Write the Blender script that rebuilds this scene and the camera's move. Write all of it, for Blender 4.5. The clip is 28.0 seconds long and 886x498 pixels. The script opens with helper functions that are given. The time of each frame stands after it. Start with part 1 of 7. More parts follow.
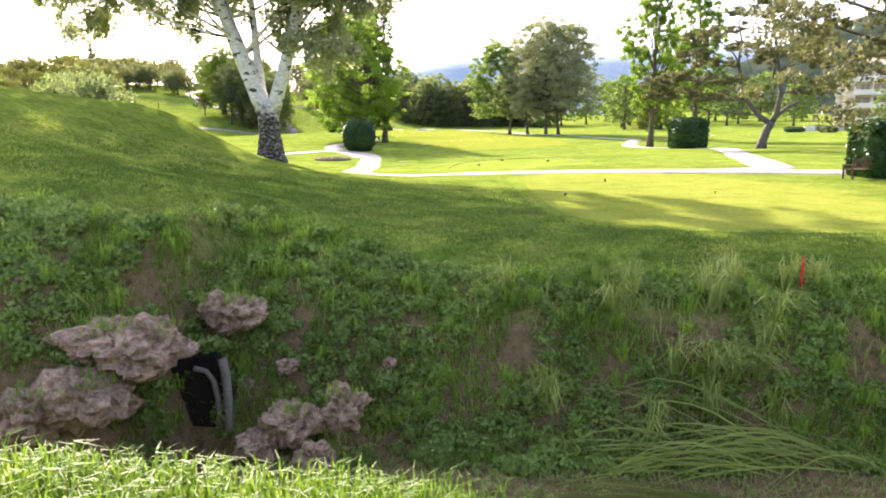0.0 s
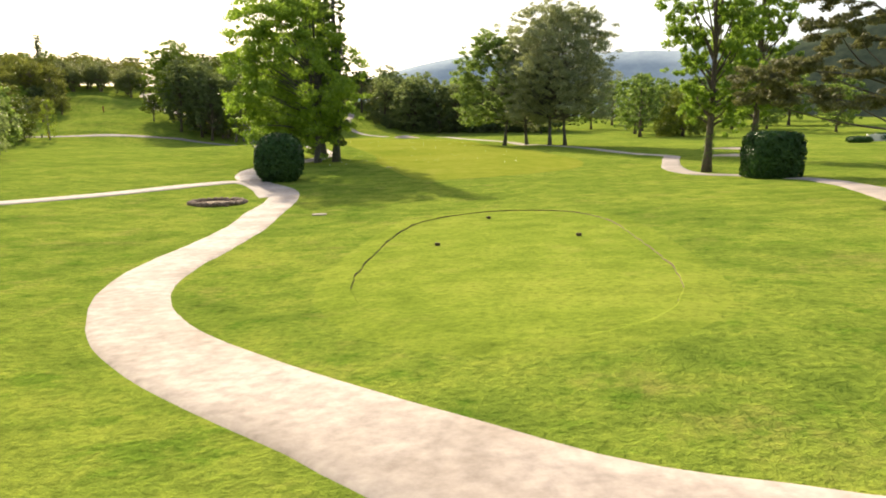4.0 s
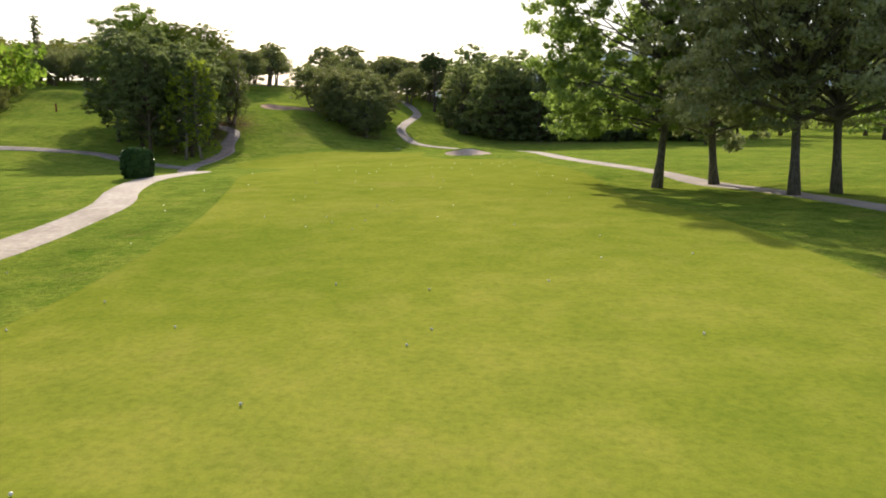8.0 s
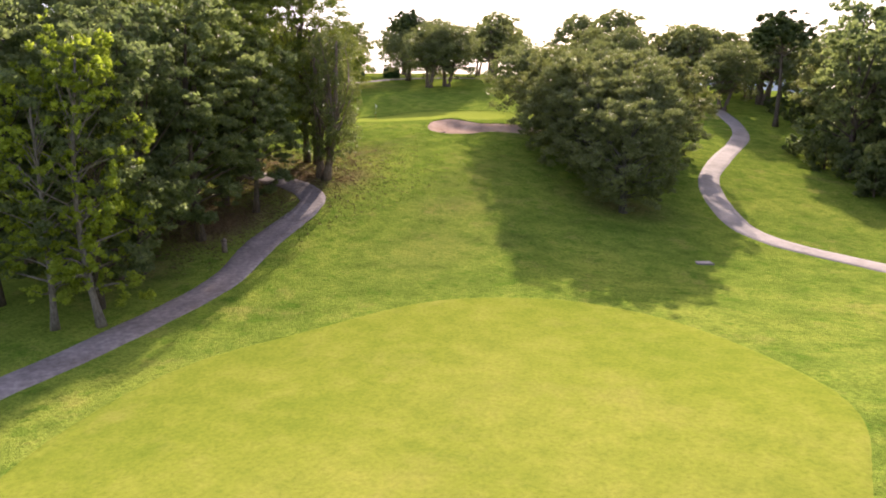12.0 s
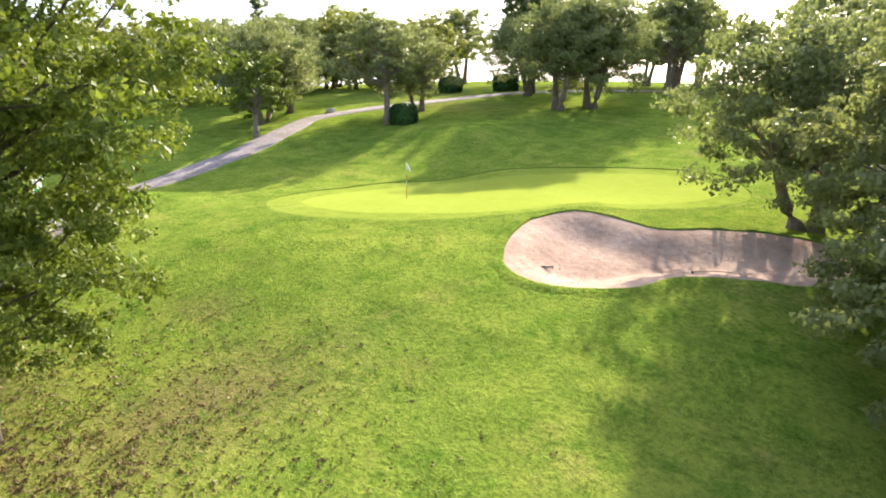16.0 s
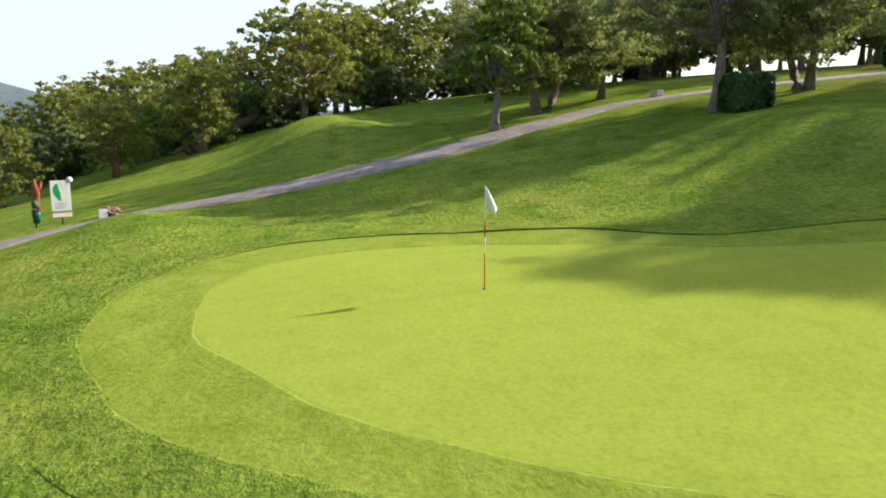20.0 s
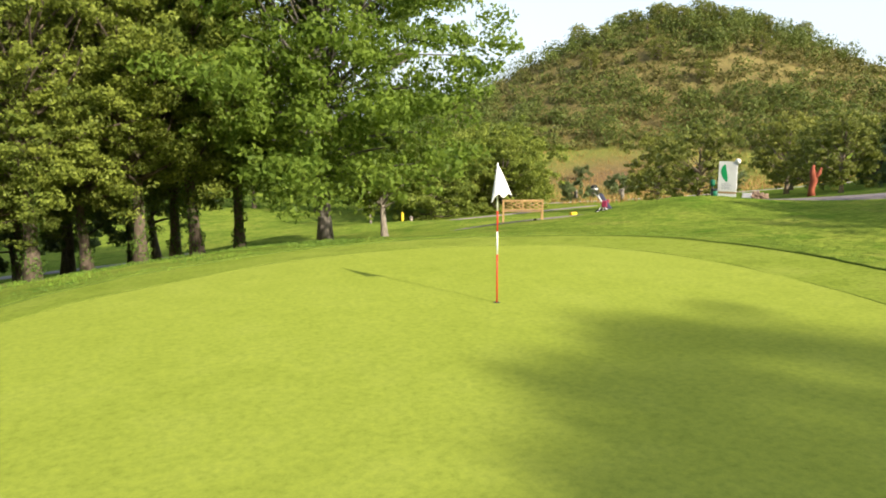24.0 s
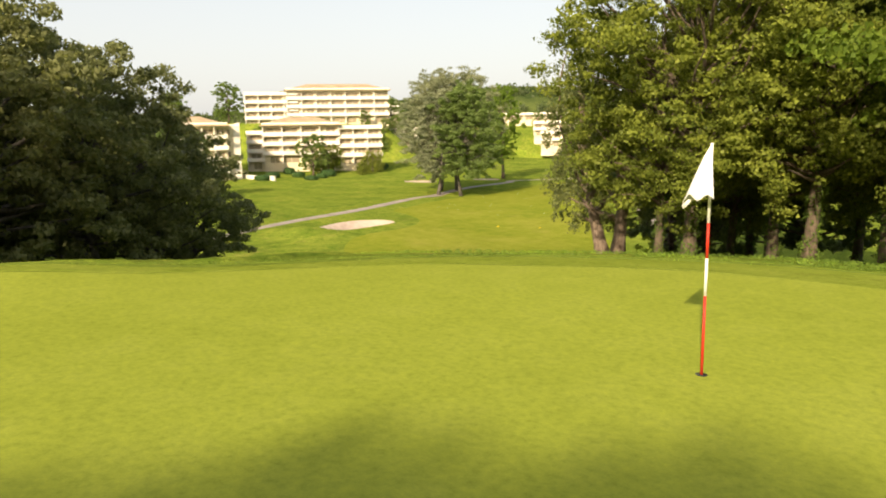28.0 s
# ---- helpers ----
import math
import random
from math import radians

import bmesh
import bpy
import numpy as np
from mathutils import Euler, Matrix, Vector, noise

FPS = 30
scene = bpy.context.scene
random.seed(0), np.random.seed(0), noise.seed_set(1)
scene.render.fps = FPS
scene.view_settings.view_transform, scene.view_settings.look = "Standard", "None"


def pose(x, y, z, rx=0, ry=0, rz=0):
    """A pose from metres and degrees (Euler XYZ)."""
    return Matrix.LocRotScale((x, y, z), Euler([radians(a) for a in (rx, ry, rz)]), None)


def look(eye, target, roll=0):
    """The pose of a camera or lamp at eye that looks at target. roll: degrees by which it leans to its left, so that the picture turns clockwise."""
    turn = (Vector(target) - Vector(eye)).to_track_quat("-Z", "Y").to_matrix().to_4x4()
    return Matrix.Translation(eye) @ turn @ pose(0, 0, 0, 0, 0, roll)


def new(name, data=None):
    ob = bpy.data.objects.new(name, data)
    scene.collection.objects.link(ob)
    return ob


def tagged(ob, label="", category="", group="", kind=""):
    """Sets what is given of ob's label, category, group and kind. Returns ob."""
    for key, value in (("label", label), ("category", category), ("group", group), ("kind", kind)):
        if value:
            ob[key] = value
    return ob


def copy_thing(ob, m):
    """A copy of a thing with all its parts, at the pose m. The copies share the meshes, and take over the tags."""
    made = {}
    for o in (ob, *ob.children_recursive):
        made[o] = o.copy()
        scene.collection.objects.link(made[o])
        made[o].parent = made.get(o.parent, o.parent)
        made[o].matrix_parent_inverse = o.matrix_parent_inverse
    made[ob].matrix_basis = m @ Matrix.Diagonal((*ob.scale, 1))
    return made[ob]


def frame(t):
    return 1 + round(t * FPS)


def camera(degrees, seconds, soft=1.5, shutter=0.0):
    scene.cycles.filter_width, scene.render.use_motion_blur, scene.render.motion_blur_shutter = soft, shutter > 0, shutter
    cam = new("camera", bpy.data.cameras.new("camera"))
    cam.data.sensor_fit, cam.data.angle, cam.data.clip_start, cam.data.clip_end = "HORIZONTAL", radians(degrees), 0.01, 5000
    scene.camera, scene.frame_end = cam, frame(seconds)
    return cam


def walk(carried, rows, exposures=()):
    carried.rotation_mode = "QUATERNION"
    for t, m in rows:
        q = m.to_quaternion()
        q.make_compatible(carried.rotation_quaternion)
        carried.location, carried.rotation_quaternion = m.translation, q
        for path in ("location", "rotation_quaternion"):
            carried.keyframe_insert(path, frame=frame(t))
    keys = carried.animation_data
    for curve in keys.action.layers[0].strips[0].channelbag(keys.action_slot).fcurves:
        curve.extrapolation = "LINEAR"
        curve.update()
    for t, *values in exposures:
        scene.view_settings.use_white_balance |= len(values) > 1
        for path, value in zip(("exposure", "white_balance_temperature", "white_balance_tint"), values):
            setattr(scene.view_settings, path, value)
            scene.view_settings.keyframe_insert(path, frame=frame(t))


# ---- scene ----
cam = camera(64.1, 28.0, 1.9)
PATH = [
    (0, (0.0, 0.0, 3.715), (0.0, 9.845, 1.959), -0.26),
    (0.5, (0.11, 1.941, 3.848), (0.111, 11.784, 2.084), -0.24),
    (1, (0.253, 4.283, 4.074), (0.261, 14.125, 2.301), -0.30),
    (1.5, (0.44, 7.192, 4.27), (0.455, 17.034, 2.496), -0.27),
    (2, (0.662, 10.601, 4.452), (0.689, 20.442, 2.678), -0.24),
    (2.5, (0.983, 14.823, 4.605), (1.024, 24.666, 2.841), -0.19),
    (3, (1.541, 19.908, 4.791), (1.596, 29.754, 3.041), -0.30),
    (3.5, (2.371, 25.724, 5.033), (2.417, 35.569, 3.283), -0.38),
    (5.5, (6.585, 60.622, 5.116), (6.621, 70.479, 3.436), -0.26),
    (6, (7.827, 71.141, 5.096), (7.806, 80.999, 3.415), -0.35),
    (6.5, (8.794, 82.485, 5.018), (8.629, 92.342, 3.343), -0.36),
    (7, (9.52, 94.352, 5.076), (8.996, 104.196, 3.395), -0.33),
    (7.5, (9.569, 105.787, 5.351), (8.519, 115.584, 3.642), -0.39),
    (8, (9.108, 117.54, 5.648), (7.45, 127.252, 3.939), -0.48),
    (8.5, (7.796, 129.498, 5.97), (5.537, 139.087, 4.253), -0.62),
    (9, (6.66, 140.432, 6.662), (3.841, 149.867, 4.92), -0.62),
    (9.5, (5.012, 151.514, 7.353), (1.532, 160.723, 5.597), -0.58),
    (10, (2.687, 162.202, 8.174), (-1.382, 171.161, 6.389), -0.60),
    (10.5, (-0.188, 172.665, 9.193), (-4.676, 181.414, 7.373), -0.65),
    (11, (-3.901, 183.417, 10.119), (-8.742, 191.97, 8.267), -0.56),
    (11.5, (-8.127, 193.8, 11.076), (-13.191, 202.215, 9.192), -0.51),
    (12, (-12.886, 203.219, 12.218), (-18.089, 211.544, 10.317), -0.52),
    (12.5, (-17.539, 212.428, 13.362), (-22.911, 220.646, 11.461), -0.55),
    (13, (-21.978, 220.681, 14.496), (-27.456, 228.835, 12.621), -0.57),
    (13.5, (-25.782, 227.618, 15.418), (-31.377, 235.697, 13.568), -0.45),
    (15.5, (-37.978, 248.788, 15.985), (-44.675, 255.986, 14.155), -0.37),
    (16, (-41.754, 253.488, 15.969), (-48.645, 260.5, 14.141), -0.27),
    (16.5, (-45.368, 257.845, 15.89), (-52.539, 264.574, 14.076), -0.19),
    (17, (-48.807, 261.861, 15.864), (-56.209, 268.337, 14.055), -0.11),
    (17.5, (-51.861, 265.324, 15.678), (-59.423, 271.616, 13.883), -0.04),
    (18, (-54.397, 268.231, 15.491), (-62.278, 274.124, 13.714), -0.02),
    (18.5, (-56.214, 270.911, 15.242), (-64.574, 276.11, 13.489), 0.03),
    (19, (-57.38, 273.586, 14.934), (-66.222, 277.926, 13.206), 0.07),
    (19.5, (-58.18, 276.269, 14.721), (-67.479, 279.521, 13.0), 0.10),
    (20, (-58.695, 278.792, 14.628), (-68.416, 280.373, 12.894), 0.09),
    (20.5, (-59.75, 281.161, 14.493), (-69.595, 281.058, 12.743), 0.10),
    (21, (-60.838, 283.16, 14.346), (-70.52, 281.376, 12.594), 0.05),
    (21.5, (-61.942, 285.044, 14.238), (-71.128, 281.497, 12.49), -0.04),
    (22, (-62.98, 286.853, 14.19), (-71.355, 281.68, 12.43), -0.22),
    (22.5, (-64.197, 288.437, 14.094), (-71.605, 281.953, 12.34), -0.30),
    (24.5, (-69.275, 291.644, 13.94), (-71.532, 282.06, 12.194), -0.55),
    (25, (-70.612, 291.528, 13.878), (-71.313, 281.705, 12.144), -0.63),
    (25.5, (-71.756, 291.244, 13.825), (-71.096, 281.415, 12.107), -0.67),
    (26, (-72.822, 290.792, 13.754), (-70.74, 281.159, 12.057), -0.71),
    (26.5, (-73.644, 290.183, 13.67), (-70.283, 280.915, 11.998), -0.75),
    (27, (-74.315, 289.577, 13.609), (-69.714, 280.853, 11.958), -0.80),
    (27.5, (-74.756, 288.927, 13.557), (-69.097, 280.845, 11.929), -0.87),
    (28, (-75.03, 288.279, 13.51), (-68.603, 280.79, 11.893), -0.87),
]
walk(cam, [(t, look(eye, target, roll)) for t, eye, target, roll in PATH], [(0, 2.08, 6600, 24), (1, 2.0, 6800, 20), (2, 1.58, 7200, 11), (3, 1.3, 7700, 10), (6, 0.82, 7200, 10), (7, 0.8, 7000, 10), (8, 0.66, 7000, 11), (9, 0.58, 7100, 11), (10, 0.52, 7100, 13), (11.5, 0.97, 7000, 22), (13, 1.78, 6900, 32), (15.5, 1.95, 6600, 15), (16.5, 1.68, 6700, 9), (18, 1.26, 6700, 6), (19, 1.24, 6700, 6), (20, 1.08, 6700, 6), (22, 0.86, 7600, 7), (24, 1.12, 7000, 8), (25, 1.12, 6900, 8), (26, 0.92, 8000, 11), (28, 0.8, 8600, 12)])

# ---- light ----
SUN_DIR = Vector((-0.352, 0.936, 0.0)).normalized()
SUN_EL = radians(28)
world = bpy.data.worlds.new("sky")
scene.world = world
world.use_nodes = True
wn, wl = world.node_tree.nodes, world.node_tree.links
sky = wn.new("ShaderNodeTexSky")
sky.sky_type, sky.sun_disc = "NISHITA", False
sky.sun_elevation = SUN_EL
sky.sun_rotation = math.atan2(SUN_DIR.x, SUN_DIR.y)
sky.air_density, sky.dust_density, sky.ozone_density = 1.0, 3.0, 1.0
haze = wn.new("ShaderNodeMix")
haze.data_type = "RGBA"
haze.inputs["B"].default_value = (3.35, 3.9, 4.85, 1)
# Bright summer haze low in the sky, thinning out towards the zenith.
sky_way = wn.new("ShaderNodeTexCoord")
sky_up = wn.new("ShaderNodeSeparateXYZ")
thin = wn.new("ShaderNodeMapRange")
thin.interpolation_type = "SMOOTHSTEP"
for socket, value in (("From Min", 0.0), ("From Max", 0.75), ("To Min", 0.72), ("To Max", 0.12)):
    thin.inputs[socket].default_value = value
wl.new(sky_way.outputs["Generated"], sky_up.inputs[0])
wl.new(sky_up.outputs["Z"], thin.inputs["Value"])
wl.new(thin.outputs[0], haze.inputs["Factor"])
wl.new(sky.outputs[0], haze.inputs["A"])
wl.new(haze.outputs["Result"], wn["Background"].inputs[0])
wn["Background"].inputs[1].default_value = 0.138
sun_data = bpy.data.lights.new("sun", "SUN")
sun_data.energy, sun_data.angle, sun_data.color = 4.3, radians(0.9), (1.0, 0.92, 0.78)
sun = new("sun", sun_data)
sun.matrix_world = look(Vector((0, 200, 100)) + SUN_DIR * 300 + Vector((0, 0, 300 * math.tan(SUN_EL))), (0, 200, 100))


# ---- materials ----
def nodes_of(name):
    m = bpy.data.materials.new(name)
    m.use_nodes = True
    t = m.node_tree
    return m, t, t.nodes["Principled BSDF"]


def noise_tex(t, scale, detail=4.0, vec=None, rough=0.55):
    n = t.nodes.new("ShaderNodeTexNoise")
    n.inputs["Scale"].default_value, n.inputs["Detail"].default_value, n.inputs["Roughness"].default_value = scale, detail, rough
    if vec is not None:
        t.links.new(vec, n.inputs["Vector"])
    return n.outputs["Fac"]


def ramp(t, fac, stops):
    r = t.nodes.new("ShaderNodeValToRGB")
    e = r.color_ramp.elements
    while len(e) < len(stops):
        e.new(0.5)
    for el, (p, c) in zip(e, stops):
        el.position, el.color = p, (*c, 1)
    t.links.new(fac, r.inputs["Fac"])
    return r.outputs["Color"]


def mix(t, fac, a, b, mode="MIX"):
    m = t.nodes.new("ShaderNodeMix")
    m.data_type, m.blend_type = "RGBA", mode
    for sock, v in ((m.inputs["Factor"], fac), (m.inputs["A"], a), (m.inputs["B"], b)):
        if isinstance(v, (int, float)):
            sock.default_value = v
        elif isinstance(v, tuple):
            sock.default_value = (*v, 1)
        else:
            t.links.new(v, sock)
    return m.outputs["Result"]


def bump(t, p, height, strength, dist):
    b = t.nodes.new("ShaderNodeBump")
    b.inputs["Strength"].default_value, b.inputs["Distance"].default_value = strength, dist
    t.links.new(height, b.inputs["Height"])
    t.links.new(b.outputs["Normal"], p.inputs["Normal"])


def position(t):
    return t.nodes.new("ShaderNodeNewGeometry").outputs["Position"]


def grass_mat(name, dark, mid, light, patch, blade=9.0, bumpy=0.6, soil=False, dry=0.0, clover=0.0):
    """Turf: broad patches, tufts and blade grain."""
    m, t, p = nodes_of(name)
    pos = position(t)
    big = noise_tex(t, patch, 4, pos, 0.6)
    mid_n = noise_tex(t, blade * 0.12, 4, pos, 0.65)
    small = noise_tex(t, blade, 5, pos, 0.7)
    fine = noise_tex(t, blade * 5, 3, pos, 0.7)
    c1 = ramp(t, big, [(0.32, dark), (0.5, mid), (0.68, light)])
    c2 = ramp(t, mid_n, [(0.30, tuple(v * (0.72 if bumpy > 0.2 else 0.94) for v in dark)), (0.5, mid), (0.66, light)])
    c = mix(t, 0.5, c1, c2)
    if dry:
        thin = noise_tex(t, patch * 3.1, 5, pos, 0.7)
        c = mix(t, ramp(t, thin, [(0.56, (0, 0, 0)), (0.75, (dry, dry, dry))]), c, (0.33, 0.27, 0.09))
    if clover:
        weed = noise_tex(t, 0.75, 6, pos, 0.72)
        c = mix(t, ramp(t, weed, [(0.54, (0, 0, 0)), (0.62, (clover, clover, clover))]), c, (0.055, 0.14, 0.014))
    tuft = 0.35 + 0.5 * bumpy
    c = mix(t, min(1.0, tuft), c, ramp(t, small, [(0.28, (0.42, 0.48, 0.42)), (0.5, (1, 1, 1)), (0.72, (1.42, 1.36, 1.2))]), "MULTIPLY")
    c = mix(t, min(1.0, tuft), c, ramp(t, fine, [(0.3, (0.8, 0.8, 0.8)), (0.7, (1.18, 1.18, 1.12))]), "MULTIPLY")
    if soil:
        a = t.nodes.new("ShaderNodeAttribute")
        a.attribute_name = "soil"
        litter = ramp(t, small, [(0.3, (0.08, 0.05, 0.028)), (0.6, (0.21, 0.135, 0.08)), (0.8, (0.30, 0.21, 0.12))])
        edge = t.nodes.new("ShaderNodeMath")
        edge.operation = "MULTIPLY_ADD"
        t.links.new(small, edge.inputs[0])
        edge.inputs[1].default_value = 1.6
        edge.inputs[2].default_value = -0.8
        s = t.nodes.new("ShaderNodeMath")
        s.operation, s.use_clamp = "ADD", True
        t.links.new(a.outputs["Fac"], s.inputs[0])
        t.links.new(edge.outputs[0], s.inputs[1])
        k = t.nodes.new("ShaderNodeMath")
        k.operation, k.use_clamp = "MULTIPLY", True
        t.links.new(s.outputs[0], k.inputs[0])
        t.links.new(a.outputs["Fac"], k.inputs[1])
        c = mix(t, k.outputs[0], c, litter)
    t.links.new(c, p.inputs["Base Color"])
    p.inputs["Roughness"].default_value = 0.85
    p.inputs["Specular IOR Level"].default_value = 0.0
    bump(t, p, small, bumpy, 0.12)
    return m


ROUGH = grass_mat("rough_turf", (0.087, 0.144, 0.024), (0.166, 0.228, 0.037), (0.249, 0.286, 0.052), 0.11, 5.0, 1.0, soil=True, dry=0.5, clover=0.5)
FAIRWAY = grass_mat("fairway_turf", (0.132, 0.184, 0.023), (0.192, 0.226, 0.032), (0.250, 0.260, 0.050), 0.06, 5.0, 0.12, dry=0.3)
TEE = grass_mat("tee_turf", (0.170, 0.215, 0.033), (0.207, 0.243, 0.040), (0.245, 0.270, 0.058), 0.25, 8.0, 0.25, dry=0.3)
TEE_LOW = grass_mat("forward_tee_turf", (0.116, 0.176, 0.025), (0.176, 0.234, 0.036), (0.241, 0.280, 0.051), 0.11, 5.0, 0.6, dry=0.3)
FRINGE = grass_mat("fringe_turf", (0.162, 0.217, 0.030), (0.194, 0.247, 0.039), (0.235, 0.275, 0.054), 0.3, 9.0, 0.35)
GREEN = grass_mat("green_turf", (0.219, 0.267, 0.041), (0.238, 0.286, 0.046), (0.260, 0.304, 0.056), 0.15, 12.0, 0.06)


def simple_mat(name, dark, light, scale, rough=0.8, bumpy=0.4, dist=0.02, spec=0.3, metal=0.0, obj=False):
    m, t, p = nodes_of(name)
    vec = t.nodes.new("ShaderNodeTexCoord").outputs["Object"] if obj else position(t)
    n = noise_tex(t, scale, 5, vec, 0.65)
    big = noise_tex(t, scale * 0.13, 3, vec)
    c = ramp(t, n, [(0.3, dark), (0.7, light)])
    c = mix(t, 0.5, c, ramp(t, big, [(0.3, tuple(0.7 * v for v in dark)), (0.7, light)]))
    t.links.new(c, p.inputs["Base Color"])
    p.inputs["Roughness"].default_value, p.inputs["Specular IOR Level"].default_value, p.inputs["Metallic"].default_value = rough, spec, metal
    if bumpy:
        bump(t, p, n, bumpy, dist)
    return m


PAVING = simple_mat("path_tarmac", (0.235, 0.20, 0.185), (0.40, 0.345, 0.315), 3.0, 0.9, 0.4)
SAND = simple_mat("bunker_sand", (0.30, 0.195, 0.145), (0.54, 0.405, 0.33), 2.2, 0.95, 0.8, 0.06, 0.0)
PALE_SAND = simple_mat("pale_bunker_sand", (0.36, 0.28, 0.23), (0.60, 0.50, 0.43), 1.4, 0.95, 0.6, 0.06, 0.0)
# Path tarmac that turns darker between Y 165 and 225.
PAVING_BLEND, wt, wp = nodes_of("blended_path_tarmac")
_pos = position(wt)
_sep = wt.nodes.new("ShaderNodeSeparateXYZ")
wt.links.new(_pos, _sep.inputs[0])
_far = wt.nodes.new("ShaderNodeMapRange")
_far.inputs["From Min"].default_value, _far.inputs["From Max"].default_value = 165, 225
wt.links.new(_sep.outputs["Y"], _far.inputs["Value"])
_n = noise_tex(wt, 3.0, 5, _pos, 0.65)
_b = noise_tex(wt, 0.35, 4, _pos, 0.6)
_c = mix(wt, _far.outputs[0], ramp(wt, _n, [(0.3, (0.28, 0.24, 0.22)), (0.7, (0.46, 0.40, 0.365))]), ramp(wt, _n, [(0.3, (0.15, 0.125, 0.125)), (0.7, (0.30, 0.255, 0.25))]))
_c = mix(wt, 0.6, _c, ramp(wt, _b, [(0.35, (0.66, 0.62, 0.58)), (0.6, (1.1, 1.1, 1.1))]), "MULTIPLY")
wt.links.new(_c, wp.inputs["Base Color"])
wp.inputs["Roughness"].default_value, wp.inputs["Specular IOR Level"].default_value = 0.9, 0.2
bump(wt, wp, _n, 0.4, 0.02)
# Near-black colour that paints the shade inside the culvert.
HOLLOW_SHADE = simple_mat("painted_hollow_shade", (0.006, 0.004, 0.003), (0.022, 0.015, 0.011), 5.0, 0.9, 0.5)
# Dark face colour that paints the shadow of a cut turf edge.
EDGE_SHADE = simple_mat("painted_edge_shade", (0.05, 0.08, 0.014), (0.115, 0.155, 0.03), 6.0, 0.95, 0.6, 0.02, 0.0)
EARTH = simple_mat("earth", (0.05, 0.032, 0.018), (0.14, 0.09, 0.05), 3.0, 0.95, 0.8, 0.05)
STONE = simple_mat("stone", (0.085, 0.05, 0.032), (0.40, 0.275, 0.195), 7.0, 0.9, 0.9, 0.05)
ROCK, rt, rp = nodes_of("ditch_rock")
_v = rt.nodes.new("ShaderNodeTexCoord").outputs["Object"]
_n = noise_tex(rt, 9.0, 7, _v, 0.75)
_b = noise_tex(rt, 2.6, 5, _v, 0.65)
_m = noise_tex(rt, 4.2, 6, _v, 0.7)
_c = mix(rt, 0.55, ramp(rt, _n, [(0.34, (0.035, 0.022, 0.013)), (0.46, (0.30, 0.195, 0.135)), (0.62, (0.66, 0.49, 0.37))]), ramp(rt, _b, [(0.35, (0.09, 0.052, 0.033)), (0.65, (0.50, 0.34, 0.25))]))
_c = mix(rt, ramp(rt, _m, [(0.54, (0, 0, 0)), (0.64, (0.8, 0.8, 0.8))]), _c, (0.07, 0.10, 0.02))
rt.links.new(_c, rp.inputs["Base Color"])
rp.inputs["Roughness"].default_value, rp.inputs["Specular IOR Level"].default_value = 0.95, 0.1
bump(rt, rp, _n, 1.0, 0.06)
CONCRETE = simple_mat("concrete", (0.12, 0.10, 0.085), (0.26, 0.23, 0.20), 6.0, 0.9, 0.4)
WHITE_CLOTH = simple_mat("white_cloth", (0.74, 0.75, 0.77), (0.82, 0.82, 0.83), 20, 0.8, 0.1)
WHITE = simple_mat("white_paint", (0.72, 0.72, 0.70), (0.80, 0.80, 0.78), 12, 0.5, 0.0)
RED = simple_mat("red_paint", (0.52, 0.03, 0.02), (0.62, 0.05, 0.03), 12, 0.5, 0.0)
TEAK = simple_mat("teak", (0.28, 0.17, 0.07), (0.48, 0.31, 0.14), 14, 0.6, 0.3, 0.01)
DARKWOOD = simple_mat("dark_wood", (0.07, 0.045, 0.03), (0.16, 0.10, 0.06), 14, 0.7, 0.3, 0.01)
BLACK = simple_mat("black_plastic", (0.012, 0.012, 0.014), (0.03, 0.03, 0.032), 20, 0.45, 0.0)
YELLOW = simple_mat("yellow_paint", (0.60, 0.42, 0.02), (0.72, 0.52, 0.03), 20, 0.5, 0.0)
GREENPAINT = simple_mat("green_paint", (0.0, 0.10, 0.055), (0.01, 0.15, 0.08), 20, 0.5, 0.0)
NAVY = simple_mat("navy_cloth", (0.02, 0.025, 0.05), (0.05, 0.05, 0.08), 20, 0.8, 0.2)
CLARET = simple_mat("claret_cloth", (0.25, 0.02, 0.06), (0.34, 0.04, 0.09), 20, 0.8, 0.2)


def bark_mat(name, dark, light, scale, marks=0.0):
    m, t, p = nodes_of(name)
    vec = t.nodes.new("ShaderNodeTexCoord").outputs["Object"]
    mp = t.nodes.new("ShaderNodeMapping")
    mp.inputs["Scale"].default_value = (1, 1, 0.3 if not marks else 1.6)
    t.links.new(vec, mp.inputs["Vector"])
    n = noise_tex(t, scale, 6, mp.outputs["Vector"], 0.7)
    c = ramp(t, n, [(0.35, dark), (0.65, light)])
    if marks:
        k = noise_tex(t, 1.9, 5, mp.outputs["Vector"], 0.6)
        c = mix(t, ramp(t, k, [(0.57, (0, 0, 0)), (0.60, (1, 1, 1))]), c, (0.03, 0.026, 0.022))
        s = t.nodes.new("ShaderNodeSeparateXYZ")
        t.links.new(vec, s.inputs[0])
        add = t.nodes.new("ShaderNodeMath")
        add.operation = "MULTIPLY_ADD"
        t.links.new(k, add.inputs[0])
        add.inputs[1].default_value = -5.0
        t.links.new(s.outputs["Z"], add.inputs[2])
        old = ramp(t, add.outputs[0], [(0.0, (1, 1, 1)), (0.9, (0, 0, 0))])
        c = mix(t, old, c, ramp(t, n, [(0.47, (0.014, 0.012, 0.010)), (0.74, (0.36, 0.34, 0.31))]))
    t.links.new(c, p.inputs["Base Color"])
    p.inputs["Roughness"].default_value = 0.9
    bump(t, p, n, 0.8, 0.05)
    return m


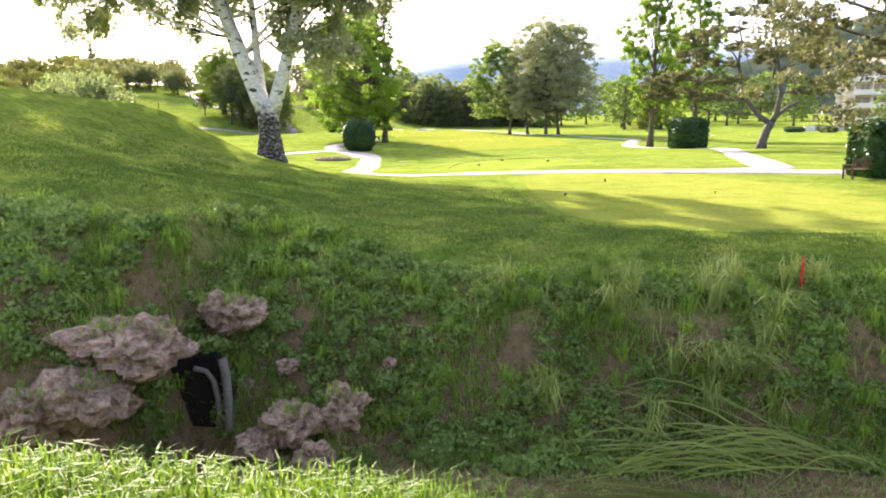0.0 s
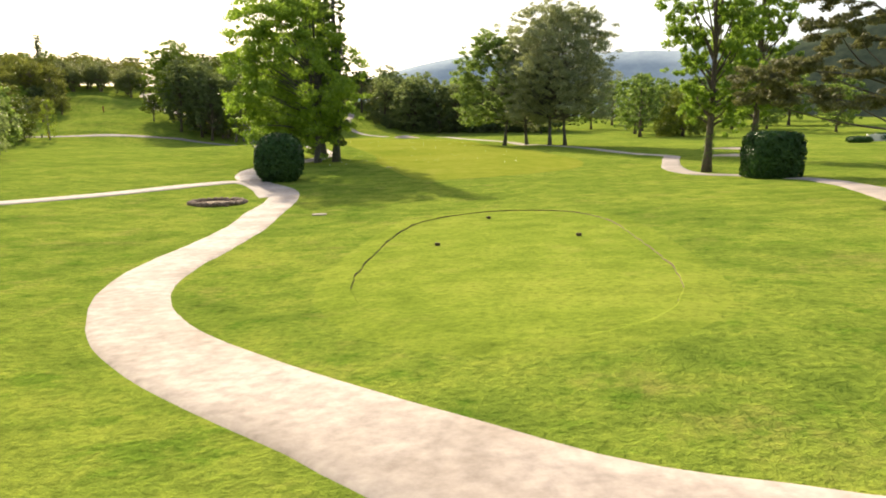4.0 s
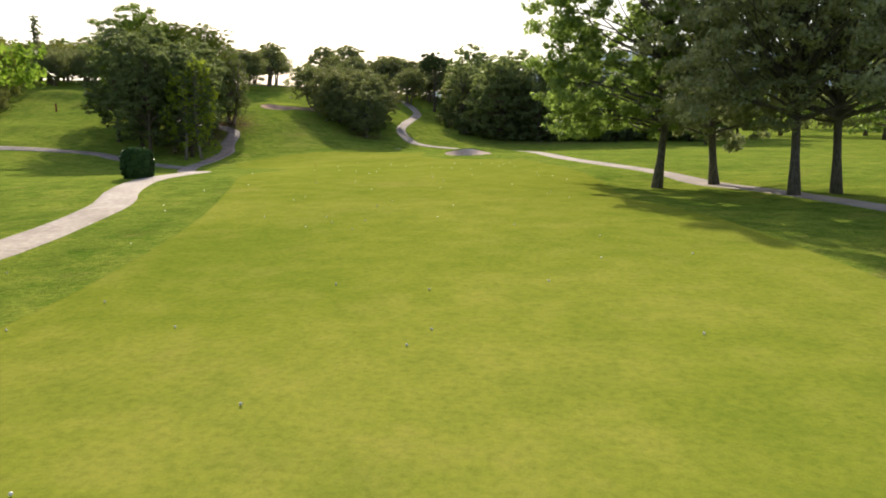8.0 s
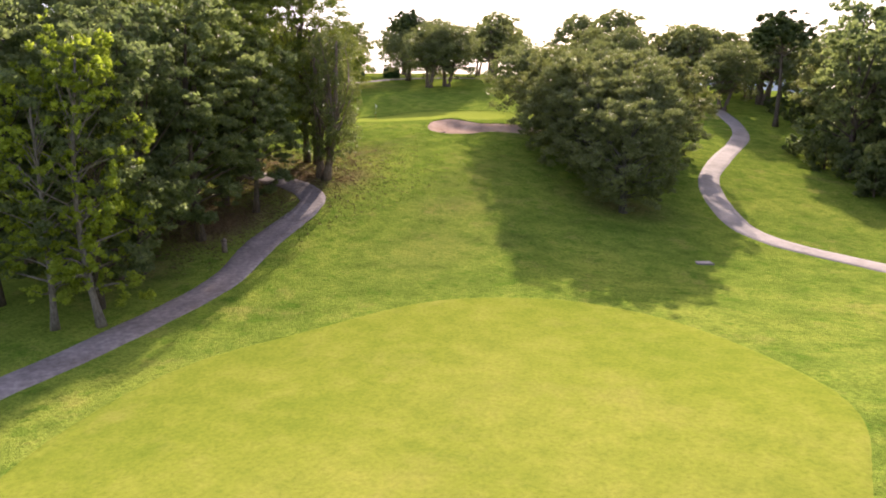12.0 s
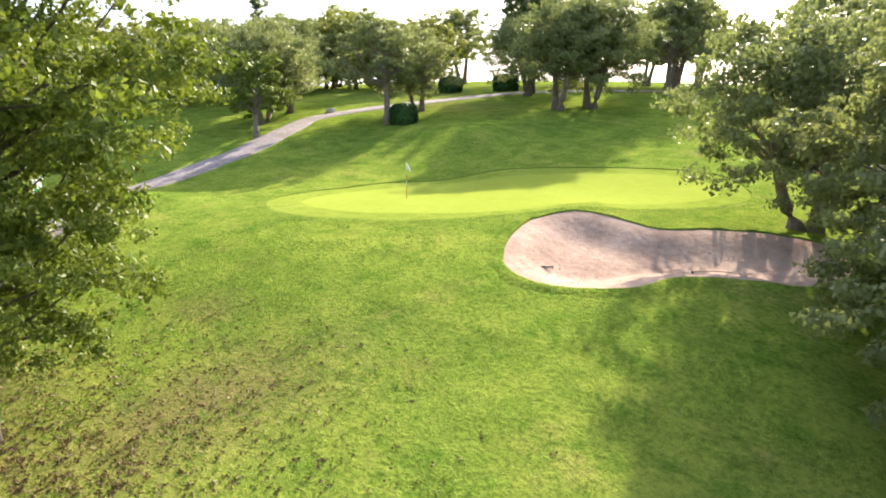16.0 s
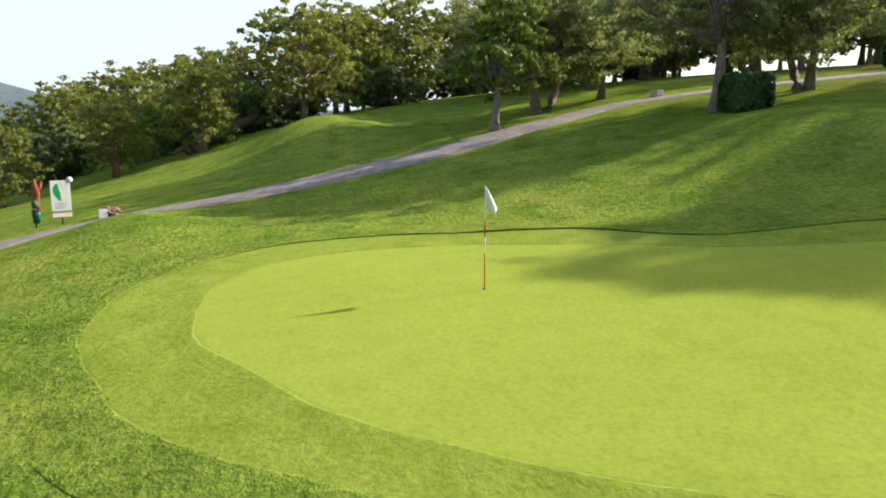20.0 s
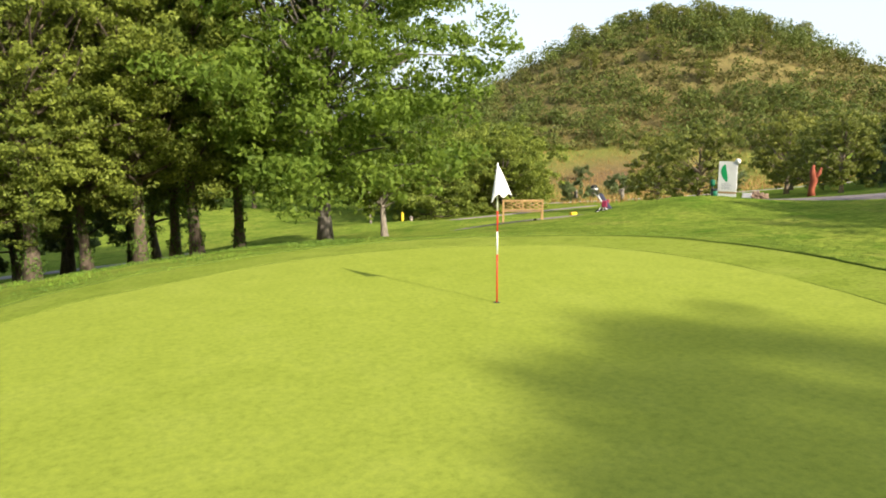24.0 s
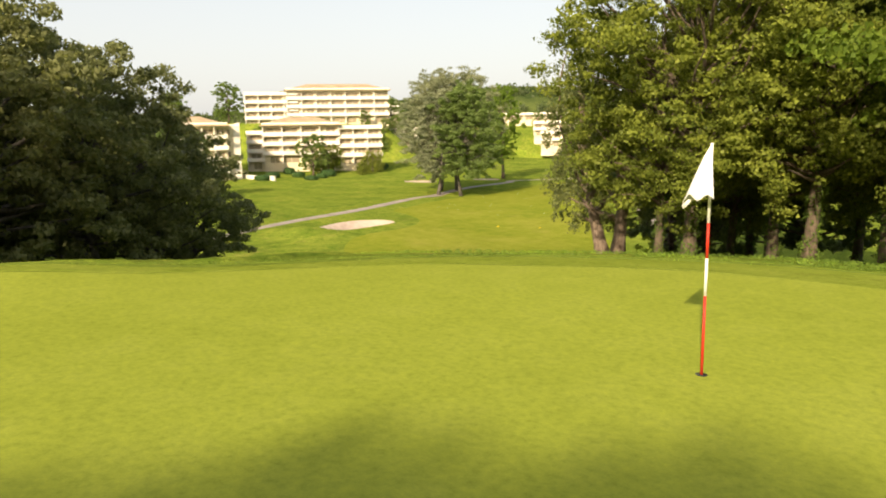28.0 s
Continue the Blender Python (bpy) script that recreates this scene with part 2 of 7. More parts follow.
BARK = bark_mat("brown_bark", (0.05, 0.036, 0.026), (0.15, 0.115, 0.085), 9)
BARK_RED = bark_mat("cork_bark", (0.085, 0.060, 0.046), (0.26, 0.20, 0.155), 9)
BARK_DUSK = bark_mat("dark_grey_bark", (0.045, 0.040, 0.034), (0.15, 0.135, 0.115), 8)
BARK_GREY = bark_mat("grey_bark", (0.10, 0.085, 0.07), (0.27, 0.235, 0.20), 8)
BARK_WHITE = bark_mat("white_bark", (0.42, 0.40, 0.37), (0.74, 0.72, 0.68), 5, marks=1.0)


def leaf_mat(name, dark, light, through_light=0.35, rough=0.5):
    """Leaves: colour differs from leaf to leaf and from clump to clump; light shines through."""
    m, t, p = nodes_of(name)
    geo = t.nodes.new("ShaderNodeNewGeometry")
    obj = t.nodes.new("ShaderNodeObjectInfo")
    vec = t.nodes.new("ShaderNodeTexCoord").outputs["Object"]
    clump = noise_tex(t, 0.55, 3, vec)
    c = ramp(t, geo.outputs["Random Per Island"], [(0.0, dark), (1.0, light)])
    c = mix(t, 0.5, c, ramp(t, clump, [(0.3, dark), (0.7, light)]))
    c = mix(t, 0.5, c, ramp(t, obj.outputs["Random"], [(0.0, (0.78, 0.82, 0.8)), (0.5, (1, 1, 1)), (1.0, (1.22, 1.14, 1.0))]), "MULTIPLY")
    t.links.new(c, p.inputs["Base Color"])
    p.inputs["Roughness"].default_value, p.inputs["Specular IOR Level"].default_value = rough, 0.12
    tr = t.nodes.new("ShaderNodeBsdfTranslucent")
    t.links.new(mix(t, 1.0, c, (1.35, 1.38, 0.85), "MULTIPLY"), tr.inputs["Color"])
    ms = t.nodes.new("ShaderNodeMixShader")
    ms.inputs[0].default_value = through_light
    t.links.new(p.outputs[0], ms.inputs[1])
    t.links.new(tr.outputs[0], ms.inputs[2])
    t.links.new(ms.outputs[0], t.nodes["Material Output"].inputs["Surface"])
    return m


LEAF_BRIGHT = leaf_mat("bright_leaves", (0.095, 0.165, 0.032), (0.27, 0.38, 0.075), 0.58)
LEAF_MID = leaf_mat("green_leaves", (0.075, 0.130, 0.044), (0.218, 0.293, 0.084), 0.5)
LEAF_OAK = leaf_mat("oak_leaves", (0.045, 0.074, 0.014), (0.230, 0.275, 0.052), 0.28)
LEAF_DARK = leaf_mat("dark_leaves", (0.038, 0.065, 0.027), (0.125, 0.157, 0.055), 0.22)
LEAF_CORK = leaf_mat("cork_oak_leaves", (0.084, 0.103, 0.048), (0.250, 0.274, 0.128), 0.42)
LEAF_SILVER = leaf_mat("silver_leaves", (0.125, 0.152, 0.095), (0.335, 0.365, 0.245), 0.42)
LEAF_PINE = leaf_mat("pine_needles", (0.065, 0.072, 0.038), (0.165, 0.168, 0.092), 0.35)
LEAF_WOOD = leaf_mat("wood_leaves", (0.082, 0.116, 0.062), (0.225, 0.268, 0.138), 0.6)
LEAF_TALL = leaf_mat("tall_oak_leaves", (0.050, 0.095, 0.016), (0.185, 0.260, 0.042), 0.42)
LEAF_HEDGE = leaf_mat("hedge_leaves", (0.019, 0.054, 0.018), (0.068, 0.133, 0.042), 0.2, 0.4)
LEAF_BEND = leaf_mat("drooping_oak_leaves", (0.075, 0.098, 0.042), (0.22, 0.25, 0.098), 0.42)
LEAF_HILL = leaf_mat("hill_tree_leaves", (0.040, 0.062, 0.018), (0.150, 0.185, 0.048), 0.3)
LEAF_WEST = leaf_mat("hillside_oak_leaves", (0.075, 0.098, 0.026), (0.265, 0.275, 0.075), 0.38)
LEAF_BIRCH = leaf_mat("birch_leaves", (0.13, 0.185, 0.026), (0.36, 0.43, 0.075), 0.6)
LEAF_SOFT = leaf_mat("soft_green_leaves", (0.105, 0.158, 0.055), (0.28, 0.37, 0.135), 0.58)
LEAF_IVY = leaf_mat("ivy_leaves", (0.035, 0.075, 0.018), (0.15, 0.24, 0.05), 0.3, 0.4)
LEAF_SCRUB = leaf_mat("scrub_leaves", (0.051, 0.064, 0.020), (0.183, 0.166, 0.059), 0.25)
BLADE_MID = leaf_mat("collar_blades", (0.085, 0.155, 0.027), (0.22, 0.32, 0.060), 0.4)
# Darker copy of the grass blades: shade is put into the colour.
BLADE_SHADED = leaf_mat("shaded_blades", (0.055, 0.105, 0.018), (0.14, 0.22, 0.033), 0.4)
BLADE = leaf_mat("grass_blades", (0.12, 0.21, 0.030), (0.29, 0.43, 0.075), 0.5)
BLADE_NEAR = leaf_mat("bank_grass_blades", (0.070, 0.135, 0.018), (0.20, 0.31, 0.045), 0.4)
REED = leaf_mat("reed_blades", (0.15, 0.20, 0.05), (0.34, 0.40, 0.13), 0.35)
REED_DULL = leaf_mat("matted_reed_blades", (0.08, 0.105, 0.030), (0.22, 0.255, 0.085), 0.3)
DRYSTALK = leaf_mat("dry_stalks", (0.16, 0.10, 0.055), (0.36, 0.25, 0.15), 0.2)
HERB = leaf_mat("herb_leaves", (0.085, 0.140, 0.042), (0.29, 0.40, 0.125), 0.5)


# ---- shape of the land ----
TEES = [(-9.9, 39.1, 1.5), (-6.9, 42.3, 0.4), (-7.5, 55.6, -0.2), (-13, 85.4, -0.6), (-11.5, 98.9, 0), (6.8, 30.2, 1.0), (8, 45, 1.0), (30.4, 104.8, 0.1),
        (33.6, 75.2, 0.9), (32.7, 95, 0.2), (0, 19, 1.0), (20, 20, 1.0), (40, 30, 1.0), (60, 60, 1.0), (80, 100, 1.2)]
MIDDLE = [(23, 177, 1.0), (-11, 125, 0.3), (8, 118, 0.5), (63, 247, 2.1), (-26, 172.8, 1.6), (-9.1, 228, 1.7), (-1, 232, 1.5), (-23.5, 208.2, 0.7),
          (-18.5, 210.8, 0.7), (-45.8, 213.5, -0.2), (-21.8, 267, 2.1), (-32.2, 264.2, 3.4), (-23.4, 255.6, 1.3), (40, 220, 1.5), (70, 170, 1.2),
          (10, 290, 3.0), (50, 330, 4.0), (100, 200, 1.5), (-30, 140, 0.5)]
PLATEAU = [(-59, 243.6, 4.3), (-55.8, 247.9, 4.6), (-57, 252.8, 6.5), (-60.9, 277.1, 10.5), (-51, 283, 9.7), (-61.6, 285.5, 11.3), (-74, 275, 11.05), (-66, 278, 11.1), (-79, 278, 11.1), (-72.8, 281.9, 11.2), (-62, 290, 11.2),
           (-80, 286, 11.3), (-90.7, 268.6, 10.5), (-81.5, 266, 10.0), (-76.4, 254.3, 7.4), (-63, 257.5, 7.3), (-72, 251.8, 6.9), (-70, 262, 8.5), (-64, 263, 8.2), (-77, 261.5, 8.5), (-81, 262.5, 9.3), (-70, 270, 10.4), (-98, 202.6, 1.4), (-85, 230, 4.0)]
SLOPE = [(-29.8, 311.2, 9.3), (-31.8, 314.4, 10.3), (-85.5, 314.9, 16.7), (-96, 323.6, 18.5), (-92.4, 301.2, 15.4), (-109, 323.6, 19.2), (-100.5, 288.7, 14.3),
         (-107, 293.5, 15.3), (-106.6, 301.8, 16.6), (-113, 256, 8.7), (-128, 277, 14.9), (-60, 330, 16), (-140, 330, 21), (-90, 380, 21), (-20, 380, 14)]
RIM = [(-60, 120, 1), (-60, 170, 0.5), (-110, 150, -1), (-150, 200, 2), (-170, 120, -3), (-60, 60, 1.5), (-60, 10, 4), (0, -60, 2), (80, -40, 2),
       (160, 60, 3), (180, 200, 5), (150, 350, 8), (-180, 280, 16), (-220, 200, 4), (60, 420, 10), (-200, 0, 2)]
HEIGHTS = np.array(TEES + MIDDLE + PLATEAU + SLOPE + RIM, float)


def kernel(r):
    return r * r * np.log(r + 1e-9)


def land_weights():
    p, n = HEIGHTS[:, :2] / 100, len(HEIGHTS)
    a = kernel(np.linalg.norm(p[:, None] - p[None], axis=2)) + 0.002 * np.eye(n)
    q = np.c_[np.ones(n), p]
    return np.linalg.solve(np.block([[a, q], [q.T, np.zeros((3, 3))]]), np.r_[HEIGHTS[:, 2], 0, 0, 0])


LAND = land_weights()


def smooth(a, b, x):
    u = np.clip((x - a) / (b - a), 0, 1)
    return u * u * (3 - 2 * u)


def spline(points, step, closed=False):
    """A smooth line through the points, as rows about step apart."""
    p = np.array(points, float)
    n = len(p)
    out = []
    for i in range(n if closed else n - 1):
        if closed:
            a, b, c, d = p[i - 1], p[i], p[(i + 1) % n], p[(i + 2) % n]
        else:
            b, c = p[i], p[i + 1]
            a, d = p[i - 1] if i else 2 * b - c, p[i + 2] if i + 2 < n else 2 * c - b
        k = max(2, int(np.linalg.norm(c - b) / step))
        for u in np.arange(k) / k:
            out.append(0.5 * (2 * b + (c - a) * u + (2 * a - 5 * b + 4 * c - d) * u * u + (3 * b - a - 3 * c + d) * u**3))
    if not closed:
        out.append(p[-1])
    return np.array(out)


def inside(poly, x, y):
    """Whether points lie within a closed line, and how far from it they are."""
    a, b = poly, np.roll(poly, -1, 0)
    px, py = x[..., None], y[..., None]
    ax, ay, bx, by = a[:, 0], a[:, 1], b[:, 0], b[:, 1]
    cross = ((ay > py) != (by > py)) & (px < (bx - ax) * (py - ay) / np.where(by == ay, 1e-9, by - ay) + ax)
    u = np.clip(((px - ax) * (bx - ax) + (py - ay) * (by - ay)) / ((bx - ax) ** 2 + (by - ay) ** 2 + 1e-12), 0, 1)
    far = np.hypot(ax + u * (bx - ax) - px, ay + u * (by - ay) - py).min(-1)
    return cross.sum(-1) % 2 == 1, far


GREEN_BUNKER = spline([(-61.4, 277.5), (-62.6, 280.8), (-61.8, 283.4), (-60.0, 284.2), (-57.6, 284.2), (-56.0, 286.2), (-54.2, 287.8), (-51.6, 288.3), (-49.6, 286.0),
                       (-50.0, 282.4), (-52.1, 280.8), (-53.3, 279.8), (-54.2, 278.6), (-54.6, 277.0), (-55.9, 275.5), (-57.6, 274.6), (-59.6, 275.1)], 0.5, True)
FAIRWAY_BUNKER = spline([(-9.0, 226.5), (-8.6, 230.2), (-6.2, 231.8), (-3.6, 230.0), (-1.9, 226.0), (-1.4, 221.5), (-3.2, 218.4), (-5.6, 218.0), (-7.8, 220.3)], 0.6, True)
POPLAR_BUNKER = spline([(47, 150), (52, 153), (57, 150), (55, 145.5), (50, 145)], 0.8, True)
FIELD_BUNKER = spline([(40, 131), (45, 134), (49, 131), (47, 127.5), (42, 127.5)], 0.8, True)
BUNKERS = ((GREEN_BUNKER, 0.85, 3.0), (FAIRWAY_BUNKER, 0.9, 2.0), (POPLAR_BUNKER, 0.5, 1.5), (FIELD_BUNKER, 0.5, 1.5))


def ditch_axis(x):
    return 10.4 + 0.10 * np.clip(-x, 0, 16) + 0.015 * np.clip(x, 0, 60) - 2.3 * smooth(-4.6, -6.0, x)


def land(x, y):
    x, y = np.asarray(x, float), np.asarray(y, float)
    q = np.stack([x, y], -1) / 100
    z = np.full(x.shape, LAND[-3]) + q @ LAND[-2:]
    for (a, b), w in zip(HEIGHTS[:, :2] / 100, LAND[:-3]):
        z += w * kernel(np.hypot(q[..., 0] - a, q[..., 1] - b))
    # Away from the course the land evens out.
    off = np.maximum(np.maximum(-215 - x, x - 175), np.maximum(-55 - y, y - 415))
    z = z + (3 - z) * smooth(-25, 60, off)
    # Scrub hill, grass mounds by the first tee and round the green.
    z += 50 * np.exp(-(((x + 268) * 0.79 + (y - 55) * -0.61) / 95) ** 2 - (((x + 268) * 0.61 + (y - 55) * 0.79) / 70) ** 2)
    z += 3.2 * np.exp(-((x + 20) / 9.5) ** 2 - ((y - 24) / 13) ** 2)
    z += 0.9 * np.exp(-((x + 19) / 6) ** 2 - ((y - 36) / 9) ** 2) + 1.1 * np.exp(-((x + 13) / 3) ** 2 - ((y - 33) / 5) ** 2)
    z += 0.55 * np.exp(-((x + 7.5) / 4) ** 2 - ((y - 17.2) / 3) ** 2)
    z += 1.2 * np.exp(-((x + 84) / 6.5) ** 2 - ((y - 299.5) / 5.0) ** 2)
    z += 1.7 * np.exp(-((x + 112) / 9) ** 2 - ((y - 278) / 4.5) ** 2)
    z += 0.6 * np.exp(-((x + 85.5) / 3.2) ** 2 - ((y - 271.5) / 2.6) ** 2)
    z += 0.8 * np.exp(-((x + 5) / 5) ** 2 - ((y - 233.5) / 2.6) ** 2)
    z += 0.9 * np.exp(-((x + 78) / 9) ** 2 - ((y - 232) / 4) ** 2) + 0.8 * np.exp(-((x + 92) / 10) ** 2 - ((y - 240) / 4.5) ** 2) + 0.9 * np.exp(-((x + 88) / 11) ** 2 - ((y - 224) / 3.5) ** 2)
    z += 0.25 * np.exp(-((x + 62.3) / 1.6) ** 2 - ((y - 284.6) / 2.4) ** 2)
    z -= 0.4 * np.exp(-((x - 17) / 5) ** 2 - ((y - 177) / 6) ** 2)
    # Hill that carries the upper apartments.
    up, across = 0.766 * x - 0.643 * y, 0.643 * x + 0.766 * y
    hill = np.maximum(15 * smooth(25, 45, up) * smooth(128, 152, across) * (1 - smooth(215, 250, across)), 14 * smooth(70, 130, up) * smooth(-60, 10, across) * (1 - smooth(215, 250, across)))
    z += hill * (1 - smooth(200, 300, up))
    # Ditch.
    v = y - ditch_axis(x)
    near = 1.3 * smooth(-0.2, 2.4, x)
    left = np.clip(-x, 0, 6)
    bed = smooth(-6.1 - near, -5.0 - near, v) * smooth(-13.0, -7.0, x)
    z -= bed * (2.45 * (1 - smooth(1.2, 3.9 - 0.08 * left, v)) + 0.95 * (1 - smooth(3.2 - 0.1 * left, 6.2 - 0.2 * left, v)))
    z -= 1.3 * np.exp(-((x + 4.85) / 0.95) ** 2 - ((y - 12.0) / 1.0) ** 2)
    return z + sum(bunker_fall(x, y, *b) for b in BUNKERS)


def bunker_fall(x, y, line, depth, bank):
    out = np.zeros_like(x)
    lo, hi = line.min(0) - 4, line.max(0) + 4
    near = (x > lo[0]) & (x < hi[0]) & (y > lo[1]) & (y < hi[1])
    if near.any():
        within, far = inside(line, x[near], y[near])
        out[near] = np.where(within, -depth * smooth(0, bank, far), 0)
    return out


def ground_z(x, y):
    return float(land(np.array([x]), np.array([y]))[0])


# ---- building blocks ----
def mesh_of(name, verts, faces, material=None, shade=False):
    me = bpy.data.meshes.new(name)
    me.from_pydata(np.asarray(verts).tolist(), [], faces if isinstance(faces, list) else np.asarray(faces).tolist())
    if material:
        me.materials.append(material)
    if shade:
        me.polygons.foreach_set("use_smooth", np.ones(len(me.polygons), bool))
    me.update()
    return me


def thing(name, at=(0, 0, 0), label="", category="", group="", kind="", turn=0.0):
    ob = new(name)
    ob.matrix_basis = pose(*at, 0, 0, turn)
    ob.empty_display_size = 0.2
    return tagged(ob, label, category, group, kind)


def part(name, me, material, parent, label=""):
    """Links a mesh or a bmesh as one object under a thing or a part."""
    if isinstance(me, bmesh.types.BMesh):
        bm, me = me, bpy.data.meshes.new(name)
        bm.to_mesh(me)
        bm.free()
    if material and not me.materials:
        me.materials.append(material)
    ob = new(name, me)
    ob.parent = parent
    return tagged(ob, label)


def structure(name, me, label, category):
    return tagged(new(name, me), label, category, "", "structure")


def box(x0, y0, z0, x1, y1, z1, bevel=0.0):
    bm = bmesh.new()
    bmesh.ops.create_cube(bm, size=1)
    for v in bm.verts:
        v.co = Vector(((x0 + x1) / 2 + v.co.x * (x1 - x0), (y0 + y1) / 2 + v.co.y * (y1 - y0), (z0 + z1) / 2 + v.co.z * (z1 - z0)))
    if bevel:
        bmesh.ops.bevel(bm, geom=bm.edges[:], offset=bevel, segments=1, affect="EDGES")
    return bm


def tube(points, radii, sides=8, cap=True):
    """Vertices and faces of a round, tapered tube along a line."""
    p = np.array(points, float)
    d = np.gradient(p, axis=0)
    d /= np.linalg.norm(d, axis=1)[:, None] + 1e-9
    ref = np.where(np.abs(d[:, 2:3]) > 0.9, [[1.0, 0, 0]], [[0, 0, 1.0]])
    u = np.cross(d, ref)
    u /= np.linalg.norm(u, axis=1)[:, None]
    w = np.cross(d, u)
    a = np.linspace(0, 2 * np.pi, sides, endpoint=False)
    v = p[:, None] + np.array(radii)[:, None, None] * (np.cos(a)[None, :, None] * u[:, None] + np.sin(a)[None, :, None] * w[:, None])
    f = [[i * sides + j, i * sides + (j + 1) % sides, (i + 1) * sides + (j + 1) % sides, (i + 1) * sides + j] for i in range(len(p) - 1) for j in range(sides)]
    if cap:
        f += [list(range(sides))[::-1], [(len(p) - 1) * sides + j for j in range(sides)]]
    return v.reshape(-1, 3), f


def joined(pieces):
    """One list of vertices and faces from several."""
    verts, faces, n = [], [], 0
    for v, f in pieces:
        verts.append(np.asarray(v))
        faces += [[i + n for i in face] for face in f]
        n += len(v)
    return np.concatenate(verts), faces


def tube_mesh(name, points, radii, material, sides=8):
    v, f = tube(points, radii, sides)
    return mesh_of(name, v, f, material, True)


# ---- ground ----
def lines(stops):
    """Grid lines: from each stop to the next with that step."""
    out = []
    for (a, s), (b, _) in zip(stops, stops[1:]):
        out += list(np.linspace(a, b, max(1, round((b - a) / s)), endpoint=False))
    return np.array(out + [stops[-1][0]])


gx = lines([(-4200, 900), (-1500, 200), (-500, 40), (-260, 9), (-140, 1.6), (-82, 0.7), (-46, 1.4), (-14, 0.4), (14, 1.3), (70, 5), (180, 40), (500, 200), (1500, 900), (4200, 1)])
gy = lines([(-4200, 900), (-1500, 200), (-400, 40), (-100, 8), (-20, 1.5), (2, 0.3), (19, 1.3), (264, 0.7), (302, 1.6), (345, 5), (430, 40), (800, 200), (1800, 800), (4200, 1)])
GX, GY = np.meshgrid(gx, gy)
GZ = land(GX, GY)
for line, depth, bank in BUNKERS:
    # The turf stays clear of the sand that lies over it.
    near = np.hypot(GX - line[:, 0].mean(), GY - line[:, 1].mean()) < 14
    within, far = inside(line, GX[near], GY[near])
    GZ[near] -= np.where(within, 0.5 * smooth(0.1, 0.9, far), 0)
n_x, n_y = len(gx), len(gy)
ii = (np.arange(n_y - 1)[:, None] * n_x + np.arange(n_x - 1)[None]).ravel()
ground_me = mesh_of("ground", np.stack([GX.ravel(), GY.ravel(), GZ.ravel()], 1), np.stack([ii, ii + 1, ii + n_x + 1, ii + n_x], 1), ROUGH, True)
SOIL = [(-60, 252, 7, 6, 1.0), (-61, 243, 6, 5, 0.9), (-66, 256, 9, 5, 0.9), (-60, 262, 4, 7, 0.75), (-33, 266, 5, 4, 0.8), (-51, 285, 3, 6, 0.6), (-100, 312, 14, 6, 0.6), (-112, 320, 14, 8, 0.6),
        (-46.5, 263, 3.5, 10, 0.45), (-57.5, 241, 4.5, 7, 1.0), (-55, 231, 3.5, 5, 0.75), (-55.5, 254.5, 3, 4, 0.9), (-9.9, 39.1, 2.2, 1.6, 0.9), (-90, 340, 40, 10, 0.5), (-4.1, 13.0, 6, 2.4, 1.0), (10.9, 11.2, 12, 3.0, 0.95), (-0.8, 14.0, 3.0, 1.3, 0.85), (-66.2, 265.6, 2.6, 1.6, 0.6), (5, 275, 18, 5, 0.6), (-180, 140, 45, 40, 1.0), (-158, 175, 18, 14, 0.8), (-40, 246, 5, 8, 0.4), (-44, 255, 4.5, 6, 0.5), (-37, 250, 3, 4, 0.35)]
soil = np.zeros(GX.size)
for cx, cy, rx, ry, s in SOIL:
    soil = np.maximum(soil, s * np.exp(-((GX.ravel() - cx) / rx) ** 2 - ((GY.ravel() - cy) / ry) ** 2))
soil = np.maximum(soil, 0.85 * smooth(4.5, 8, GZ.ravel()) * (GX.ravel() < -165) * (GY.ravel() < 215))
v_d = GY.ravel() - ditch_axis(GX.ravel())
soil = np.maximum(soil, 0.97 * smooth(-5.4, -4.4, v_d) * (1 - smooth(3.0, 4.4, v_d)) * smooth(-15, -9.5, GX.ravel()) * (1 - smooth(24, 34, GX.ravel())))
ground_me.attributes.new("soil", "FLOAT", "POINT").data.foreach_set("value", soil.astype(np.float32))
structure("ground", ground_me, "rolling golf course rough of uneven green grass", "ground")


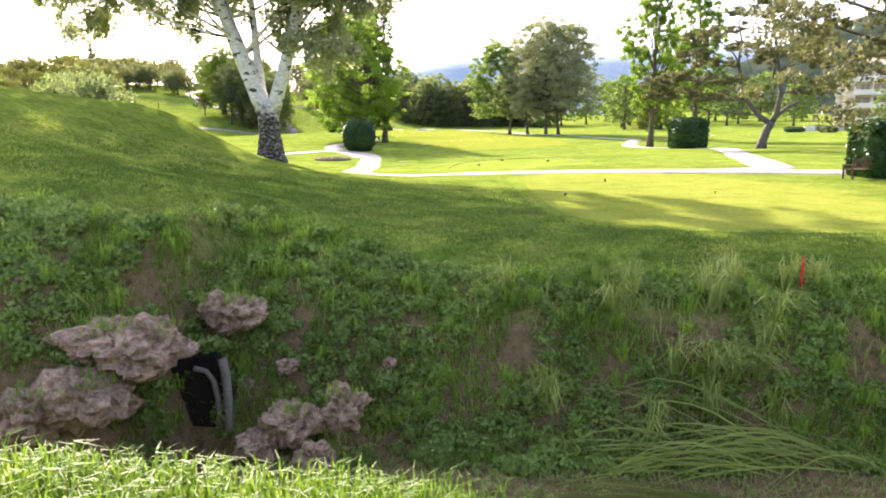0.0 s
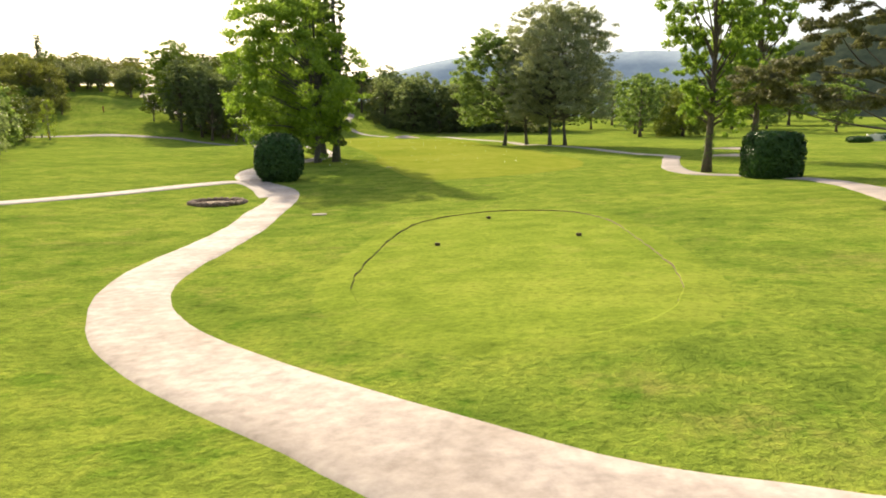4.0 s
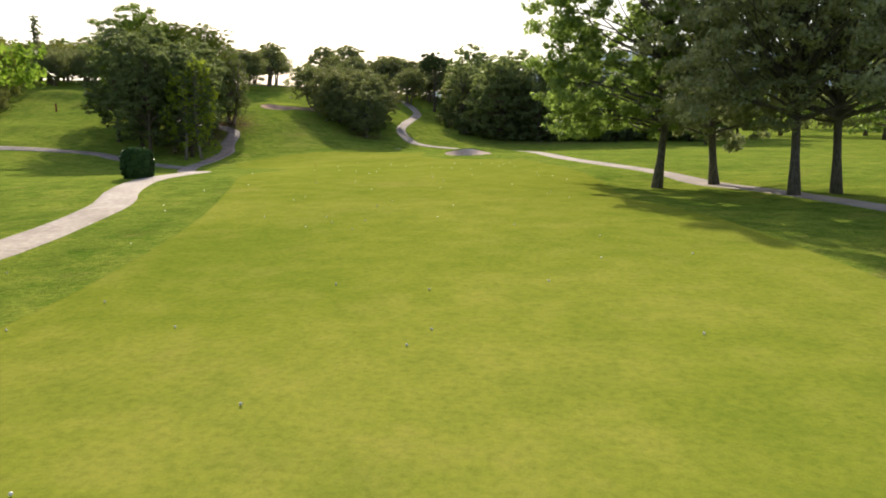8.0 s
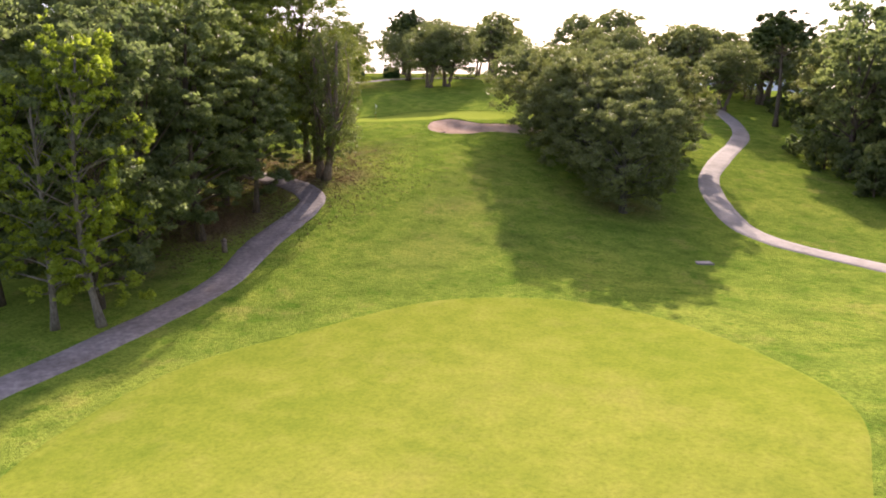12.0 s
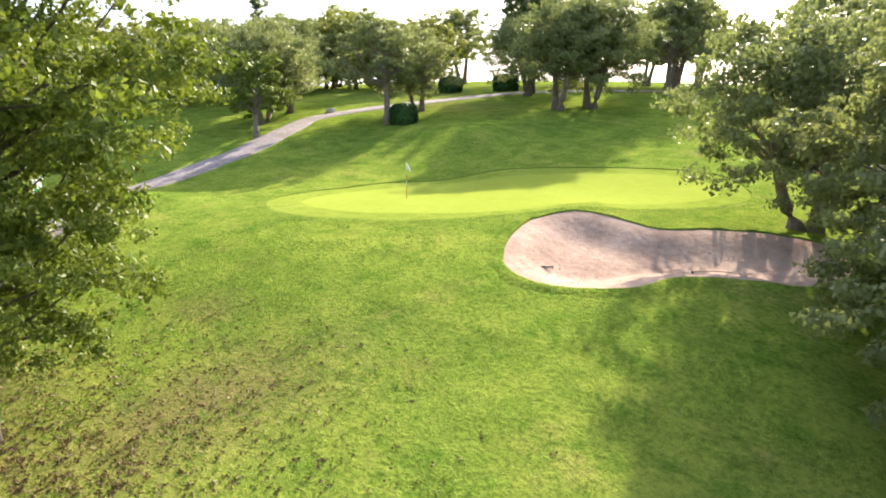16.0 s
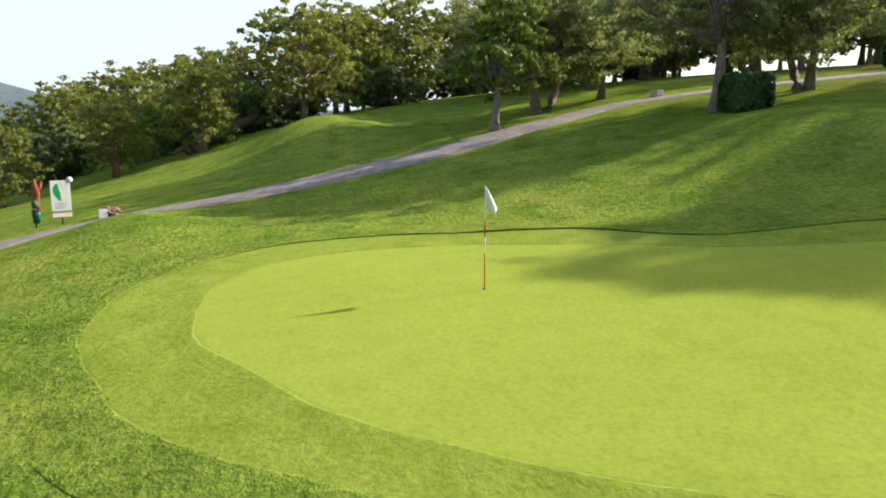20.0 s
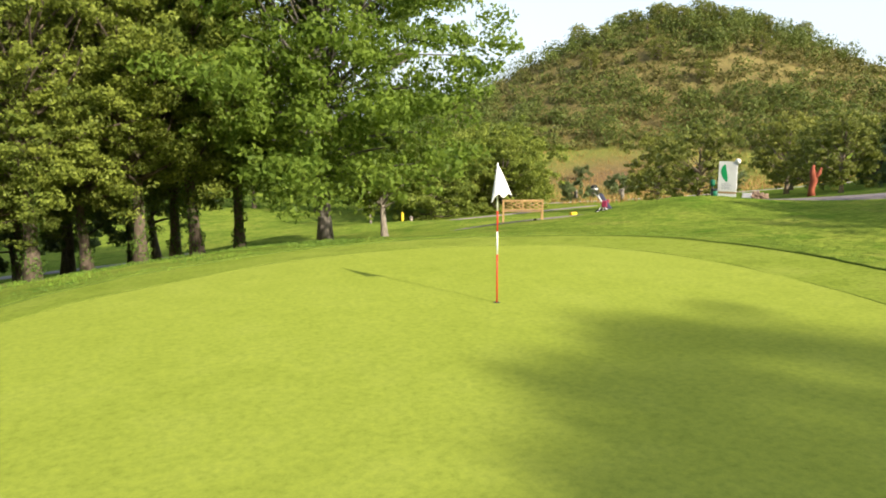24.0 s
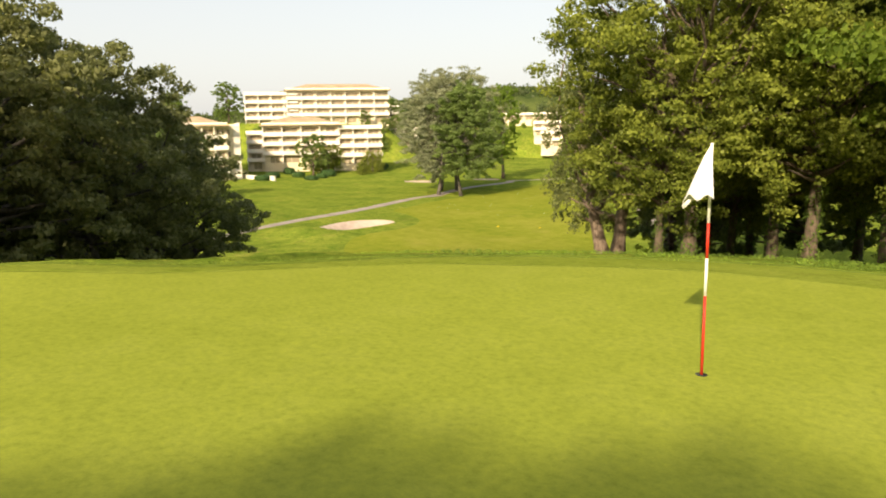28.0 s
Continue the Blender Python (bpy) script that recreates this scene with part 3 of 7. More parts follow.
def patch(name, outline, lift, material, label, category, step=1.5, skirt=0.02, run=0.3):
    """A draped patch of ground within an outline, with a cut edge."""
    from mathutils.geometry import delaunay_2d_cdt
    lo, hi = outline.min(0), outline.max(0)
    ux, uy = np.meshgrid(np.arange(lo[0], hi[0], step), np.arange(lo[1], hi[1], step))
    ux, uy = ux.ravel(), uy.ravel()
    within, far = inside(outline, ux, uy)
    keep = within & (far > step * 0.4)
    pts = np.concatenate([outline, np.stack([ux[keep], uy[keep]], 1)])
    n = len(outline)
    vs, _, fs, *_ = delaunay_2d_cdt([Vector(p) for p in pts], [(i, (i + 1) % n) for i in range(n)], [list(range(n))], 1, 1e-5)
    v2 = np.array([tuple(v) for v in vs])
    z = land(v2[:, 0], v2[:, 1]) + lift
    verts = np.c_[v2, z]
    rim = verts[:n]
    # The cut edge slopes out into the turf round it.
    d = np.roll(outline, -1, 0) - np.roll(outline, 1, 0)
    out = np.stack([d[:, 1], -d[:, 0]], 1) / np.linalg.norm(d, axis=1)[:, None]
    if (outline[:, 0] * np.roll(outline[:, 1], -1) - np.roll(outline[:, 0], -1) * outline[:, 1]).sum() < 0:
        out = -out
    far = outline + out * run
    low = np.c_[far, land(far[:, 0], far[:, 1]) - skirt]
    k = len(verts)
    tops = [list(f) for f in fs]
    a, b, c = (verts[tops[0][i]] for i in range(3))
    if (b[0] - a[0]) * (c[1] - a[1]) - (b[1] - a[1]) * (c[0] - a[0]) < 0:
        tops = [f[::-1] for f in tops]
    faces = tops + [[k + i, k + (i + 1) % n, k + n + (i + 1) % n, k + n + i] for i in range(n)]
    me = mesh_of(name, np.concatenate([verts, rim, low]), faces, material, True)
    return structure(name, me, label, category)


def ribbon(name, points, width, lift, material, label, category="path", wobble=0.12):
    """A path draped along a line."""
    c = spline(points, 0.8)
    d = np.gradient(c, axis=0)
    nrm = np.stack([-d[:, 1], d[:, 0]], 1) / (np.linalg.norm(d, axis=1)[:, None] + 1e-9)
    rng = np.random.default_rng(len(c))
    wob = np.convolve(rng.normal(0, 1, len(c) + 6), np.ones(7) / 7, "valid") * wobble
    half = (width if np.ndim(width) else np.full(len(c), width)) / 2 + wob
    cols = []
    for s, dz in ((-1.1, -0.09), (-1, 0.0), (-0.55, 0.015), (0, 0.02), (0.55, 0.015), (1, 0.0), (1.1, -0.09)):
        q = c + nrm * (half * s)[:, None]
        cols.append(np.c_[q, land(q[:, 0], q[:, 1]) + lift + dz])
    v = np.stack(cols, 1).reshape(-1, 3)
    k = len(cols)
    f = [[i * k + j, i * k + j + 1, (i + 1) * k + j + 1, (i + 1) * k + j] for i in range(len(c) - 1) for j in range(k - 1)]
    me = mesh_of(name, v, f, material, True)
    me.flip_normals()
    return structure(name, me, label, category)


TEE_LINE = spline([(3.6, 30), (3.9, 36), (6.0, 37.8), (9, 37.4), (12, 35.2), (14.5, 30), (15, 24), (14, 18.5), (10, 18.2), (6.2, 18.8), (4.4, 19.7), (3.6, 23)], 0.4, True)
TEE2_LINE = spline([(2.0, 70.6), (3.2, 72.8), (4.9, 74.4), (6.9, 75.0), (9, 74.4), (10.6, 72.9), (11.6, 70), (11.6, 64), (10, 52), (7, 47), (3, 48), (0.6, 54), (0.9, 64)], 0.35, True)
FAIRWAY_LINE = spline([(2, 98.5), (5.9, 99.3), (8.7, 101), (12.1, 103.7), (17.2, 109), (20, 116), (20.9, 126), (19.3, 140), (17, 155), (13, 165), (12, 178), (10, 190), (7, 200), (4.5, 207.5),
                       (-0.8, 210), (-7.7, 214.5), (-12, 222), (-13, 231), (-16.3, 236.3), (-21.5, 240.4), (-27, 241.4), (-31.7, 239.6), (-35.3, 236.2), (-38, 230), (-40.2, 224), (-39.2, 217.5), (-36, 212), (-29, 203),
                       (-20.4, 191), (-19.2, 183), (-18, 175), (-13.5, 163), (-9, 150), (-5.5, 135), (-4.5, 123), (-2, 111), (0, 103)], 1.0, True)
FRINGE_LINE = spline([(-67.0, 276.6), (-69.3, 275.3), (-71.4, 274.5), (-74.7, 274.4), (-77.2, 275.3), (-79.4, 276.8), (-80.4, 279.8), (-80.2, 283), (-79.6, 286.3), (-76.5, 289.1), (-74.9, 293.4), (-70.2, 296.8),
                      (-64.9, 299.4), (-60.9, 299.3), (-57.7, 295.3), (-58.0, 291.7), (-60.9, 285.9), (-62.9, 282.9), (-64.2, 280.8), (-65.3, 278.7)], 0.35, True)
GREEN_LINE = spline([(-66.3, 279.4), (-68, 278.1), (-70.1, 276.8), (-72.1, 276.3), (-74.5, 276.4), (-77.0, 277.5), (-78.3, 280.2), (-78.1, 283.7), (-76.7, 286.7), (-74.8, 288.9), (-73.0, 292.4), (-69.4, 295.2),
                     (-64.9, 297.6), (-61.5, 297.4), (-59.3, 294.6), (-59.7, 291.4), (-61.9, 286.7), (-64.2, 282.4)], 0.3, True)

def lip(name, outline, label):
    """A grassy lip round a bunker, with a cut inner edge."""
    d = np.roll(outline, -1, 0) - np.roll(outline, 1, 0)
    out = np.stack([d[:, 1], -d[:, 0]], 1) / np.linalg.norm(d, axis=1)[:, None]
    area = (outline[:, 0] * np.roll(outline[:, 1], -1) - np.roll(outline[:, 0], -1) * outline[:, 1]).sum()
    out *= 1 if area > 0 else -1
    rng = np.random.default_rng(7)
    jag = rng.normal(0, 0.03, len(outline))
    rows = []
    for s, dz in ((0.75, -0.03), (0.45, 0.04), (0.12, 0.09), (-0.04, 0.08), (-0.10, 0.0), (-0.06, -0.25)):
        q = outline + out * (s + jag)[:, None]
        base = land(outline[:, 0], outline[:, 1]) if s < 0.3 else land(q[:, 0], q[:, 1])
        rows.append(np.c_[q, base + dz + jag * 0.6])
    v = np.stack(rows, 1).reshape(-1, 3)
    k, n = len(rows), len(outline)
    f = [[i * k + j, i * k + j + 1, (i + 1) % n * k + j + 1, (i + 1) % n * k + j] for i in range(n) for j in range(k - 1)]
    me = mesh_of(name, v, f, ROUGH, True)
    if area > 0:
        me.flip_normals()
    me.materials.append(EARTH)
    for poly in me.polygons:
        poly.material_index = 1 if poly.index % (k - 1) >= 4 else 0
    return structure(name, me, label, "bunker edge")


def turf_step(name, outline, height, width, top, face, label, seed):
    """The longer turf round a mown surface: a low ragged step with a cut inner face."""
    d = np.roll(outline, -1, 0) - np.roll(outline, 1, 0)
    out = np.stack([d[:, 1], -d[:, 0]], 1) / np.linalg.norm(d, axis=1)[:, None]
    area = (outline[:, 0] * np.roll(outline[:, 1], -1) - np.roll(outline[:, 0], -1) * outline[:, 1]).sum()
    out *= 1 if area > 0 else -1
    rng = np.random.default_rng(seed)
    jag = np.convolve(rng.normal(0, 0.05, len(outline) + 2), np.ones(3) / 3, "valid")
    rows = []
    for s, k in ((0.0, -0.1), (0.012, 0.9), (0.06, 1.0), (0.25 * width, 0.8), (width, -0.5)):
        q = outline + out * (s + (jag if s < 0.2 else 0.0 * jag))[:, None]
        rows.append(np.c_[q, land(q[:, 0], q[:, 1]) + 0.022 + k * height * (1 + 6 * jag)])
    v = np.stack(rows, 1).reshape(-1, 3)
    k, n = len(rows), len(outline)
    f = [[i * k + j, i * k + j + 1, (i + 1) % n * k + j + 1, (i + 1) % n * k + j] for i in range(n) for j in range(k - 1)]
    me = mesh_of(name, v, f, top, True)
    if area > 0:
        me.flip_normals()
    me.materials.append(face)
    for poly in me.polygons:
        poly.material_index = 1 if poly.index % (k - 1) < 1 else 0
    return structure(name, me, label, "turf edge")


for line in (GREEN_BUNKER, FAIRWAY_BUNKER, POPLAR_BUNKER, FIELD_BUNKER):
    lip("bunker_edge", line, "grassy cut edge round a sand bunker")
patch("tee", TEE_LINE, 0.022, TEE, "close-mown raised tee of yellow-green grass", "tee")
patch("tee", TEE2_LINE, 0.025, TEE_LOW, "close-mown forward tee with a cut turf edge", "tee")
patch("fairway", FAIRWAY_LINE, 0.03, FAIRWAY, "long fairway of short yellow-green grass", "fairway", 2.2)
patch("green_fringe", FRINGE_LINE, 0.02, FRINGE, "mown collar of grass round the putting green", "fringe", 1.0)
patch("putting_green", GREEN_LINE, 0.032, GREEN, "smooth pale putting green", "green", 1.0, -0.012)
patch("bunker", GREEN_BUNKER, 0.02, SAND, "curved greenside bunker of pinkish raked sand", "bunker", 0.5, 0.12, 0.0)
patch("bunker", FAIRWAY_BUNKER, 0.04, PALE_SAND, "oval fairway bunker of pale sand", "bunker", 0.7, 0.12, 0.0)
patch("bunker", POPLAR_BUNKER, 0.06, PALE_SAND, "pale sand bunker beside poplars", "bunker", 1.0, 0.12, 0.0)
patch("bunker", FIELD_BUNKER, 0.06, PALE_SAND, "pale sand bunker in the far field", "bunker", 1.0, 0.12, 0.0)
turf_step("tee_edge", TEE2_LINE, 0.05, 1.2, TEE_LOW, EARTH, "cut turf edge round the forward tee", 3)
turf_step("tee_edge", TEE_LINE, 0.008, 0.6, TEE_LOW, TEE_LOW, "cut turf edge round the first tee", 4)
# The faces of the next two steps have their shade painted in.
turf_step("fringe_edge", FRINGE_LINE, 0.04, 1.1, ROUGH, EDGE_SHADE, "step of longer grass round the collar", 5)
turf_step("green_edge", GREEN_LINE, 0.014, 0.6, FRINGE, EDGE_SHADE, "thin cut line round the putting surface", 6)
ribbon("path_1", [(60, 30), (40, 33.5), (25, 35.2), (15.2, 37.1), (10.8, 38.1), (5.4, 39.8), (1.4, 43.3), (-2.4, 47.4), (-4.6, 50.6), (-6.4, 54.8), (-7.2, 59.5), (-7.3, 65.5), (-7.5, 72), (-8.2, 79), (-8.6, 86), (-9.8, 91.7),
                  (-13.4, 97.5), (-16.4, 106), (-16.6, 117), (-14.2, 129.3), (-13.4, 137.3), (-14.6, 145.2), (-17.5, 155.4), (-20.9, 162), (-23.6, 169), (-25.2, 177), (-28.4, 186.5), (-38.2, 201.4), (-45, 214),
                  (-46.6, 223), (-48.2, 232.6), (-51.6, 240), (-53.8, 247.2), (-55.4, 249.5), (-58.8, 250.6), (-64, 251.3), (-70, 254), (-75.5, 258.6), (-80, 262.6), (-83.2, 265)], 2.25, 0.05, PAVING_BLEND, "winding pale tarmac cart path")
ribbon("path_2", [(-46, 214.5), (-52, 217), (-60, 219.8), (-67.2, 222.3), (-83.4, 219.6), (-100, 214), (-125, 208)], 2.2, 0.04, PAVING_BLEND, "side path of darker tarmac")
ribbon("path_3", [(-9.6, 88), (-12, 94), (-15, 98), (-19, 95), (-24, 88), (-34, 74), (-48, 62)], 2.0, 0.045, PAVING, "narrow side path of pale tarmac")
ribbon("path_4", [(14, 37.3), (18, 39), (20, 44.5), (24, 57), (28.5, 70.5), (33, 84), (34.5, 93), (31.5, 99.5), (28.6, 102.4), (28.8, 110), (33, 124), (35, 131), (31.5, 138), (29.5, 150), (27.5, 160), (21, 178), (17.3, 189.8), (9.4, 211), (4.6, 230.5), (0, 247),
                  (-6.5, 257), (-13, 261.4), (-20.2, 265), (-24, 269.3), (-28.2, 279.5), (-29.2, 290), (-29.4, 301), (-30.4, 309), (-34, 318), (-40, 330)], 2.05, 0.05, PAVING, "long pale tarmac cart path")
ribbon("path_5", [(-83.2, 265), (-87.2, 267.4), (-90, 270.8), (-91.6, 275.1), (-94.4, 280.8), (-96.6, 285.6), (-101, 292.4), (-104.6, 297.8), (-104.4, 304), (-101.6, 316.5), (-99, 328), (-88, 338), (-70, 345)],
       2.5, 0.05, PAVING_BLEND, "grey tarmac path climbing past the green")


# ---- trees ----
def leaves(blobs, count, size, seed, droop=0.0, inner=0.5, long=1.5, tri=False):
    """Leaf quads spread through a crown made of rounded clumps (x, y, z, rx, ry, rz)."""
    rng = np.random.default_rng(seed)
    b = np.array(blobs, float)
    area = (b[:, 3] * b[:, 4] * b[:, 5]) ** (2 / 3)
    k = rng.choice(len(b), count, p=area / area.sum())
    d = rng.normal(size=(count, 3))
    d /= np.linalg.norm(d, axis=1)[:, None]
    r = inner + (1.08 - inner) * rng.random(count) ** 0.6
    r *= 1 + 0.22 * np.sin(d[:, 0] * 5 + b[k, 0] * 3) * np.cos(d[:, 2] * 6 + b[k, 1] * 2)
    c = b[k, :3] + d * b[k, 3:] * r[:, None]
    nrm = d + rng.normal(0, 0.55, (count, 3))
    nrm /= np.linalg.norm(nrm, axis=1)[:, None]
    ref = rng.normal(size=(count, 3)) + [0, 0, -droop * 3]
    u = np.cross(np.cross(nrm, ref), nrm)
    u /= np.linalg.norm(u, axis=1)[:, None] + 1e-9
    w = np.cross(nrm, u)
    s = size * (0.6 + 0.8 * rng.random(count))[:, None]
    if tri:
        v = np.stack([c - u * s * long / 2, c + u * s * long * 0.3 + w * s * 0.5, c + u * s * long * 0.4 - w * s * 0.45], 1).reshape(-1, 3)
        return v, np.arange(count * 3).reshape(-1, 3)
    v = np.stack([c - u * s * long / 2, c + w * s * 0.42 + nrm * s * 0.12, c + u * s * long / 2, c - w * s * 0.42 + nrm * s * 0.12], 1).reshape(-1, 3)
    return v, np.arange(count * 4).reshape(-1, 4)


def curve_to(a, b, rng, sag=0.15, n=5):
    a, b = np.array(a, float), np.array(b, float)
    u = np.linspace(0, 1, n)[:, None]
    bend = rng.normal(0, sag * np.linalg.norm(b - a), 3)
    return a + (b - a) * u + bend * np.sin(np.pi * u) * 0.5


def wood_mesh(pieces):
    """Trunk and limbs as one connected skin: each limb is tied to the trunk inside it."""
    v, f = joined(pieces)
    first = len(pieces[0][0])
    n = first
    for pv, _ in pieces[1:]:
        k = int(((v[:first] - pv[0]) ** 2).sum(1).argmin())
        f.append([k, n, n + 1])
        n += len(pv)
    return v, f


def tree(name, at, label, leaf, bark, height=15.0, girth=0.35, spread=5.0, base=0.3, shape="round", clumps=26, count=6000, size=0.4, lean=(0.0, 0.0), stems=1, seed=1, droop=0.0,
         category="tree", group="", fork=0.45, inner=0.45, fill=0.36, tri=True, bend=0.05, shift=(0.0, 0.0), ivy=0.0):
    """A tree: flared trunk, limbs to each clump of the crown, and a crown of leaves."""
    rng = np.random.default_rng(seed)
    root = thing(name, at, label, category, group)
    wood, blobs = [], []
    z0 = height * base
    for i in range(clumps):
        f = (i + 0.5) / clumps
        a = i * 2.4 + rng.random()
        z = z0 + (height * 0.97 - z0) * f
        if shape == "round":
            r = spread * math.sqrt(max(0.03, 1 - (2 * f - 0.85) ** 2 / 1.4))
        elif shape == "column":
            r = spread * (0.6 + 0.4 * math.sin(math.pi * min(1, f * 1.15))) * (1.0 if f < 0.8 else 0.7)
        elif shape == "cone":
            r = spread * (1.02 - f)
        elif shape == "wide":
            r = spread * (0.45 + 0.55 * math.sin(math.pi * min(1.0, f * 0.9 + 0.25)))
        else:
            r = spread
        q = r * (0.35 + 0.6 * math.sqrt(rng.random()))
        s = spread * fill * (0.7 + 0.6 * rng.random())
        x, y = q * math.cos(a) + lean[0] * z + shift[0], q * math.sin(a) + lean[1] * z + shift[1]
        blobs.append((x, y, z - (0.12 * q if droop else 0), s * 1.1, s * 1.1, s * (1.25 if shape == "column" or droop else 0.8)))
    tops = []
    for k in range(stems):
        off = (0.0, 0.0) if stems == 1 else (1.1 * girth * math.cos(k * 2.6), 1.1 * girth * math.sin(k * 2.6))
        tip = (lean[0] * height + off[0] * 5, lean[1] * height + off[1] * 5, height * 0.9)
        p = curve_to((off[0], off[1], -0.25), tip, rng, bend, 9)
        h = np.clip(p[:, 2], 0, None)
        rad = girth * (1 - 0.85 * h / height) * (1 + 0.55 * np.exp(-h / (girth * 1.6)))
        wood.append(tube(p, rad, 10))
        tops.append(p)
    for i, bl in enumerate(blobs):
        p = tops[i % stems]
        zf = max(height * base * 0.75, bl[2] * (1 - fork) + z0 * fork * 0.7)
        j = np.interp(min(zf, bl[2] - 0.3), p[:, 2], np.arange(len(p)))
        a = np.array([np.interp(j, np.arange(len(p)), p[:, c]) for c in range(3)])
        rr = girth * (1 - 0.85 * a[2] / height)
        q = curve_to(a, bl[:3], rng, 0.16, 5)
        wood.append(tube(q, np.linspace(rr * 0.5, rr * 0.10, 5), 6, False))
    v, f = wood_mesh(wood)
    part("trunk", mesh_of("trunk", v, f, bark, True), bark, root)
    # Each clump breaks up into smaller sprays with gaps between.
    sprays = []
    for x, y, z, rx, ry, rz in blobs:
        for _ in range(12):
            d = rng.normal(size=3)
            d /= np.linalg.norm(d)
            k = rng.uniform(0.45, 1.2)
            s = rng.uniform(0.15, 0.36)
            sprays.append((x + d[0] * rx * k, y + d[1] * ry * k, z + d[2] * rz * k - (0.3 * rz if droop else 0), rx * s, ry * s, rz * s * (1.5 if droop else 0.75)))
    v, f = leaves(sprays, count, size, seed + 50, droop, inner * 0.4, 1.5, tri)
    part("crown", mesh_of("crown", v, f, leaf), leaf, root)
    if ivy:
        # A sleeve of ivy climbs the trunk.
        p = tops[0]
        sleeve = []
        for z in np.arange(0.3, ivy, 0.35):
            j = np.interp(z, p[:, 2], np.arange(len(p)))
            c = [np.interp(j, np.arange(len(p)), p[:, k]) for k in range(2)]
            r = girth * (1.15 - 0.5 * z / height) * rng.uniform(0.9, 1.35)
            sleeve.append((c[0] + rng.normal(0, 0.08), c[1] + rng.normal(0, 0.08), z, r, r, 0.32))
        v, f = leaves(sleeve, int(ivy * 420), 0.1, seed + 90, 0.4, 0.75, 1.2, True)
        part("ivy", mesh_of("ivy", v, f, LEAF_IVY), LEAF_IVY, root, "glossy ivy climbing the trunk")
    return root


def set_down(proto, x, y, turn=0.0, s=1.0, sz=None, sink=0.05):
    m = pose(x, y, ground_z(x, y) - sink, 0, 0, turn) @ Matrix.Diagonal((s, s, sz or s, 1))
    return copy_thing(proto, m)


def on(x, y, sink=0.05):
    return (x, y, ground_z(x, y) - sink)


rnd = random.Random(4)
L_PLANE = "tall broadleaf tree with bright green sunlit leaves"
L_SILVER = "tall grey-green poplar with a pale trunk"
L_OAK = "spreading oak with yellow-green leaves and a brown trunk"
L_DARK = "dense dark evergreen oak with leaves low to the ground"
L_CORK = "cork oak with a twisted reddish trunk and grey-green leaves"

# By the tees
plane = tree("broadleaf_tree", on(-12.3, 124.6), L_PLANE, LEAF_BRIGHT, BARK_DUSK, 21, 0.36, 7.6, 0.17, "round", 64, 52000, 0.24, seed=3, group="trees by the cart path", shift=(-2.6, -1.0))
set_down(plane, -17.5, 139, 70, 0.8)
ivy_poplar = tree("columnar_poplar", on(-10.2, 126.3), "narrow dark poplar with an ivy-covered trunk", LEAF_MID, BARK_DUSK, 25, 0.42, 2.0, 0.10, "column", 44, 22000, 0.2, seed=5, group="trees by the cart path", ivy=7.0)
set_down(ivy_poplar, -13.2, 135.0, 200, 0.95, 1.0)
set_down(ivy_poplar, -15.8, 142.3, 80, 0.9, 1.28)
tree("broadleaf_tree", on(16.4, 175.7), "tall poplar with soft green leaves and a dark trunk", LEAF_SOFT, BARK_DUSK, 22, 0.33, 6.0, 0.22, "round", 64, 46000, 0.24, seed=8, group="clump of trees on the fairway edge", shift=(-3.0, 2.2))
silver = tree("silver_poplar", on(24.2, 167.6), L_SILVER, LEAF_SILVER, BARK_DUSK, 26, 0.30, 9.2, 0.24, "round", 90, 60000, 0.21, seed=9, group="clump of trees on the fairway edge", fill=0.27, fork=0.7, inner=0.2, bend=0.08)
set_down(silver, 27.4, 169.3, 140, 0.97)
tree("broadleaf_tree", on(21.1, 177.5), "grey-green narrow tree with dense low foliage", LEAF_SILVER, BARK_DUSK, 21, 0.32, 5.0, 0.2, "round", 44, 26000, 0.25, seed=10, group="clump of trees on the fairway edge")
right_poplar = tree("poplar_tree", on(30.4, 104.8), "slender poplar with an open leafy crown", LEAF_BRIGHT, BARK, 23, 0.38, 4.0, 0.22, "column", 34, 24000, 0.24, seed=12, fill=0.38, ivy=4.0)
set_down(right_poplar, 43.2, 123.6, 100, 1.12)
tree("pine_tree", on(20.8, 25.5), "leaning umbrella pine with thin grey-green needles", LEAF_PINE, BARK, 16.5, 0.40, 10.5, 0.27, "wide", 40, 60000, 0.14, lean=(0.06, 0.03), seed=14, fork=0.8, fill=0.24, inner=0.2, bend=0.12)


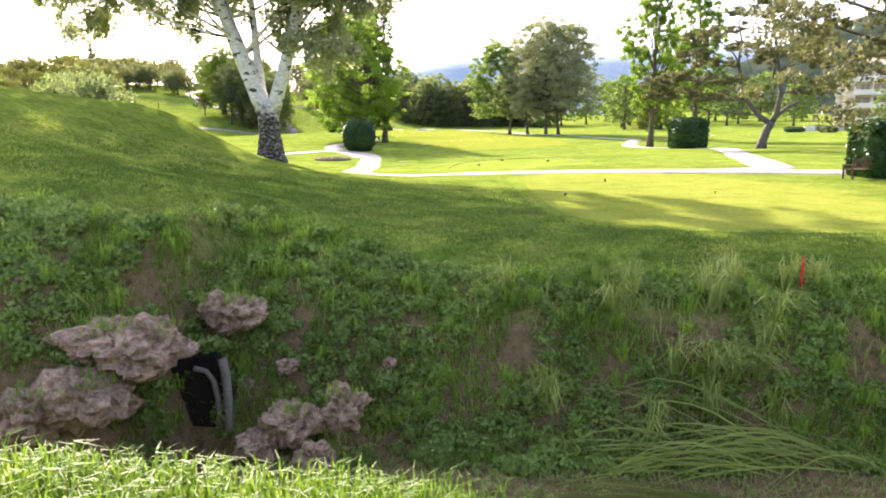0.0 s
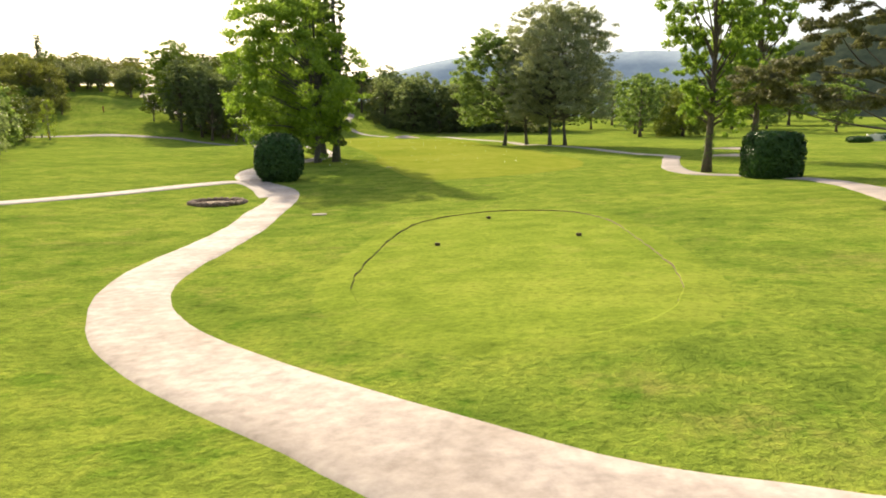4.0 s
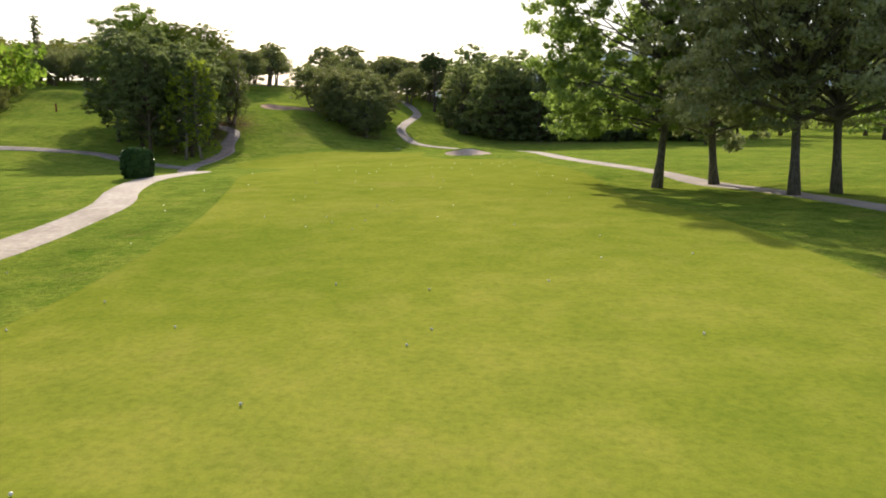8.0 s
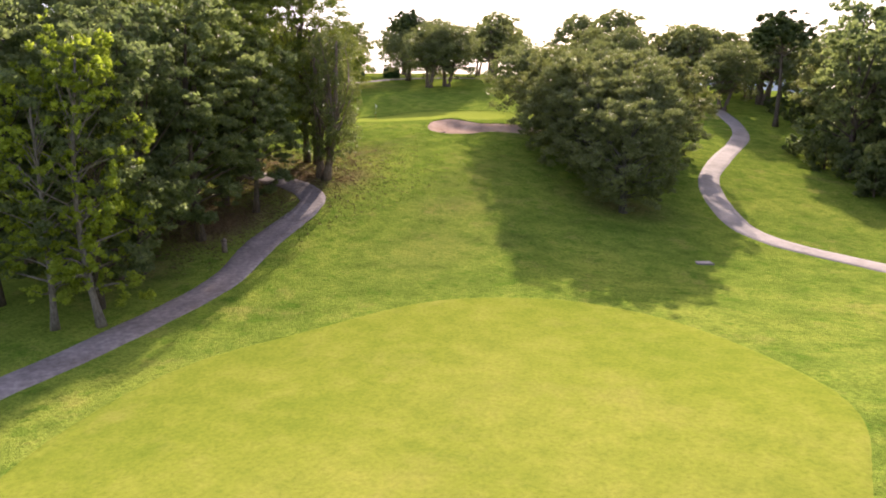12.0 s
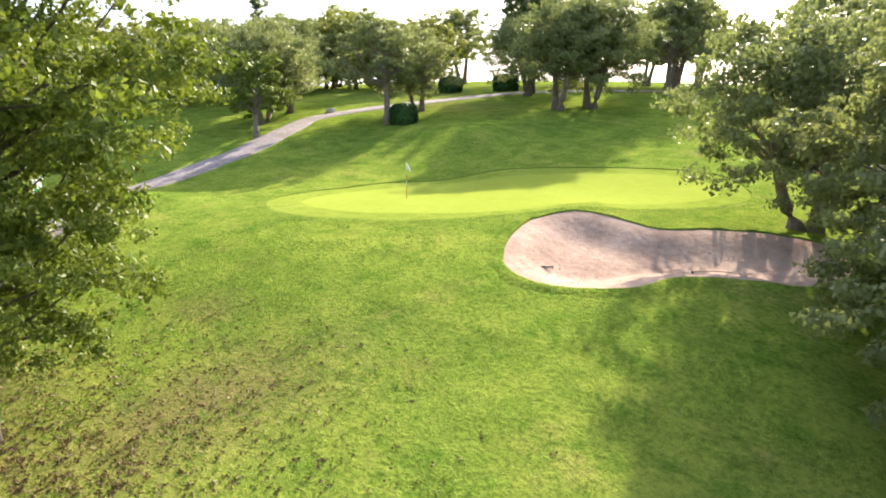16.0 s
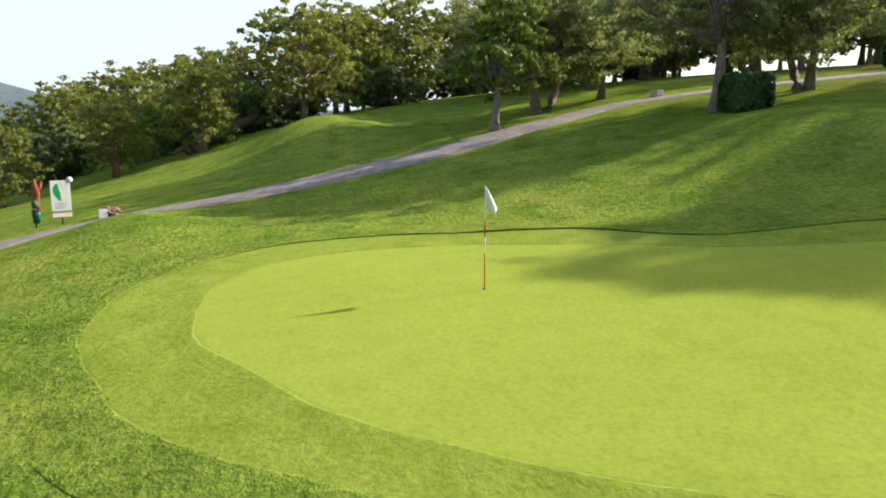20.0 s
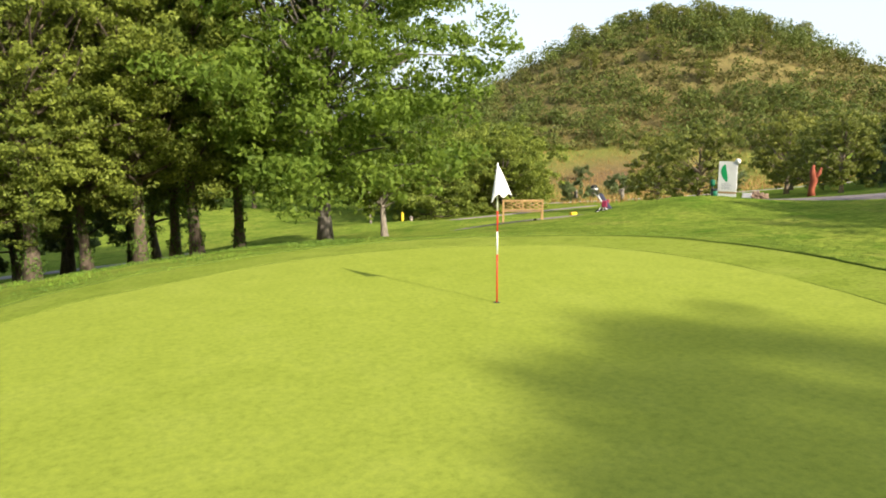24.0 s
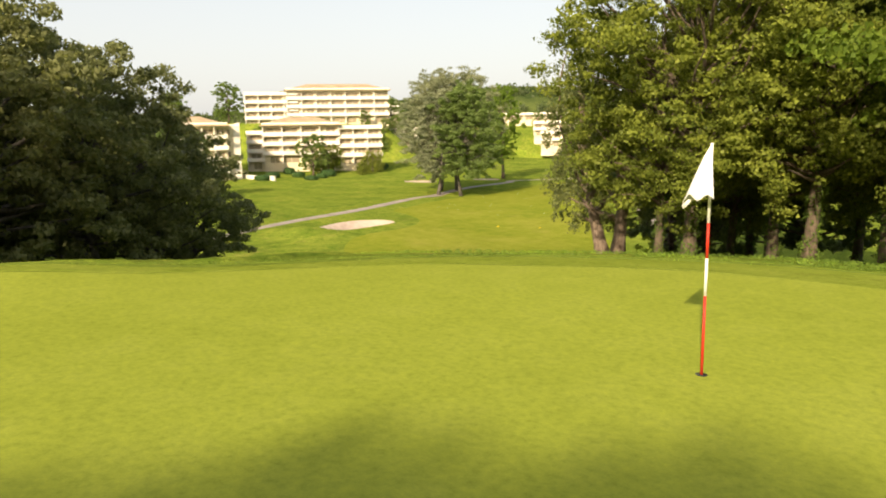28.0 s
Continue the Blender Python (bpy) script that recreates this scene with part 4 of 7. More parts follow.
def forked_pine(x, y):
    """A low-forked pine: two curved stems, level limbs and flat pads of needles."""
    rng = np.random.default_rng(141)
    root = thing("pine_tree", on(x, y), "low-forked pine with layered grey-green needles", "tree")
    butt = np.array([(0, 0, -0.25), (0.1, 0, 0.8), (0.5, 0.1, 1.9), (0.9, 0.1, 2.8)])
    west_stem = np.array([(0.9, 0.1, 2.6), (-0.4, 0.2, 3.5), (-1.7, 0.3, 5.0), (-2.5, 0.4, 7.0), (-2.9, 0.2, 9.0), (-2.6, 0.4, 11.0), (-3.0, 0.6, 13.0)])
    east_stem = np.array([(0.9, 0.1, 2.6), (1.3, -0.1, 3.6), (1.6, -0.2, 5.8), (1.2, -0.1, 8.0), (1.0, 0.1, 10.3), (0.5, 0.3, 13.0), (0.2, 0.4, 15.0)])
    wood = [tube(butt, [0.62, 0.46, 0.42, 0.44], 12), tube(west_stem, np.linspace(0.30, 0.07, 7), 10), tube(east_stem, np.linspace(0.33, 0.06, 7), 10),
            tube(np.array([(1.2, 0, 3.2), (2.4, -0.3, 4.4), (4.2, -0.5, 5.3)]), [0.22, 0.14, 0.05], 8)]
    pads = [(-8.6, 0.5, 6.2, 2.6), (-6.6, -1.5, 5.4, 2.2), (-10.6, 0.8, 5.6, 1.8), (-7.4, 1.8, 7.6, 2.3), (-9.8, -0.6, 7.4, 1.7), (-5.2, 0.6, 9.0, 2.2), (-4.6, -2.0, 7.0, 1.8), (-6.8, 0.0, 11.4, 2.0), (-4.0, 2.0, 12.4, 2.2),
            (-2.6, -1.0, 13.8, 2.2), (0.4, 0.6, 15.2, 2.4), (3.0, -0.8, 13.6, 2.2), (4.4, 1.0, 11.6, 2.0), (3.4, -2.0, 9.6, 1.8), (5.4, 0.4, 9.0, 1.8), (4.6, -0.6, 6.0, 1.8), (6.2, 0.6, 7.0, 1.7), (-1.0, 3.6, 11.0, 2.0),
            (0.6, -3.4, 12.2, 2.0), (-8.2, -2.2, 9.4, 1.6), (2.2, 3.8, 9.6, 1.9), (-11.6, 0.2, 6.8, 1.4), (6.6, -1.0, 12.6, 1.7), (-0.8, -2.6, 9.6, 1.4)]
    for px, py, pz, pr in pads:
        stem = west_stem if px < -1 else east_stem
        start = stem[int(np.argmin(np.abs(stem[:, 2] - (pz - 0.8 - 0.12 * abs(px)))))]
        wood.append(tube(curve_to(start, (px, py, pz - 0.2), rng, 0.12, 6), np.linspace(0.10, 0.025, 6), 6, False))
    v, f = wood_mesh(wood)
    part("trunk", mesh_of("trunk", v, f, BARK_DUSK, True), BARK_DUSK, root, "dark forked trunk")
    sprays = []
    for px, py, pz, pr in pads:
        for _ in range(22):
            a, q = rng.uniform(0, 6.28), pr * math.sqrt(rng.random())
            sprays.append((px + q * math.cos(a), py + q * math.sin(a), pz + rng.normal(0, 0.26), rng.uniform(0.3, 0.6), rng.uniform(0.3, 0.6), rng.uniform(0.12, 0.24)))
    v, f = leaves(sprays, 62000, 0.12, 142, 0.0, 0.1, 2.2, True)
    part("crown", mesh_of("crown", v, f, LEAF_PINE), LEAF_PINE, root, "layered grey-green needles")


forked_pine(33.8, 75.8)

# Far field
willow = tree("willow_tree", on(66, 217), "weeping willow with trailing branches", LEAF_OAK, BARK, 11, 0.4, 6, 0.2, "round", 26, 12000, 0.34, seed=16, droop=1.0)
drooping = tree("drooping_tree", on(-60, 126), "dark round-headed tree with drooping foliage", LEAF_WOOD, BARK, 12, 0.4, 6.5, 0.05, "round", 34, 14000, 0.3, seed=17, droop=0.6)
set_down(drooping, -70, 134, 160, 1.0)
set_down(drooping, -66, 118, 260, 0.6)
field_tree = tree("field_tree", on(60, 240), "round-headed tree with grey-green leaves", LEAF_MID, BARK, 16, 0.4, 6, 0.2, "round", 24, 4000, 0.54, seed=18)
for x, y, s in ((70, 268, 0.9), (84, 272, 0.9), (97, 262, 1.0), (120, 272, 1.0), (105, 255, 0.8), (48, 290, 0.9), (75, 290, 1.0), (98, 300, 1.0), (75, 260, 0.8), (81, 255, 0.75), (55, 217, 0.9), (95, 240, 0.9), (110, 225, 0.8), (36, 262, 0.5), (86, 300, 1.0), (60, 300, 1.1), (110, 290, 1.0), (130, 260, 1.0), (40, 310, 1.1), (75, 330, 1.0), (100, 340, 1.1), (130, 310, 1.0), (150, 240, 1.0), (95, 150, 0.8), (110, 130, 0.7)):
    set_down(field_tree, x, y, rnd.uniform(0, 360), s * rnd.uniform(0.9, 1.1))

# Wood beyond the second path
wood_tree = tree("woodland_oak", on(-5.5, 279), "dark woodland oak with dense foliage", LEAF_WOOD, BARK, 17, 0.4, 5.6, 0.06, "round", 32, 6500, 0.42, seed=21, group="wood beside the second path")
for i in range(34):
    row = i // 12
    x = -16 + (i % 12) * 5.2 + rnd.uniform(-1.6, 1.6)
    y = 281 + row * 9 + rnd.uniform(-3, 3) + max(0, -x - 5) * 1.3
    if x > -12 or y > 285:
        set_down(wood_tree, x, y, rnd.uniform(0, 360), rnd.uniform(0.8, 1.12))

# Evergreen oaks on the mound
mound_oak = tree("evergreen_oak", on(-32.2, 264.2), L_DARK, LEAF_CORK, BARK_DUSK, 9.4, 0.3, 4.2, 0.17, "round", 44, 44000, 0.13, seed=24, group="oaks on the mound")
for x, y, s in ((-36.5, 269.5, 1.05), (-41, 274, 1.15), (-34, 274, 1.15), (-45, 279.5, 1.12), (-38, 280, 1.2), (-44, 286, 1.15), (-35, 288, 1.1), (-41, 293, 1.1), (-46.5, 295, 0.95)):
    set_down(mound_oak, x, y, rnd.uniform(0, 360), s)

# Wood by the path bend and below the green
tree("path_oak", on(-57.0, 252.9), "crooked oak with drooping branches beside the path", LEAF_BEND, BARK_RED, 13.5, 0.36, 2.7, 0.2, "round", 30, 17000, 0.125, lean=(0.02, 0.0), seed=26, droop=0.9, stems=2, shift=(0.9, 0.2), fork=0.7, bend=0.16)
below = tree("woodland_oak", on(-63, 257.5), L_OAK, LEAF_OAK, BARK, 19, 0.30, 5.4, 0.25, "round", 60, 60000, 0.125, seed=28, group="oak wood below the green", ivy=7.0, fill=0.31)
for x, y, s, t in ((-67.2, 254.5, 1.0, 40), (-61.4, 257.0, 0.66, 100), (-70, 252.5, 1.02, 200), (-72.4, 250, 0.95, 300), (-64.5, 249.8, 0.95, 150), (-60.5, 244.5, 0.9, 20), (-66.4, 239.1, 1.0, 77), (-69, 246, 1.0, 10), (-60.3, 239.6, 0.9, 260)):
    set_down(below, x, y, t, s)
tree("tall_oak", on(-76.4, 254.3), "tall oak with broad bright leaves", LEAF_TALL, BARK_DUSK, 21, 0.36, 8.0, 0.20, "round", 78, 90000, 0.19, seed=31, group="oak wood below the green", fill=0.36)
dark_wood = tree("woodland_oak", on(-57, 223.8), "dark woodland oak with dense foliage", LEAF_WOOD, BARK, 18, 0.28, 4.6, 0.16, "round", 38, 30000, 0.195, seed=33, group="wood along the cart path")
for x, y, s, t in ((-51.4, 226.6, 0.92, 50), (-54.2, 231.5, 1.0, 120), (-61, 228, 1.05, 200), (-62, 234, 1.1, 250), (-56, 238, 1.0, 290), (-68, 232, 1.1, 10), (-57, 244.5, 0.8, 70)):
    set_down(dark_wood, x, y, t, s)
slim = tree("slim_birch", on(-48.9, 225.2), "slim pale-trunked tree with sparse bright leaves", LEAF_BIRCH, BARK_GREY, 16, 0.21, 3.9, 0.14, "column", 34, 9000, 0.17, seed=35, group="wood along the cart path", inner=0.1, fill=0.20, fork=0.25)
set_down(slim, -50.8, 223.6, 100, 0.9)

# Cork oaks on the slope above the green
cork = tree("cork_oak", on(-85.5, 314.9), L_CORK, LEAF_CORK, BARK_RED, 10.0, 0.34, 5.3, 0.40, "wide", 40, 26000, 0.19, lean=(0.10, 0.04), seed=40, group="cork oaks on the slope", fork=0.8, stems=2, bend=0.22, fill=0.46)
far_cork = tree("cork_oak", on(-96, 352), L_CORK, LEAF_CORK, BARK_RED, 9.6, 0.32, 4.9, 0.44, "wide", 28, 6000, 0.31, lean=(0.12, 0.04), seed=41, group="cork oaks on the slope", fork=0.8, stems=2, bend=0.2)
tree("cork_oak", on(-94.0, 299.1), "leaning cork oak with a forked trunk", LEAF_CORK, BARK_RED, 10.0, 0.32, 4.6, 0.48, "wide", 30, 18000, 0.18, lean=(-0.30, 0.08), seed=42, group="cork oaks on the slope", fork=0.8, bend=0.15)
for x, y, s in ((-83.5, 317.8, 0.95), (-96, 323.6, 1.0), (-97.6, 306.8, 1.0), (-107.1, 293.5, 1.05), (-111, 299.5, 1.0), (-83.7, 334.5, 1.0), (-61, 330, 1.0), (-52, 324, 0.95),
                (-119, 322, 1.0), (-122, 303, 1.05), (-50, 340, 1.1), (-53, 290.3, 0.85), (-129, 296, 1.0),
                (-136, 303, 1.1), (-131, 312, 1.1), (-141, 318, 1.1), (-134, 341, 0.9), (-90, 356, 1.1), (-45, 352, 1.2), (-32, 342, 1.1), (-22, 332, 1.1), (-20, 318, 1.0), (-36, 324, 0.9)):
    set_down(cork if y < 326 else far_cork, x, y, rnd.uniform(0, 360), s * rnd.uniform(0.95, 1.12) * (0.8 if x < -95 and y < 326 else 1.0))
path_cork = tree("small_oak", on(-100.5, 288.7), "small crooked oak beside the path", LEAF_OAK, BARK_GREY, 7.5, 0.24, 3.2, 0.36, "wide", 18, 7000, 0.22, lean=(-0.10, 0.12), seed=44, fork=0.8)

set_down(path_cork, -81.7, 248.2, 130, 0.95)

# West woods
west = tree("hillside_oak", on(-127, 276.8), "hillside oak with yellow-green leaves", LEAF_WEST, BARK_RED, 10.2, 0.30, 4.8, 0.2, "round", 30, 6400, 0.32, seed=46, group="oaks on the western hillside")
for x, y, s in ((-120.6, 268.7, 0.7), (-129.2, 254.8, 0.75), (-118.5, 262.3, 0.6), (-113, 256, 0.55), (-136, 281, 1.0), (-141, 288, 1.1), (-138, 271, 0.9), (-147, 280, 1.1), (-148, 296, 1.2), (-155, 305, 1.2), (-150, 266, 1.0), (-140, 258, 0.9),
                (-157, 286, 1.1), (-163, 275, 1.1), (-160, 258, 1.0), (-150, 250, 0.9), (-167, 300, 1.2), (-160, 318, 1.2), (-150, 325, 1.2), (-135, 247, 0.8), (-147, 238, 0.8), (-122, 246, 0.6), (-112, 243, 0.6), (-128, 238, 0.7),
                (-175, 262, 1.1), (-172, 246, 1.0), (-180, 285, 1.2), (-158, 232, 0.9), (-140, 228, 0.8), (-120, 228, 0.7)):
    set_down(west, x, y, rnd.uniform(0, 360), s * rnd.uniform(0.9, 1.1) * (0.92 if x < -130 else 1.0))
round_tree = tree("round_tree", on(-101.6, 206), "round olive-green tree with a short trunk", LEAF_OAK, BARK, 10.5, 0.25, 6.4, 0.04, "round", 44, 32000, 0.23, seed=48)
set_down(slim, -92.3, 209.5, 40, 0.62)
set_down(round_tree, -108, 196, 140, 1.15)
set_down(round_tree, -113, 204, 250, 0.95)
set_down(round_tree, -119, 193, 10, 1.2)
for x, y, s in ((-92.6, 178, 1.5), (-100, 188, 1.4), (-84, 168, 1.3), (-110, 172, 1.5), (-75, 160, 1.2), (-122, 185, 1.3)):
    set_down(field_tree, x, y, rnd.uniform(0, 360), s * 0.62)

for i in range(17):
    x, y = -132 + i * 7.0 + rnd.uniform(-2.5, 2.5), 351 + rnd.uniform(-5, 5)
    if i % 2 == 0:
        set_down(far_cork, x + 3.5, y - 9, rnd.uniform(0, 360), rnd.uniform(1.15, 1.4))
    if not -150 < x < -50:
        set_down(far_cork, x, y, rnd.uniform(0, 360), rnd.uniform(1.0, 1.3))

# Woodland along the crest behind everything
for i in range(40):
    x = -215 + i * 6.8 + rnd.uniform(-2, 2)
    y = 366 + 10 * (i % 3) + rnd.uniform(-4, 4) - 45 * float(smooth(-120, -215, np.array(x)))
    if not -165 < x < -38:
        set_down(field_tree, x, y, rnd.uniform(0, 360), rnd.uniform(0.62, 0.85))
for i in range(22):
    x = -205 + i * 4.0 + rnd.uniform(-2, 2)
    set_down(west, x, 322 + rnd.uniform(-7, 7) + 0.25 * (x + 160), rnd.uniform(0, 360), rnd.uniform(0.85, 1.15))
tree("cypress_tree", on(-155, 323), "tall narrow conifer on the hilltop", LEAF_WOOD, BARK, 20.5, 0.35, 2.8, 0.08, "cone", 26, 8000, 0.25, seed=61)
crest_pine = tree("umbrella_pine", on(-98, 327), "tall pine with a flat dark crown", LEAF_DARK, BARK, 13.2, 0.28, 3.6, 0.72, "wide", 20, 8000, 0.26, seed=63)
set_down(crest_pine, -27, 316.5, 40, 1.18)
set_down(cork, -145.5, 332.4, 30, 1.2)

# Evergreen undergrowth below the woods
bush = tree("evergreen_bush", on(-140, 262), "dense evergreen bush in the undergrowth", LEAF_WOOD, BARK, 3.6, 0.12, 2.3, 0.02, "round", 9, 1900, 0.35, seed=71, group="undergrowth below the woods", category="bush")
for x0, y0, x1, y1, k in ((-135, 249, -160, 292, 13), (-123, 251, -135, 290, 12), (-146, 290, -160, 330, 10), (-125, 246, -175, 236, 11), (-9, 279, 32, 281, 11), (-21, 298, -11, 284, 5), (-64, 362, -20, 352, 7), (-30, 330, -10, 305, 6)):
    for i in range(k):
        f = (i + rnd.uniform(0.1, 0.9)) / k
        set_down(bush, x0 + (x1 - x0) * f + rnd.uniform(-2.5, 2.5), y0 + (y1 - y0) * f + rnd.uniform(-2.5, 2.5), rnd.uniform(0, 360), rnd.uniform(0.7, 1.3))
for i in range(16):
    set_down(bush, rnd.uniform(-190, -132), rnd.uniform(135, 192), rnd.uniform(0, 360), rnd.uniform(0.6, 1.2))
bright_bush = tree("broadleaf_bush", on(-131.5, 267.5), "tall bush with large bright green leaves", LEAF_BRIGHT, BARK, 4.6, 0.12, 2.6, 0.02, "round", 16, 3600, 0.28, seed=73, group="bright bushes below the oaks", category="bush")
for x, y, s in ((-131, 264.5, 1.0), (-130, 261.8, 0.9), (-134, 266, 1.1), (-134.5, 270.5, 0.9)):
    set_down(bright_bush, x, y, rnd.uniform(0, 360), s)


# ---- clipped shrubs ----
def clipped(name, at, label, rx, ry, h, square, seed, count=5000):
    """A clipped shrub: dense core with a skin of small leaves."""
    rng = np.random.default_rng(seed)
    root = thing(name, at, label, "shrub")
    d = rng.normal(size=(count, 3))
    d /= np.linalg.norm(d, axis=1)[:, None]
    k = 2 + square * 6
    r = (np.abs(d) ** k).sum(1) ** (-1 / k)
    p = d * r[:, None] * (1 + rng.normal(0, 0.025, count))[:, None]
    p = p * [rx, ry, h * 0.52] + [0, 0, h * 0.48]
    p[:, 2] = np.clip(p[:, 2], 0.05, None)
    nrm = d + rng.normal(0, 0.5, (count, 3))
    nrm /= np.linalg.norm(nrm, axis=1)[:, None]
    u = np.cross(nrm, rng.normal(size=(count, 3)))
    u /= np.linalg.norm(u, axis=1)[:, None]
    w = np.cross(nrm, u)
    s = 0.16 * (0.6 + 0.8 * rng.random(count))[:, None]
    v = np.stack([p - u * s, p + w * s * 0.6, p + u * s, p - w * s * 0.6], 1).reshape(-1, 3)
    part("leaves", mesh_of("leaves", v, np.arange(count * 4).reshape(-1, 4), LEAF_HEDGE), LEAF_HEDGE, root)
    bm = bmesh.new()
    bmesh.ops.create_icosphere(bm, subdivisions=3, radius=1)
    for q in bm.verts:
        e = np.abs(np.array(q.co))
        q.co = Vector(np.array(q.co) * (e**k).sum() ** (-1 / k) * [rx * 0.95, ry * 0.95, h * 0.49]) + Vector((0, 0, h * 0.48))
        q.co.z = max(q.co.z, 0.0)
    part("core", bm, LEAF_HEDGE, root)
    return root


clipped("topiary_ball", on(-11.5, 98.9), "large egg-shaped clipped shrub beside the path", 2.1, 2.1, 4.3, 0.1, 1, 9000)
clipped("topiary_block", on(32.9, 96.0), "rounded block of clipped dark shrub", 2.2, 2.0, 4.0, 0.6, 2, 7000)
clipped("topiary_block", on(-26.2, 172.2), "clipped dark shrub beside the cart path", 1.1, 1.1, 2.5, 0.25, 3)
clipped("clipped_hedge", on(20.4, 33.6), "tall clipped hedge behind a bench", 0.8, 1.2, 2.6, 0.6, 5)
clipped("clipped_hedge", on(-92.4, 299.8), "square clipped hedge beside a leaning oak", 1.02, 1.0, 1.85, 0.7, 6)
clipped("clipped_hedge", on(-109.1, 323.6), "clipped shrub under cork oaks", 1.3, 1.2, 2.1, 0.6, 7, 3000)
clipped("clipped_hedge", on(-104, 329), "clipped shrub under cork oaks", 1.5, 1.2, 2.2, 0.6, 8, 3000)


# ---- flag ----
def flagstick(x, y):
    z = ground_z(x, y) + 0.034
    root = thing("golf_flag", (x, y, z), "red and white flagstick with a white flag in the hole", "flag")
    bands = [(0.0, 0.75, RED), (0.75, 1.1, WHITE), (1.1, 1.42, RED), (1.42, 2.13, WHITE)]
    for a, b, m in bands:
        part("pole_band", tube_mesh("pole_band", [(0, 0, a), (0, 0, (a + b) / 2), (0, 0, b)], [0.014] * 3, m), m, root)
    part("cup", tube_mesh("cup", [(0, 0, -0.1), (0, 0, 0.003)], [0.054, 0.054], BLACK, 20), BLACK, root)
    # The cloth hangs limp in two folds from the top of the stick.
    fold = spline([(0.0, 0.012), (0.10, 0.10), (0.18, 0.15), (0.12, 0.20), (0.02, 0.22), (-0.05, 0.23), (-0.12, 0.22)], 0.02)
    cols, rows = len(fold), 10
    v = []
    for i in range(cols):
        for j in range(rows):
            s, h = i / (cols - 1), j / (rows - 1)
            drop = 0.44 + 0.10 * math.exp(-((s - 0.35) / 0.15) ** 2) + 0.03 * math.sin(s * 19)
            v.append((fold[i][0] * h**0.85, 0.012 + fold[i][1] * h**0.85, 2.12 - 0.02 * s - drop * h))
    f = [[i * rows + j, (i + 1) * rows + j, (i + 1) * rows + j + 1, i * rows + j + 1] for i in range(cols - 1) for j in range(rows - 1)]
    me = mesh_of("flag", v, f, WHITE_CLOTH, True)
    bm = bmesh.new()
    bm.from_mesh(me)
    bmesh.ops.solidify(bm, geom=bm.faces[:], thickness=0.004)
    part("flag", bm, WHITE_CLOTH, root, "white cloth flag")
    return root


flagstick(-72.74, 281.95)

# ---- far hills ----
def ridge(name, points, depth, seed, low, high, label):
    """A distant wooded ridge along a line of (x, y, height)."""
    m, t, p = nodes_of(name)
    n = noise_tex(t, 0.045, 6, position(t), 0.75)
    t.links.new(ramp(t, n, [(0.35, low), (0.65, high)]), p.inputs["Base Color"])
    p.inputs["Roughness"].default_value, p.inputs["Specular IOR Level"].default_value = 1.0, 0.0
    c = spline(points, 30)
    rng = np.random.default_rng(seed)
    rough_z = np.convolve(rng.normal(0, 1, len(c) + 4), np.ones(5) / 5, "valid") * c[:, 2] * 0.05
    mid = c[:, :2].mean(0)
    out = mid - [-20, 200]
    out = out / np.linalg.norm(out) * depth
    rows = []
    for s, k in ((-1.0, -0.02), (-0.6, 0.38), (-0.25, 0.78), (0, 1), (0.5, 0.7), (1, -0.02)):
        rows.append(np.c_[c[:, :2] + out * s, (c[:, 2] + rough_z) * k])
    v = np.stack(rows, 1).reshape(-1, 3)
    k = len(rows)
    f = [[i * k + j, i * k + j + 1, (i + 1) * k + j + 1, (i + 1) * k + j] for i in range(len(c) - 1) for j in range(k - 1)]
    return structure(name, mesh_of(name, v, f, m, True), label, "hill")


def polar(yaw, dist, z, cx=0.0, cy=0.0):
    return (cx - dist * math.sin(radians(yaw)), cy + dist * math.cos(radians(yaw)), z)


# First and third ridge: blue air haze is put into the base colours.
ridge("backdrop", [polar(a, 2100, z) for a, z in ((14, 60), (8, 110), (4, 150), (0, 178), (-3, 190), (-8, 200), (-12, 195), (-18, 205), (-21, 212), (-26, 190), (-34, 170), (-44, 160), (-55, 150))], 350, 3, (0.27, 0.33, 0.39), (0.33, 0.40, 0.45), "wooded hills on the horizon with blue haze painted into their colour")
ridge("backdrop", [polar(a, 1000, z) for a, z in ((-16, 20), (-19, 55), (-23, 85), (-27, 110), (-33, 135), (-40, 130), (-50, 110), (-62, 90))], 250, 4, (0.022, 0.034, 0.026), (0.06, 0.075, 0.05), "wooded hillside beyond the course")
ridge("backdrop", [polar(a, 1500, z, -70, 288) for a, z in ((150, 40), (135, 60), (126, 62), (122, 95), (118, 128), (114, 100), (109, 66), (100, 50), (85, 40))], 250, 5, (0.07, 0.10, 0.12), (0.11, 0.14, 0.15), "distant hill with blue haze painted into its dark colour")
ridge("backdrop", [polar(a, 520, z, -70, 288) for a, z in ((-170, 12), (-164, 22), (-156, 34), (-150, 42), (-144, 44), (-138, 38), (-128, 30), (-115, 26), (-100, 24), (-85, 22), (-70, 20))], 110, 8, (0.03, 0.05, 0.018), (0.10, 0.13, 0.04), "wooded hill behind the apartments")


